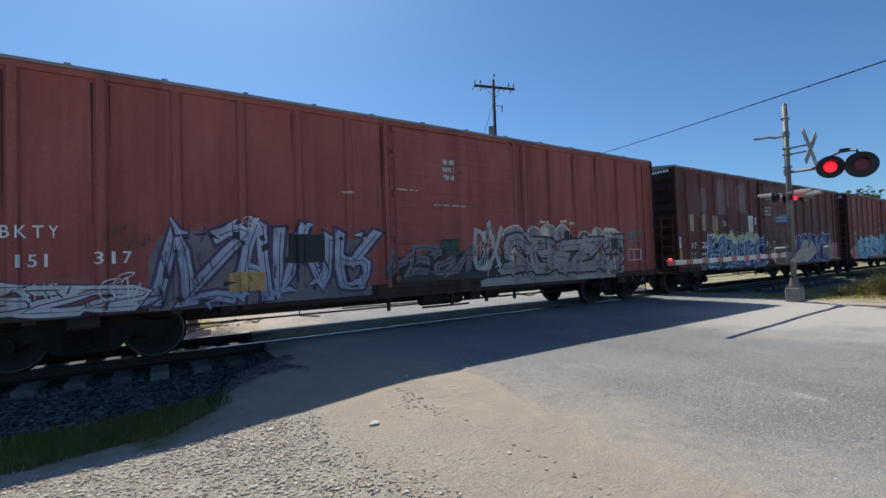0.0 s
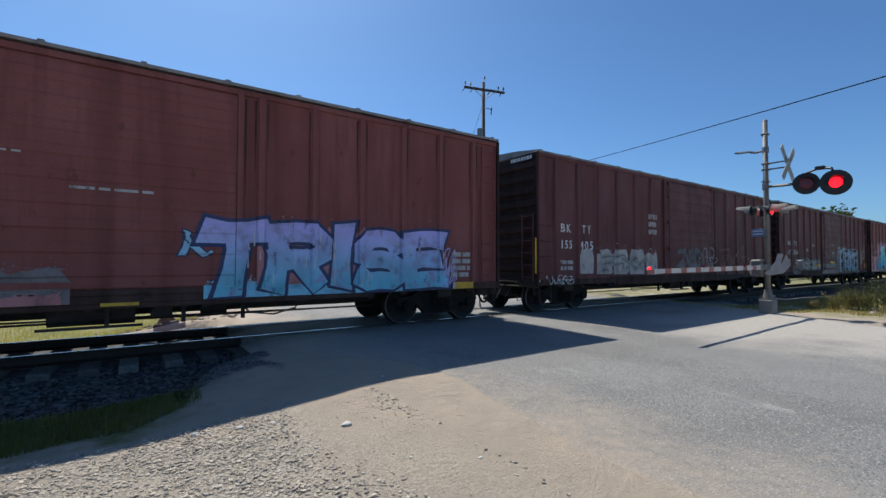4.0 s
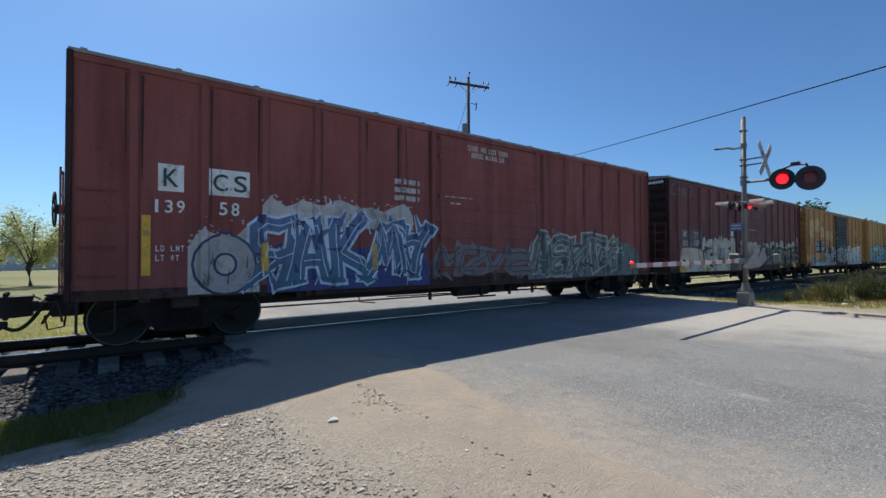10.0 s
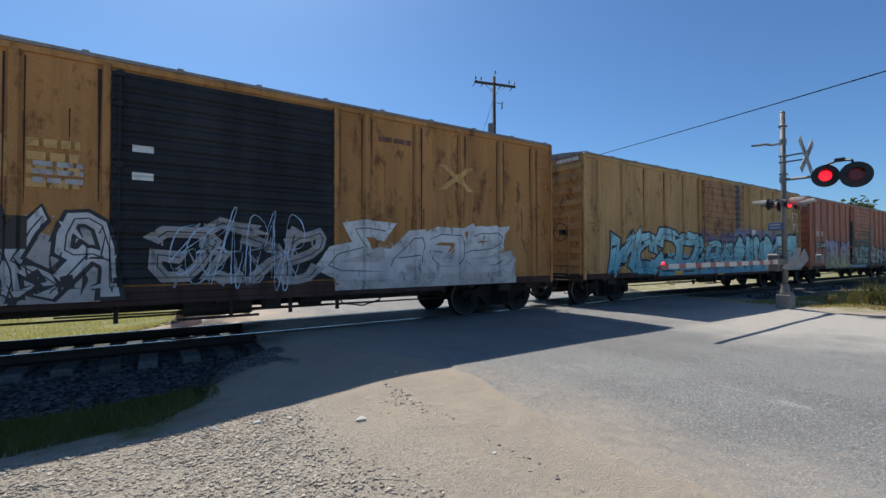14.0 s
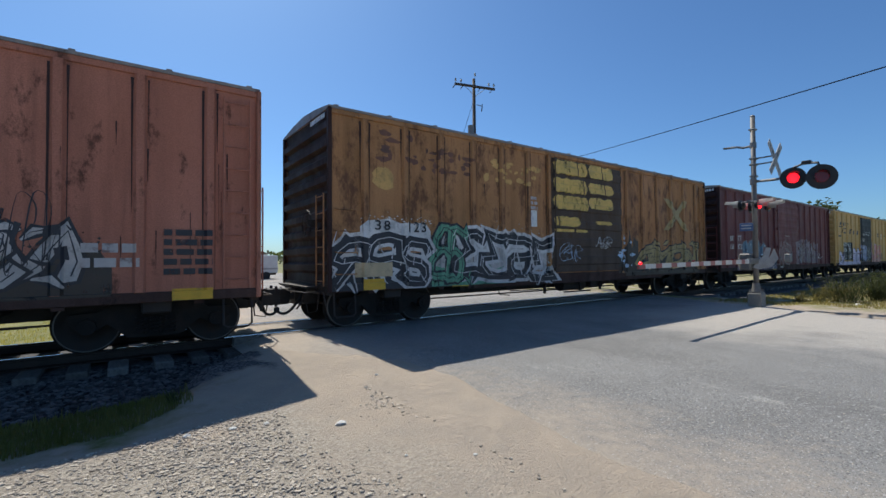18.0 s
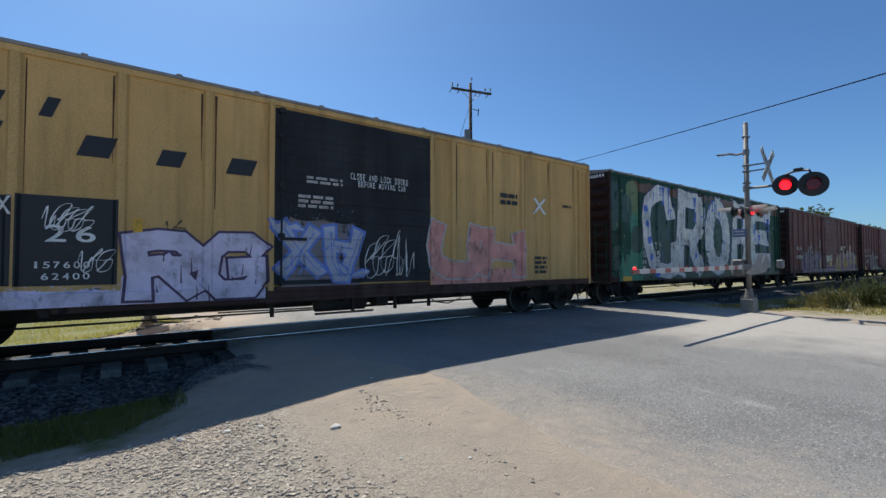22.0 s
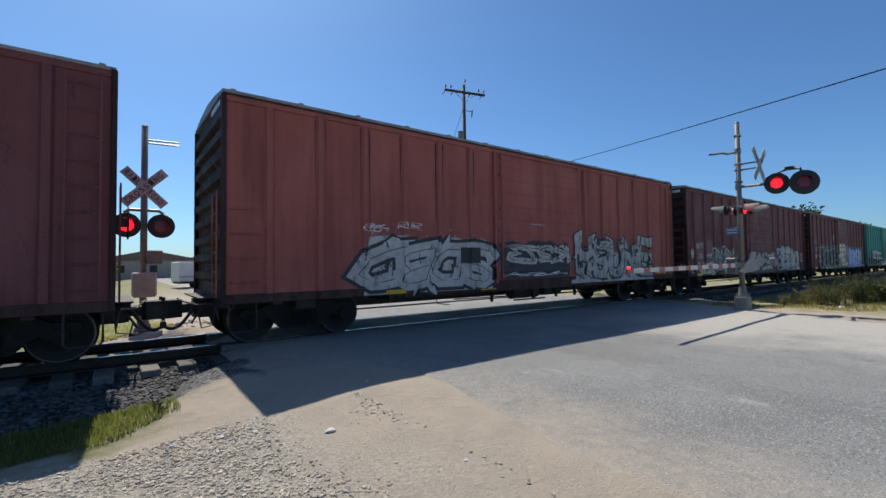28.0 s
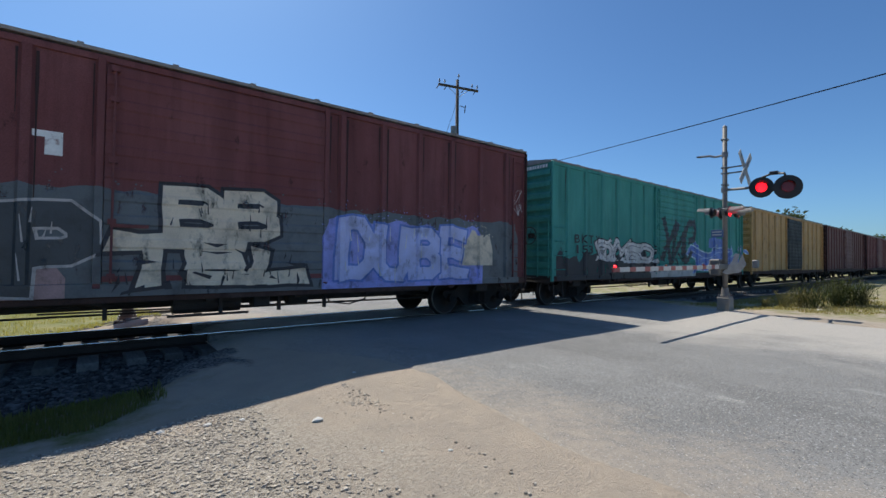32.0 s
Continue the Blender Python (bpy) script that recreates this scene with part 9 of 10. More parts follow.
letters(car, spec, "HITS", 13.93, 14.66, 2.80, 3.28, ink, None, None, 0.05, 0.10, 2366, layer=6, fat=0.16, flare=0.2)
letters(car, spec, "RIP", 14.80, 15.44, 3.24, 3.64, white_spray, None, None, 0.0, 0.08, 2367, layer=6, fat=0.20, flare=0.2)
letters(car, spec, "TDE", 14.80, 15.46, 2.78, 3.18, white_spray, None, None, 0.0, 0.08, 2368, layer=6, fat=0.20, flare=0.2)
bars(car, spec, 13.08, 13.66, 1.40, 2.02, 5, None, seed=2369, layer=9)
box_mark(car, spec, 14.10, 14.49, 1.52, 1.81, white_mark)
panel(car, spec, 14.95, 15.36, 1.18, 1.48, soot, "painted_panel", 8)
cloud(car, spec, 10.48, 10.90, 2.50, 2.74, white_spray, 2370, 7, flat=False)
cloud(car, spec, 8.74, 15.60, 1.00, 1.88, blue_low, 237, 1, rough=0.25, flat=True)
panel(car, spec, 4.54, 5.01, 1.02, 1.15, yellow_strip, "reflector_strip", 6)
panel(car, spec, 7.49, 7.95, 1.00, 0.95, yellow_strip, "reflector_strip", 6)
panel(car, spec, 14.28, 14.78, 1.00, 1.17, yellow_strip, "reflector_strip", 6)
scrawl(car, spec, 14.5, 15.55, 2.55, 2.85, ink, 241, 0.018, 5, 8)
panel(car, spec, 13.00, 13.76, 1.25, 2.09, black_mark, "painted_panel", 8)
scrawl(car, spec, 7.84, 8.41, 1.92, 2.09, white_mark, 244, 0.018, 5, 10)
bars(car, spec, 6.94, 7.68, 2.36, 2.42, 1, None, seed=245)
car, spec = BY[10]["car"], BY[10]
letters(car, spec, "TBLGE", 2.11, 6.01, 1.00, 2.54, mauve_yellow, plum_line, None, 0.08, 0.12, 247, layer=3, fat=0.42, rim=0.05, flare=0.25, cut=0.5, glint=dull_grey)
cloud(car, spec, 2.11, 5.92, 1.00, 1.68, mauve_yellow, 248, 1, rough=0.40, flat=True)
cloud(car, spec, 3.16, 5.92, 1.85, 2.72, plum_faint, 249, 0, rough=0.60, flat=True)
cloud(car, spec, 6.13, 9.59, 1.13, 2.37, soot, 250, 1, rough=0.25, flat=True)
letters(car, spec, "PURE", 6.29, 9.19, 1.22, 2.20, teal_grey, ink, None, 0.0, 0.06, 251, layer=3, fat=0.34, rim=0.05, flare=0.15, cut=0.2)
cloud(car, spec, 6.2, 9.75, 1.1, 2.75, soot, 2512, 0, rough=0.35, flat=True)
wedges(car, spec, 6.2, 9.5, 1.1, 2.4, 22, soot, 2511, 0.3, 7)
for k, (xa, xb, za, zb) in enumerate(((6.4, 9.68, 2.40, 2.62), (7.2, 9.6, 2.86, 2.94), (6.5, 9.5, 3.08, 3.13), (6.4, 8.2, 3.40, 3.44))):
    ragged(car, spec, xa, xb, za, zb, soot, 2515 + k, 5)
cloud(car, spec, 9.7, 13.6, 1.1, 2.0, soot, 1773, 0, rough=0.5, flat=True)
wild(car, spec, 9.64, 13.12, 1.17, 2.27, 5, silver, ink, 1774, 0.10, 2, 0.045, pick="NAHPSR")
wedges(car, spec, 9.7, 13.1, 1.1, 2.3, 26, ink, 1775, 0.24)
cloud(car, spec, 5.92, 8.88, 1.00, 1.15, blue_low, 254, 1, rough=0.25, flat=True)
bars(car, spec, 14.24, 14.91, 1.40, 2.11, 5, ink, seed=255)
bars(car, spec, 13.24, 13.93, 1.53, 1.88, 2, None, seed=256)
panel(car, spec, 14.35, 14.92, 1.00, 1.18, yellow_strip, "reflector_strip", 6)
panel(car, spec, 7.44, 7.89, 1.00, 1.02, yellow_strip, "reflector_strip", 6)
scrawl(car, spec, 9.61, 10.03, 2.16, 3.76, ink, 259, 0.018, 5, 7)
scrawl(car, spec, 12.12, 13.13, 1.46, 2.61, ink, 260, 0.018, 5, 12)
stencil(car, spec, "BK", 0.89, 1.29, 2.65, 2.91)
stencil(car, spec, "TY", 1.54, 1.91, 2.65, 2.89)
stencil(car, spec, "155", 0.78, 1.27, 2.08, 2.31)
stencil(car, spec, "360", 1.50, 2.02, 2.08, 2.31)
for xa, xb, za, zb in ((6.10, 6.42, 2.25, 3.60), (9.58, 9.84, 1.3, 3.5), (6.42, 6.7, 2.3, 3.3), (9.3, 9.58, 2.3, 3.2)):
    panel(car, spec, xa, xb, za, zb, soot, "painted_panel", 5)
panel(car, spec, 0.72, 2.08, 2.02, 2.37, soot, "painted_panel", 2)
bars(car, spec, 0.9, 1.25, 1.5, 1.85, 3, None, seed=2611)
car, spec = BY[11]["car"], BY[11]
cloud(car, spec, 0.64, 2.35, 1.98, 2.49, white_spray, 265, 1, rough=0.30, flat=True)
stencil(car, spec, "38", 0.95, 1.33, 2.21, 2.43, black_mark)
stencil(car, spec, "123", 1.71, 2.23, 2.19, 2.43, black_mark)
wild(car, spec, 0.03, 2.31, 1.00, 2.18, 3, ink, white_spray, 1879, 0.14, 2, 0.075, pick="RPNS")
cloud(car, spec, 0.03, 2.35, 1.00, 1.88, ink, 269, 0, rough=0.25, flat=True)
wild(car, spec, 2.37, 3.32, 1.00, 2.38, 2, green_spray, ink, 1893, 0.16, 2, 0.035)
cloud(car, spec, 2.35, 4.94, 1.00, 1.51, green_spray, 271, 1, rough=0.50, flat=True)
wild(car, spec, 3.10, 6.20, 1.00, 2.39, 4, ink, white_spray, 1907, 0.14, 2, 0.085, pick="NES3")
cloud(car, spec, 2.4, 6.2, 1.3, 2.35, silver, 1908, 0, rough=0.35, flat=True)
scrawl(car, spec, 4.9, 6.1, 1.0, 2.1, white_spray, 1909, 0.05, 6, 5)
panel(car, spec, 0.52, 1.37, 1.26, 1.55, tan_stencil, "painted_panel", 6)
panel(car, spec, 0.69, 1.18, 1.00, 1.22, yellow_strip, "reflector_strip", 6)
panel(car, spec, 2.91, 3.37, 1.00, 0.98, yellow_strip, "reflector_strip", 6)
cloud(car, spec, 9.54, 10.44, 1.31, 2.30, ice, 276, 4, rough=0.40, flat=False)
wild(car, spec, 10.80, 14.86, 1.17, 2.16, 4, ochre_dim, ink, 1942, 0.12, 2, 0.035)
ragged(car, spec, 6.42, 8.0, 2.98, 3.40, door_yellow, 2771, 1)
ragged(car, spec, 6.45, 7.6, 2.50, 2.80, door_yellow, 2772, 1)
ragged(car, spec, 6.44, 7.95, 3.97, 4.40, door_yellow, 278, 1)
ragged(car, spec, 6.44, 7.94, 3.45, 3.90, door_yellow, 279, 1)
ragged(car, spec, 8.03, 9.28, 3.98, 4.41, door_yellow, 280, 1)
ragged(car, spec, 8.02, 9.28, 3.52, 3.86, door_yellow, 281, 1)
ragged(car, spec, 8.04, 9.27, 3.06, 3.43, door_yellow, 282, 1)
ragged(car, spec, 6.95, 7.91, 3.11, 3.25, door_yellow, 283, 1)
ragged(car, spec, 6.47, 7.97, 2.35, 2.44, door_yellow, 284, 1)
ragged(car, spec, 8.35, 9.18, 2.61, 2.73, door_yellow, 285, 1)
scrawl(car, spec, 8.30, 9.17, 1.86, 2.27, white_mark, 286, 0.018, 5, 9)
scrawl(car, spec, 6.62, 7.70, 1.46, 2.11, ice, 287, 0.018, 5, 9)
bars(car, spec, 5.51, 5.83, 2.92, 3.26, 3, None, seed=288)
panel(car, spec, 5.54, 5.83, 2.46, 2.90, white_mark, "painted_panel", 1)
cloud(car, spec, 1.10, 3.47, 3.59, 4.29, rust_dim, 290, 0, rough=0.50, flat=False)
cloud(car, spec, 0.89, 1.46, 3.04, 3.56, old_yellow, 291, 0, rough=0.30, flat=False)
cloud(car, spec, 3.89, 5.89, 3.54, 4.05, old_yellow, 292, 0, rough=0.50, flat=False)
stencil(car, spec, "X", 12.25, 14.46, 2.53, 3.78, ochre_dim)
cloud(car, spec, 9.98, 15.03, 1.02, 1.90, soot, 294, 1, rough=0.70, flat=True)
cloud(car, spec, 9.55, 10.80, 1.11, 2.80, soot, 295, 0, rough=0.80, flat=True)
car, spec = BY[12]["car"], BY[12]
stencil(car, spec, "BK", 1.03, 1.39, 2.29, 2.54)
stencil(car, spec, "TY", 1.81, 2.18, 2.31, 2.56)
stencil(car, spec, "155", 1.00, 1.39, 1.94, 2.17)
stencil(car, spec, "473", 1.78, 2.25, 1.93, 2.18)
panel(car, spec, 1.65, 2.36, 1.21, 2.60, maroon_clean, "painted_panel", 1)
cloud(car, spec, 1.67, 6.05, 1.00, 1.53, plum_faint, 302, 0, rough=0.40, flat=True)
cloud(car, spec, 2.30, 5.3, 1.00, 1.5, plum, 304, 1, rough=0.30, flat=True)
piece(car, spec, 2.34, 5.15, 1.20, 2.44, dusk_blue, dust, 2124, 3, 0.018, 3, 0.20, hole=ink, inner=silver, strokes=4)
wedges(car, spec, 2.4, 5.2, 1.2, 2.2, 12, pale_line, 2125, 0.16, 8)
panel(car, spec, 4.75, 5.45, 1.62, 2.05, maroon_clean, "painted_panel", 9)
pts, faces = ribbon([(5.95 + 0.42 * math.sin(2.513 * k), 1.48 + 0.40 * math.cos(2.513 * k)) for k in range(6)], 0.022, 0.0)
coat(car, spec, "painted_star", pts, faces, white_spray, 7)
cloud(car, spec, 5.2, 6.4, 1.0, 1.62, dusk_blue, 2138, 1, rough=0.5, flat=True)
scrawl(car, spec, 2.45, 6.05, 1.00, 1.23, white_spray, 306, 0.030, 5, 12)
wild(car, spec, 6.69, 8.42, 1.21, 2.41, 2, maroon_clean, dust, 2152, 0.10, 2, 0.035)
stencil(car, spec, "2011", 6.75, 7.25, 1.01, 1.13)
wild(car, spec, 9.44, 13.18, 1.22, 2.48, 5, plum_faint, dust, 2159, 0.10, 2, 0.030)
scrawl(car, spec, 9.6, 13.0, 1.2, 2.1, dust, 3091, 0.03, 6, 16)
scrawl(car, spec, 9.50, 13.12, 1.25, 2.45, silver, 310, 0.020, 5, 20)
panel(car, spec, 4.77, 4.90, 1.85, 1.97, white_mark, "painted_panel", 1)
bars(car, spec, 7.56, 8.32, 2.63, 2.70, 1, None, seed=312)
scrawl(car, spec, 13.39, 13.94, 1.40, 1.78, white_mark, 313, 0.018, 5, 4)
panel(car, spec, 3.42, 3.91, 1.00, 0.95, yellow_strip, "reflector_strip", 6)
panel(car, spec, 5.76, 6.24, 1.00, 0.96, yellow_strip, "reflector_strip", 6)
bars(car, spec, 1.77, 2.06, 1.51, 1.69, 2, None, seed=316)
scrawl(car, spec, 5.27, 5.60, 1.60, 2.18, ink, 317, 0.018, 5, 9)
car, spec = BY[13]["car"], BY[13]
leaning_block(car, spec, 1.30, 1.74, 3.67, 3.87, black_mark, 0.35)
leaning_block(car, spec, 2.04, 2.46, 3.63, 3.85, black_mark, 0.35)
leaning_block(car, spec, 2.66, 2.89, 3.63, 3.91, black_mark, 0.35)
leaning_block(car, spec, 3.21, 3.45, 3.64, 3.92, black_mark, 0.35)
leaning_block(car, spec, 3.62, 4.10, 3.15, 3.46, black_mark, 0.35)
leaning_block(car, spec, 4.57, 4.99, 3.13, 3.39, black_mark, 0.35)
leaning_block(car, spec, 5.56, 6.07, 3.12, 3.40, black_mark, 0.35)
leaning_block(car, spec, 0.86, 1.60, 2.88, 2.99, black_mark, 1.00)
leaning_block(car, spec, 2.06, 2.82, 3.13, 3.22, black_mark, 1.00)
leaning_block(car, spec, 1.06, 1.78, 3.52, 3.60, black_mark, 1.00)
leaning_block(car, spec, 2.15, 2.89, 3.43, 3.50, black_mark, 1.00)
leaning_block(car, spec, 0.95, 1.13, 2.95, 3.47, black_mark, 0.35)
leaning_block(car, spec, 1.65, 1.85, 3.04, 3.49, black_mark, 0.35)
leaning_block(car, spec, 2.06, 2.17, 3.14, 3.43, black_mark, 0.35)
leaning_block(car, spec, 2.74, 2.88, 3.22, 3.50, black_mark, 0.35)
panel(car, spec, 1.94, 2.98, 1.31, 2.52, black_mark, "painted_panel", 1)
panel(car, spec, 3.01, 4.12, 1.30, 2.55, black_mark, "painted_panel", 1)
stencil(car, spec, "RBOX", 2.00, 3.00, 2.25, 2.52)
stencil(car, spec, "356", 2.02, 2.88, 1.89, 2.14)
stencil(car, spec, "26", 3.30, 3.88, 1.90, 2.16)
stencil(car, spec, "LD LMT", 2.32, 2.80, 1.53, 1.64)
stencil(car, spec, "LT WT", 2.32, 2.80, 1.36, 1.47)
stencil(car, spec, "157600", 3.19, 3.81, 1.54, 1.64)
stencil(car, spec, "62400", 3.28, 3.81, 1.38, 1.48)
panel(car, spec, 1.62, 1.73, 1.87, 2.31, yellow_strip, "reflector_strip", 6)
panel(car, spec, 4.30, 4.42, 1.89, 2.29, yellow_strip, "reflector_strip", 6)
panel(car, spec, 0.82, 0.93, 1.35, 2.17, yellow_strip, "reflector_strip", 6)
cloud(car, spec, 0.84, 6.21, 1.00, 1.25, lilac_white, 346, 0, rough=0.20, flat=True)
letters(car, spec, "CW", 0.94, 1.95, 1.00, 1.91, lilac_white, plum_line, None, 0.00, 0.10, 347, layer=4)
letters(car, spec, "RG", 4.24, 6.21, 1.00, 2.03, lilac_white, plum_line, None, 0.00, 0.10, 348, layer=4)
cloud(car, spec, 4.17, 6.21, 1.00, 1.77, lilac_white, 349, 1, rough=0.40, flat=True)
scrawl(car, spec, 3.26, 3.87, 2.04, 2.44, white_mark, 350, 0.018, 5, 12)
scrawl(car, spec, 3.66, 4.07, 1.47, 1.86, white_mark, 351, 0.018, 5, 7)
wild(car, spec, 6.51, 7.97, 1.24, 2.40, 2, blue_grey, cobalt_dim, 2467, 0.10, 2, 0.03)
cloud(car, spec, 6.47, 8.00, 1.18, 2.47, ghost, 353, 0, rough=0.10, flat=True)
scrawl(car, spec, 8.08, 9.43, 1.25, 2.24, white_mark, 354, 0.018, 5, 14)
bars(car, spec, 6.91, 7.62, 3.10, 3.23, 2, None, seed=355)
bars(car, spec, 6.76, 7.44, 2.64, 2.87, 3, None, seed=356)
stencil(car, spec, "CLOSE AND LOCK DOORS", 7.79, 9.12, 3.26, 3.40)
stencil(car, spec, "BEFORE MOVING CAR", 7.95, 9.06, 3.12, 3.25)
letters(car, spec, "UH", 9.77, 12.78, 1.22, 2.58, rose, silver, None, 0.00, 0.10, 359, layer=3)
cloud(car, spec, 9.73, 12.77, 1.12, 1.53, rose, 360, 0, rough=0.25, flat=True)
stencil(car, spec, "X", 13.07, 13.74, 2.92, 3.39)
bars(car, spec, 11.93, 12.54, 3.11, 3.39, 2, black_mark, seed=362)
bars(car, spec, 14.40, 14.77, 3.14, 3.32, 1, black_mark, seed=363)
bars(car, spec, 13.21, 13.71, 1.32, 1.78, 4, black_mark, seed=364)
scrawl(car, spec, 4.70, 4.94, 2.06, 2.29, black_mark, 365, 0.018, 5, 4)
car, spec = BY[14]["car"], BY[14]
cloud(car, spec, 0.5, 2.2, 1.00, 2.95, bright_green, 367, 0, rough=0.9, flat=True)
cloud(car, spec, 1.2, 1.75, 1.6, 3.9, bright_green, 3671, 0, flat=False)
cloud(car, spec, 4.3, 15.3, 1.0, 1.9, forest, 3672, 0, rough=0.8, flat=True)
cloud(car, spec, 3.0, 15.3, 2.2, 3.9, forest, 3673, 0, flat=False)
cloud(car, spec, 1.9, 14.4, 1.0, 4.3, forest, 3674, 1, rough=0.25, flat=True)
for x0, x1, z0, z1, k in ((0.05, 0.55, 2.6, 4.3, 1), (0.6, 1.3, 2.9, 3.9, 2), (0.2, 0.6, 1.3, 2.2, 3), (1.3, 1.8, 1.9, 2.9, 4)):
    ragged(car, spec, x0, x1, z0, z1, forest, 3680 + k, 1)
for k in range(14):
    cloud(car, spec, 0.15 + 0.11 * k, 0.23 + 0.11 * k, 1.7 + 0.37 * (k * 5 % 7), 1.8 + 0.37 * (k * 5 % 7), forest if k % 2 else dull_lime, 3690 + k, 2, flat=False)
cloud(car, spec, 0.88, 1.78, 3.15, 4.44, dull_lime, 368, 0, rough=0.40, flat=False)
cloud(car, spec, 0.61, 1.23, 1.00, 1.80, dull_lime, 369, 0, rough=0.30, flat=True)
cloud(car, spec, 1.05, 15.60, 4.04, 4.50, rust_dim, 370, 0, rough=0.50, flat=True)
letters(car, spec, "c", 1.95, 4.55, 1.00, 4.36, white_spray, navy_line, None, 0.00, 0.05, 371, layer=3, gap=0.0, fat=0.205, rim=0.05, flare=0.05, cut=0.2, glint=cobalt)
letters(car, spec, "R", 4.35, 6.66, 1.00, 4.36, white_spray, navy_line, None, 0.06, 0.05, 372, layer=3, gap=0.02, fat=0.27, rim=0.055, flare=0.12, cut=0.2, glint=cobalt)
letters(car, spec, "O", 6.59, 9.15, 1.06, 4.26, white_spray, navy_line, None, 0.00, 0.05, 373, layer=3, gap=0.02, fat=0.30, rim=0.055, flare=0.12, cut=0.2, glint=cobalt)
letters(car, spec, "B", 9.27, 11.56, 1.12, 4.33, white_spray, navy_line, None, 0.10, 0.05, 374, layer=3, gap=0.03, fat=0.29, rim=0.055, flare=0.12, cut=0.2, glint=cobalt)
letters(car, spec, "E", 11.46, 14.42, 1.34, 4.31, white_spray, navy_line, None, 0.00, 0.05, 375, layer=3, gap=0.03, fat=0.29, rim=0.055, flare=0.12, cut=0.2, glint=cobalt)
cloud(car, spec, 2.03, 2.33, 3.35, 3.64, cobalt, 378, 7, rough=0.60, flat=False)
cloud(car, spec, 2.14, 2.41, 2.84, 3.12, cobalt, 379, 7, rough=0.60, flat=False)
cloud(car, spec, 2.27, 2.58, 2.25, 2.56, cobalt, 380, 7, rough=0.60, flat=False)
cloud(car, spec, 2.41, 2.66, 1.67, 1.94, cobalt, 381, 7, rough=0.60, flat=False)
cloud(car, spec, 2.71, 3.03, 1.06, 1.45, cobalt, 382, 7, rough=0.60, flat=False)
for x, z0, z1, w in ((3.40, 3.72, 4.36, 0.30), (3.78, 3.40, 4.38, 0.20), (3.18, 4.02, 4.36, 0.22), (2.72, 3.86, 4.10, 0.12), (3.93, 3.22, 3.60, 0.16), (5.90, 3.20, 4.20, 0.34), (6.35, 3.0, 3.5, 0.16),
                     (5.35, 2.3, 2.75, 0.14), (7.05, 3.35, 3.95, 0.14), (7.35, 3.72, 4.18, 0.30), (7.72, 3.62, 4.05, 0.20), (8.02, 3.30, 3.75, 0.16), (8.46, 2.0, 2.56, 0.13), (9.86, 2.95, 3.95, 0.26),
                     (10.72, 2.9, 3.74, 0.22), (11.1, 3.0, 3.5, 0.15), (11.72, 2.85, 3.44, 0.18), (12.2, 2.6, 3.45, 0.28), (12.62, 2.45, 2.96, 0.2), (13.5, 3.4, 4.2, 0.24), (13.85, 3.1, 3.8, 0.2)):
    drip(car, spec, x, z0, z1, w, cobalt)
cloud(car, spec, 5.85, 6.05, 1.75, 2.00, cobalt, 384, 7, flat=False)
cloud(car, spec, 5.72, 5.98, 1.20, 1.48, cobalt, 385, 7, flat=False)
cloud(car, spec, 12.00, 12.28, 2.96, 3.25, cobalt, 388, 7, flat=False)
for k in range(4):
    panel(car, spec, 2.17 + 0.13 * k, 2.19 + 0.13 * k, 3.36 - 0.56 * k - 0.28, 3.36 - 0.56 * k, cobalt, "painted_line", 7)
for x, z in ((4.55, 1.2), (4.75, 2.4), (7.3, 1.5), (8.8, 1.3), (9.6, 1.5), (9.45, 2.8), (4.95, 3.3), (10.4, 1.9)):
    drip(car, spec, x, z - 0.25, z + 0.35, 0.05, navy_line)
stencil(car, spec, "BK", 1.85, 2.18, 2.07, 2.34)
stencil(car, spec, "TY", 2.75, 3.10, 2.05, 2.34)
stencil(car, spec, "150", 1.84, 2.22, 1.78, 2.05)
stencil(car, spec, "150", 2.72, 3.14, 1.76, 2.03)
panel(car, spec, 0.64, 1.18, 1.00, 1.15, yellow_strip, "reflector_strip", 6)
bars(car, spec, 1.84, 2.17, 1.35, 1.70, 2, None, seed=414)
bars(car, spec, 2.72, 3.12, 1.55, 1.67, 1, None, seed=415)
car, spec = BY[15]["car"], BY[15]
scrawl(car, spec, 3.84, 4.08, 2.39, 2.65, white_mark, 417, 0.018, 5, 4)
panel(car, spec, 5.64, 5.91, 2.04, 2.26, white_mark, "painted_panel", 1)
bars(car, spec, 5.66, 5.97, 2.55, 3.01, 4, None, seed=419)
cloud(car, spec, 2.32, 6.21, 1.00, 2.17, mauve, 420, 0, rough=0.35, flat=True)
wild(car, spec, 2.32, 6.07, 1.00, 2.27, 6, dusty_mauve, plum_line, 2950, 0.10, 2, 0.035, pick="ZKASNM")
wedges(car, spec, 2.4, 6.0, 1.0, 2.2, 34, mauve, 2951, 0.26)
for k in range(7):
    scrawl(car, spec, 3.3 + 0.32 * k, 3.5 + 0.32 * k, 1.9, 2.55 + 0.12 * (k % 3), dust, 2960 + k, 0.03, 6, 3)
scrawl(car, spec, 3.43, 4.44, 2.08, 2.52, silver, 422, 0.018, 5, 12)
panel(car, spec, 3.60, 3.73, 1.22, 1.70, yellow_strip, "reflector_strip", 6)
panel(car, spec, 5.85, 5.98, 1.25, 1.75, yellow_strip, "reflector_strip", 6)
panel(car, spec, 7.61, 8.14, 1.40, 1.56, yellow_strip, "reflector_strip", 6)
wild(car, spec, 7.04, 8.19, 1.48, 2.17, 2, cream, ink, 2985, 0.10, 2, 0.035)
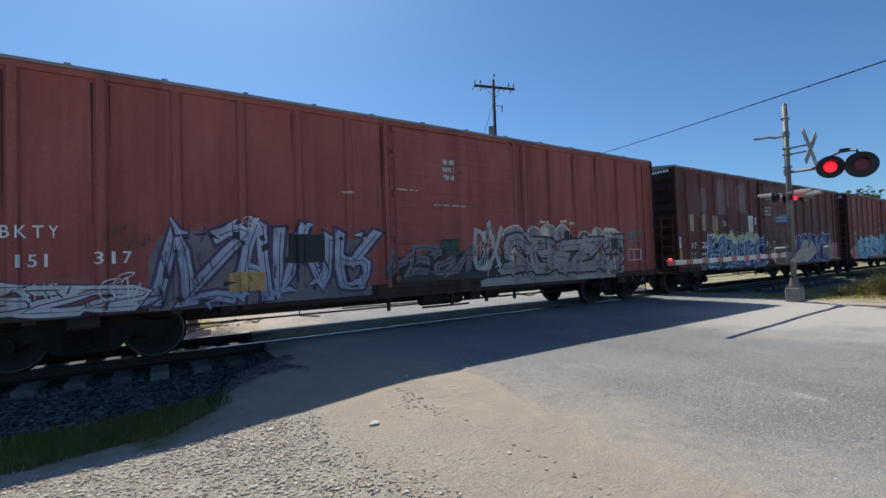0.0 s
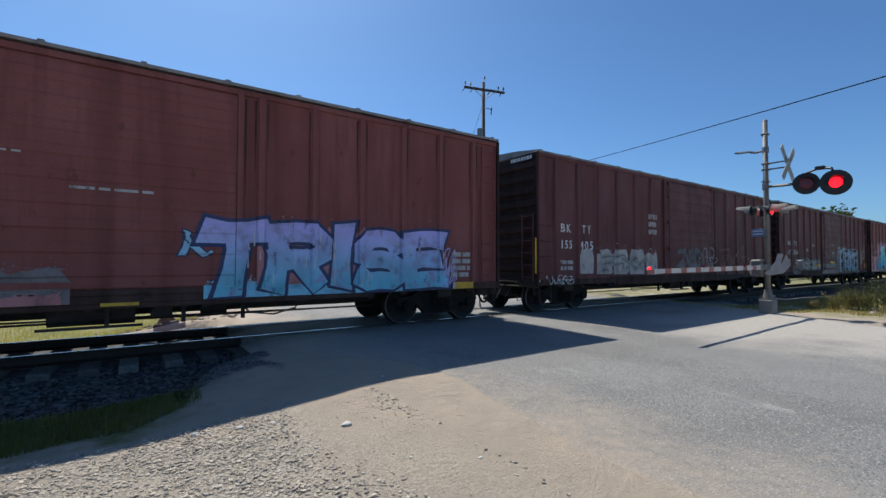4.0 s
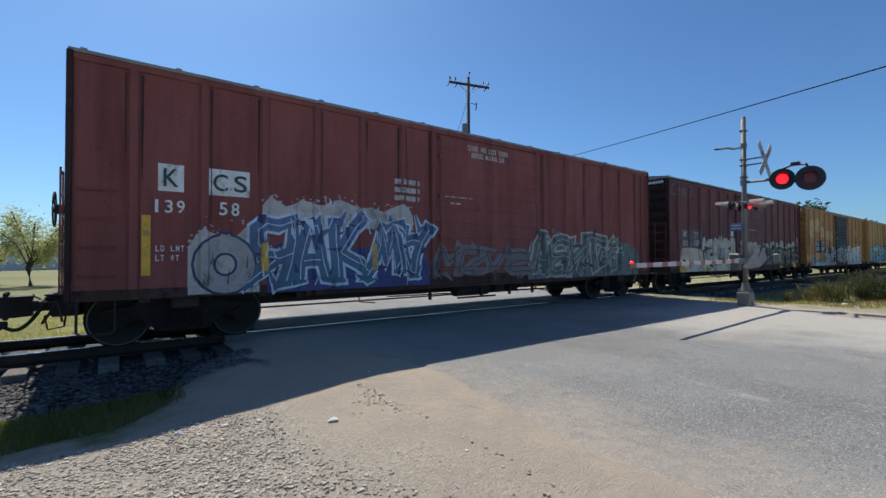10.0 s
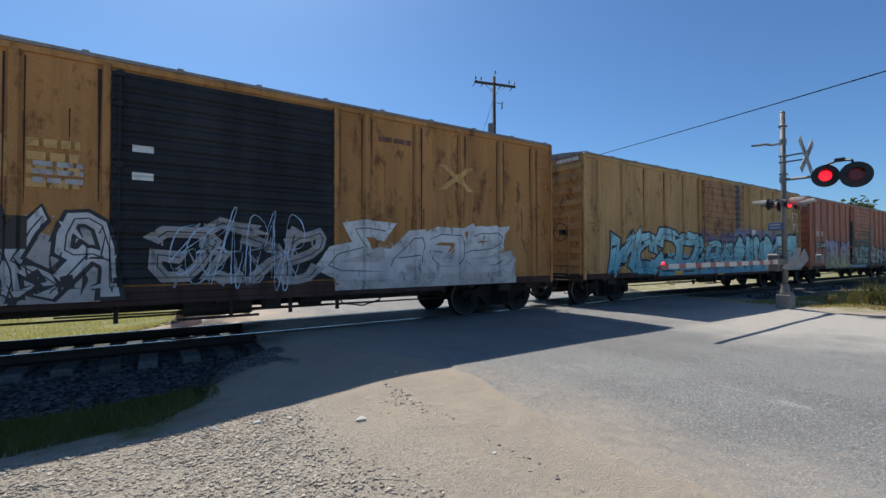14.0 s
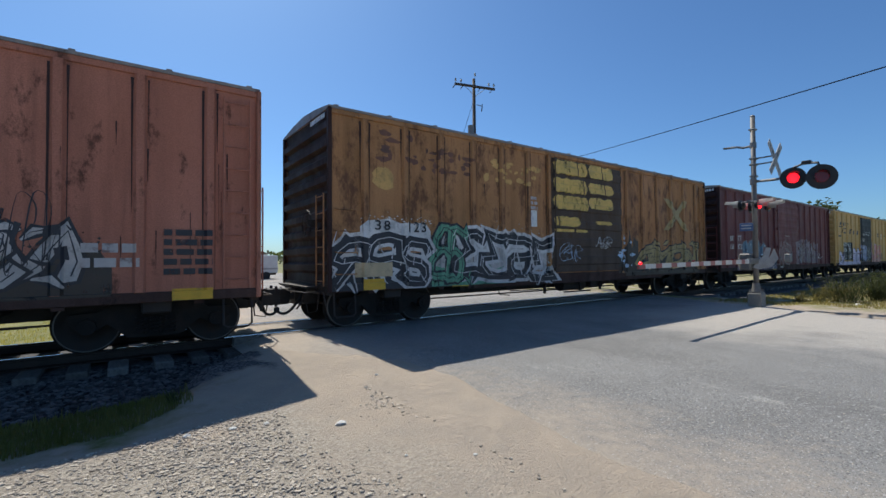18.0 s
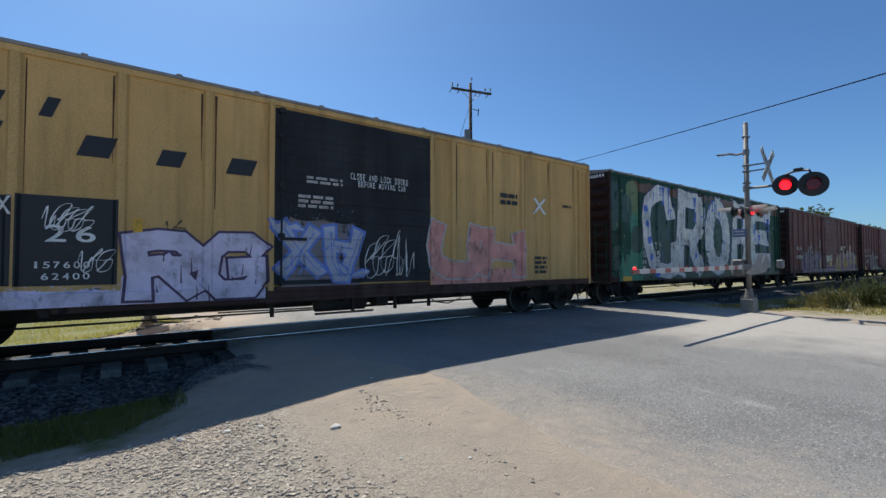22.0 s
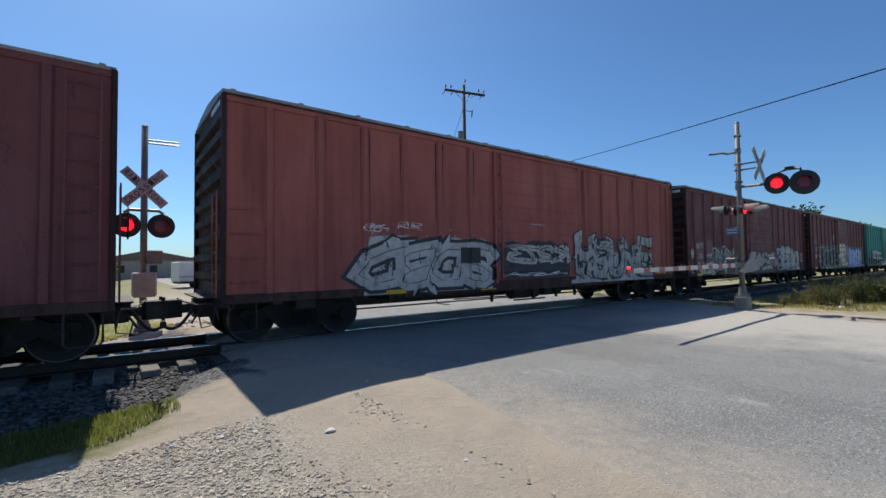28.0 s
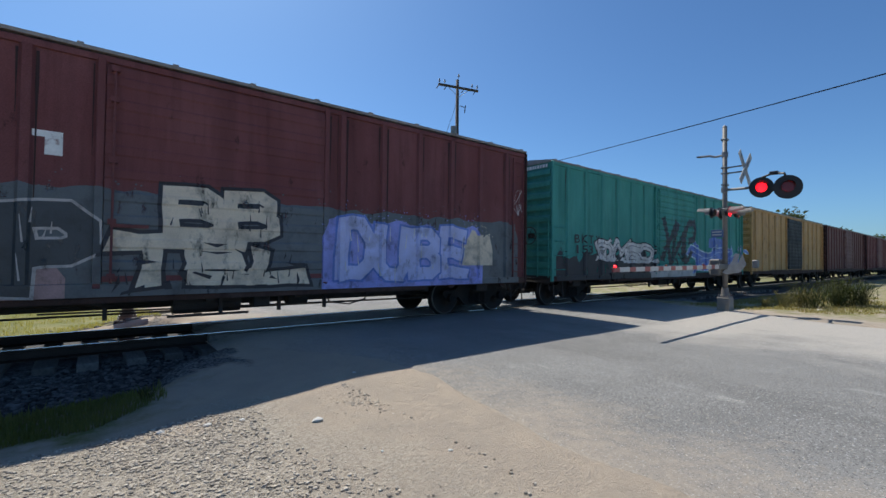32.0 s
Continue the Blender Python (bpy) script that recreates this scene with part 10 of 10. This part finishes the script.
cloud(car, spec, 10.65, 14.75, 1.00, 2.31, pink_fade, 427, 1, rough=0.20, flat=True)
cloud(car, spec, 13.09, 13.77, 2.30, 2.88, pink_body, 428, 2, rough=0.90, flat=False)
cloud(car, spec, 10.83, 11.15, 2.40, 2.74, cream, 429, 2, rough=0.90, flat=False)
cloud(car, spec, 11.69, 11.97, 2.57, 2.78, cream, 430, 2, rough=0.90, flat=False)
cloud(car, spec, 10.3, 15.2, 2.0, 2.62, ink, 3019, 0, rough=0.6, flat=True)
slab(car, spec, 10.64, 10.83, 1.77, 2.32, dusty_pink, 3300, 4, name="painted_body")
slab(car, spec, 10.82, 11.41, 1.18, 2.25, mauve_mid, 3301, 3, name="painted_body")
slab(car, spec, 11.24, 12.11, 1.18, 1.86, dim_straw, 3302, 4, name="painted_body")
slab(car, spec, 11.40, 12.11, 1.78, 2.20, dusty_pink, 3303, 5, name="painted_body")
slab(car, spec, 11.81, 12.11, 1.73, 2.07, mauve_mid, 3304, 6, name="painted_body")
slab(car, spec, 11.45, 11.67, 2.20, 2.51, dim_straw, 3305, 2, name="painted_body")
slab(car, spec, 11.33, 11.75, 1.25, 1.61, mauve_mid, 3306, 6, name="painted_body")
slab(car, spec, 12.12, 12.39, 1.77, 2.19, dusty_pink, 3307, 4, name="painted_body")
slab(car, spec, 12.12, 12.41, 1.17, 1.78, dim_straw, 3308, 4, name="painted_body")
slab(car, spec, 12.41, 12.99, 2.24, 2.41, dusty_pink, 3309, 3, name="painted_body")
slab(car, spec, 12.42, 12.91, 1.09, 2.22, dusty_pink, 3310, 5, name="painted_body")
slab(car, spec, 12.18, 12.37, 1.54, 1.96, mauve_mid, 3311, 6, name="painted_body")
slab(car, spec, 12.99, 13.86, 1.76, 2.34, dusty_pink, 3312, 4, name="painted_body")
slab(car, spec, 13.08, 13.69, 2.36, 2.51, dusty_pink, 3313, 3, name="painted_body")
slab(car, spec, 13.13, 13.83, 1.13, 1.82, dim_straw, 3314, 4, name="painted_body")
slab(car, spec, 13.08, 13.86, 1.01, 1.45, mauve_mid, 3315, 5, name="painted_body")
slab(car, spec, 13.54, 13.78, 1.79, 2.10, green_spray, 3316, 6, name="painted_body")
slab(car, spec, 13.86, 14.47, 1.76, 2.34, dusty_pink, 3317, 4, name="painted_body")
slab(car, spec, 13.88, 15.41, 1.50, 1.76, dim_straw, 3318, 5, name="painted_body")
slab(car, spec, 13.88, 15.03, 1.00, 1.54, mauve_mid, 3319, 4, name="painted_body")
slab(car, spec, 14.64, 15.38, 1.74, 2.12, dusty_pink, 3320, 3, name="painted_body")
slab(car, spec, 14.89, 15.53, 1.00, 1.67, forest, 3321, 6, name="painted_body")
slab(car, spec, 12.39, 12.61, 1.18, 1.31, ink, 3322, 7, name="painted_body")
slab(car, spec, 13.28, 13.47, 1.55, 1.61, ink, 3323, 7, name="painted_body")
slab(car, spec, 11.41, 11.68, 1.75, 1.83, redwash, 3324, 7, name="painted_body")
slab(car, spec, 10.65, 15.03, 1.00, 1.21, mauve_mid, 3325, 2, name="painted_body")
box_mark(car, spec, 14.06, 14.60, 1.88, 2.23, white_mark, 0.015)
wedges(car, spec, 9.6, 15.0, 1.2, 2.1, 18, mauve_mid, 3340, 0.45, 6)
wedges(car, spec, 9.6, 15.2, 1.2, 2.1, 14, dim_straw, 3341, 0.45, 7)
cloud(car, spec, 9.3, 15.2, 1.0, 2.25, dim_straw, 3023, 1, rough=0.3, flat=True)
cloud(car, spec, 6.4, 9.6, 1.0, 1.6, mauve, 3024, 0, rough=0.6, flat=True)
cloud(car, spec, 10.65, 14.91, 1.00, 1.39, mauve_mid, 432, 2, rough=0.30, flat=True)
cloud(car, spec, 14.70, 15.47, 1.28, 2.09, peach, 433, 2, rough=0.50, flat=False)
panel(car, spec, 11.92, 12.04, 1.23, 1.70, yellow_strip, "reflector_strip", 6)
panel(car, spec, 15.41, 15.56, 1.22, 2.14, yellow_strip, "reflector_strip", 6)
bars(car, spec, 14.12, 14.55, 1.93, 2.18, 2, None, seed=436)
panel(car, spec, 14.09, 14.57, 1.90, 2.21, black_mark, "painted_panel", 1)
panel(car, spec, 13.51, 13.78, 1.87, 2.07, green_spray, "painted_panel", 7)
stencil(car, spec, "BK", 1.35, 1.68, 2.31, 2.51)
stencil(car, spec, "TY", 1.88, 2.22, 2.30, 2.51)
stencil(car, spec, "150", 1.18, 1.68, 1.81, 2.02)
stencil(car, spec, "014", 1.85, 2.33, 1.81, 2.02)
car, spec = BY[16]["car"], BY[16]
stencil(car, spec, "BK", 1.14, 1.58, 2.40, 2.65)
stencil(car, spec, "TY", 2.29, 2.72, 2.39, 2.65)
stencil(car, spec, "154", 1.10, 1.61, 2.00, 2.24)
stencil(car, spec, "963", 2.20, 2.77, 1.99, 2.24)
panel(car, spec, 0.94, 1.42, 1.02, 1.27, yellow_strip, "reflector_strip", 6)
bars(car, spec, 1.48, 1.71, 1.57, 1.82, 2, None, seed=449)
bars(car, spec, 2.13, 2.39, 1.56, 1.82, 2, None, seed=450)
cloud(car, spec, 2.88, 5.98, 1.00, 1.55, dust, 451, 0, rough=0.8, flat=True)
cloud(car, spec, 3.3, 5.2, 1.3, 2.4, dust, 4511, 0, rough=0.9, flat=True)
wild(car, spec, 3.04, 5.56, 1.08, 2.20, 4, dull_grey, plum_line, 3167, 0.10, 2, 0.035)
wedges(car, spec, 2.9, 5.9, 1.05, 2.2, 26, maroon_clean, 3168, 0.26)
scrawl(car, spec, 3.54, 3.83, 2.23, 2.46, white_mark, 453, 0.018, 5, 4)
wild(car, spec, 9.35, 13.59, 1.13, 2.32, 5, ink, white_spray, 3181, 0.10, 2, 0.040, pick="MEKHN")
cloud(car, spec, 9.54, 13.88, 2.19, 2.71, ghost, 455, 0, rough=0.40, flat=True)
cloud(car, spec, 9.26, 13.46, 1.05, 1.50, ink, 456, 0, rough=0.25, flat=True)
panel(car, spec, 3.55, 4.10, 1.00, 1.12, yellow_strip, "reflector_strip", 6)
panel(car, spec, 6.13, 6.64, 1.00, 1.08, yellow_strip, "reflector_strip", 6)
panel(car, spec, 8.02, 8.54, 1.00, 1.09, yellow_strip, "reflector_strip", 6)
panel(car, spec, 6.48, 6.66, 3.25, 3.39, white_mark, "painted_panel", 1)
bars(car, spec, 7.81, 8.47, 2.80, 2.89, 1, None, seed=461)
scrawl(car, spec, 7.99, 8.24, 2.10, 2.24, white_mark, 462, 0.018, 5, 5)
car, spec = BY[17]["car"], BY[17]
cloud(car, spec, 2.59, 6.13, 1.00, 2.28, silver, 464, 0, rough=0.12, flat=True)
wild(car, spec, 2.58, 6.13, 1.00, 2.28, 4, silver, ink, 3258, 0.22, 2, 0.080)
panel(car, spec, 5.15, 5.78, 1.63, 2.01, black_mark, "painted_panel", 7)
wild(car, spec, 6.74, 9.14, 1.58, 2.16, 4, silver, ink, 3272, 0.12, 2, 0.035)
cloud(car, spec, 6.42, 9.24, 1.21, 2.29, ink, 468, 0, rough=0.20, flat=True)
scrawl(car, spec, 6.42, 9.24, 1.27, 1.38, white_mark, 469, 0.018, 5, 12)
cloud(car, spec, 9.55, 14.09, 1.00, 2.00, silver, 470, 0, rough=0.15, flat=True)
letters(car, spec, "HSUNE", 9.55, 13.97, 1.10, 2.42, grey_mid, ink, None, 0.1, 0.12, 471, layer=3, fat=0.32, rim=0.055, flare=0.35, cut=0.8)
wedges(car, spec, 9.6, 14.0, 1.0, 2.3, 36, ink, 4711, 0.24, 8)
panel(car, spec, 3.10, 3.57, 1.00, 1.09, yellow_strip, "reflector_strip", 6)
panel(car, spec, 5.72, 6.23, 1.00, 0.97, yellow_strip, "reflector_strip", 6)
panel(car, spec, 14.34, 14.94, 1.18, 1.42, yellow_strip, "reflector_strip", 6)
bars(car, spec, 7.54, 8.13, 2.63, 2.70, 1, None, seed=475)
scrawl(car, spec, 9.56, 14.11, 2.00, 2.40, ink, 476, 0.018, 5, 18)
scrawl(car, spec, 2.57, 3.16, 2.30, 2.48, white_mark, 477, 0.018, 5, 7)
scrawl(car, spec, 3.37, 4.03, 2.39, 2.56, white_mark, 478, 0.018, 5, 7)
cloud(car, spec, 9.31, 10.64, 1.00, 1.12, silver, 479, 1, rough=0.25, flat=True)
car, spec = BY[18]["car"], BY[18]
stencil(car, spec, "BKTY", 0.81, 1.51, 2.11, 2.35)
stencil(car, spec, "151", 0.98, 1.41, 1.70, 1.93)
stencil(car, spec, "499", 1.82, 2.34, 1.72, 1.96)
panel(car, spec, 0.78, 1.56, 1.22, 2.42, maroon_clean, "painted_panel", 1)
panel(car, spec, 1.75, 2.46, 1.58, 2.49, maroon_clean, "painted_panel", 1)
stencil(car, spec, "LD LMT", 1.01, 1.22, 1.48, 1.57)
stencil(car, spec, "LT WT", 1.01, 1.22, 1.33, 1.42)
panel(car, spec, 0.79, 1.28, 1.00, 1.11, yellow_strip, "reflector_strip", 6)
wild(car, spec, 1.24, 2.67, 1.00, 1.57, 3, cream, ink, 3426, 0.16, 2, 0.035)
wild(car, spec, 2.54, 4.66, 1.22, 2.20, 5, slate_dark, silver, 3433, 0.20, 2, 0.035)
scrawl(car, spec, 4.44, 6.27, 1.00, 1.94, silver, 491, 0.030, 5, 9)
scrawl(car, spec, 2.59, 4.44, 1.00, 1.51, silver, 492, 0.020, 5, 9)
scrawl(car, spec, 2.50, 3.44, 1.71, 2.23, white_mark, 493, 0.020, 5, 5)
cloud(car, spec, 6.3, 10.3, 1.0, 1.75, soot, 3460, 0, rough=0.6, flat=True)
wild(car, spec, 6.40, 10.20, 1.10, 2.02, 6, silver, ink, 3461, 0.10, 2, 0.04)
wedges(car, spec, 6.4, 10.2, 1.05, 1.95, 24, ink, 3462, 0.22)
cloud(car, spec, 9.67, 10.27, 1.15, 1.74, silver, 495, 0, rough=0.50, flat=True)
letters(car, spec, "3BDK", 10.61, 14.05, 1.10, 2.25, silver, ink, None, 0.00, 0.12, 496, layer=3, fat=0.40, rim=0.06, flare=0.3, cut=0.4)
wedges(car, spec, 10.7, 14.4, 1.1, 2.2, 22, ink, 4961, 0.16, 8)
scrawl(car, spec, 10.6, 11.2, 1.15, 2.2, ink, 4962, 0.05, 8, 6)
cloud(car, spec, 10.65, 14.54, 1.05, 2.15, silver, 497, 0, rough=0.25, flat=True)
bars(car, spec, 14.7, 15.2, 1.5, 2.0, 5, None, seed=4971)
panel(car, spec, 5.50, 5.79, 2.47, 2.70, white_mark, "painted_panel", 1)
panel(car, spec, 5.67, 5.90, 3.24, 3.31, white_mark, "painted_panel", 1)
bars(car, spec, 5.73, 6.02, 2.98, 3.10, 1, None, seed=500)
panel(car, spec, 5.44, 6.11, 1.72, 2.16, ink, "painted_panel", 1)
scrawl(car, spec, 0.38, 0.64, 1.70, 2.11, white_mark, 502, 0.030, 5, 8)
cloud(car, spec, 0.39, 0.55, 1.10, 1.47, silver, 503, 1, rough=0.25, flat=True)
scrawl(car, spec, 5.54, 5.76, 2.49, 2.68, ink, 504, 0.018, 5, 3)
car, spec = BY[19]["car"], BY[19]
stencil(car, spec, "TY", 1.72, 2.01, 2.20, 2.43)
stencil(car, spec, "129", 1.72, 2.17, 1.72, 1.96)
cloud(car, spec, 2.28, 15.35, 1.00, 2.64, slate, 508, 0, rough=0.08, flat=True)
letters(car, spec, "POEP", 2.31, 6.26, 1.00, 2.31, slate_dark, silver, None, 0.00, 0.12, 509, layer=3)
cloud(car, spec, 3.31, 3.90, 1.00, 1.71, silver, 510, 1, rough=0.50, flat=True)
cloud(car, spec, 4.17, 4.85, 1.00, 1.63, silver, 511, 1, rough=0.50, flat=True)
cloud(car, spec, 4.85, 5.96, 1.00, 1.54, dusty_pink, 512, 1, rough=0.60, flat=True)
letters(car, spec, "BB", 7.12, 8.86, 1.85, 2.75, cream, ink, None, 0.00, 0.04, 513, layer=3, fat=0.30, rim=0.06, flare=0.2)
letters(car, spec, "TEL", 6.46, 9.43, 1.10, 1.87, cream, ink, None, 0.0, 0.10, 3601, layer=3, fat=0.40, rim=0.06, flare=0.35, cut=0.4)
wedges(car, spec, 6.5, 9.4, 1.05, 1.85, 16, ink, 3602, 0.2, 8)
cloud(car, spec, 9.71, 13.99, 1.00, 2.48, lilac_blue, 515, 1, rough=0.15, flat=True)
letters(car, spec, "DUBE", 10.05, 13.49, 1.11, 2.37, lilac_pale, cobalt_dim, None, 0.00, 0.08, 516, layer=3, fat=0.32, rim=0.045, glint=white_spray)
cloud(car, spec, 13.34, 14.38, 1.46, 2.43, cream, 517, 2, rough=0.50, flat=True)
panel(car, spec, 5.57, 5.89, 3.23, 3.32, white_mark, "painted_panel", 1)
panel(car, spec, 5.70, 5.89, 2.99, 3.24, white_mark, "painted_panel", 1)
bars(car, spec, 1.82, 2.07, 1.38, 1.60, 2, None, seed=520)
scrawl(car, spec, 15.16, 15.57, 2.78, 3.54, white_mark, 521, 0.018, 5, 6)
bars(car, spec, 2.07, 2.46, 1.35, 1.64, 1, silver, seed=522)
stencil(car, spec, "BK", 1.14, 1.47, 2.14, 2.42)
stencil(car, spec, "150", 0.99, 1.46, 1.69, 1.96)
scrawl(car, spec, 0.73, 1.50, 2.58, 2.89, silver, 525, 0.018, 5, 10)
panel(car, spec, 0.78, 1.25, 1.00, 1.15, yellow_strip, "reflector_strip", 6)
car, spec = BY[20]["car"], BY[20]
stencil(car, spec, "BKTY", 1.09, 2.51, 2.15, 2.44, ink)
stencil(car, spec, "153", 1.10, 2.12, 1.82, 2.11, ink)
wild(car, spec, 2.44, 5.96, 1.50, 2.36, 4, white_spray, ink, 3713, 0.14, 2, 0.035)
wild(car, spec, 9.79, 15.60, 1.19, 2.49, 3, cobalt_dim, pale_line, 3720, 0.14, 2, 0.035)
cloud(car, spec, 0.20, 6.32, 1.00, 2.03, ink, 532, 0, rough=0.50, flat=True)
cloud(car, spec, 5.88, 9.90, 1.00, 1.46, silver, 533, 1, rough=0.25, flat=True)
wild(car, spec, 6.78, 9.62, 1.46, 3.55, 3, ink, None, 3741, 0.08, 2, 0.035)
cloud(car, spec, 11.43, 13.46, 2.26, 2.79, cobalt_dim, 535, 1, rough=0.25, flat=True)

# ---- what moves ----
def travelled(t):
    """Metres that the train has gone at t seconds."""
    return (((-2.01e-05 * t + 1.2848e-03) * t - 1.57334e-02) * t + 10.04513) * t - 0.0574


WHEEL_R = 0.42


def motions():
    for k, spec in enumerate(CARS):
        x0 = -2.425 + HALF + spec["n"] * PITCH + spec.get("shift", 0.0)
        walk(spec["car"], [(t, pose(x0 - travelled(t), TRACK_Y, 0)) for t in range(0, 33, 2)])
        for ws in spec["wheelsets"]:
            xw = x0 + ws.parent.location.x + ws.location.x
            steps = [i / 15 for i in range(32 * 15 + 1) if -8 < xw - travelled(i / 15) < 16]
            steps = [i / 30 for i in range(int(steps[0] * 30), int(steps[-1] * 30) + 1)] if len(steps) > 1 else []
            times = [t for t in [0.0] + steps + [32.0]]
            rows, last = [], -1
            for t in times:
                if t <= last + 0.01:
                    continue
                last = t
                u = min(max(t, steps[0] if steps else 0), steps[-1] if steps else 0)
                rows.append((t, Matrix.Translation(ws.location) @ Matrix.Rotation(-travelled(u) / WHEEL_R, 4, "Y")))
            if len(rows) > 1:
                walk(ws, rows)
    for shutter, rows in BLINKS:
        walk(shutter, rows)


motions()
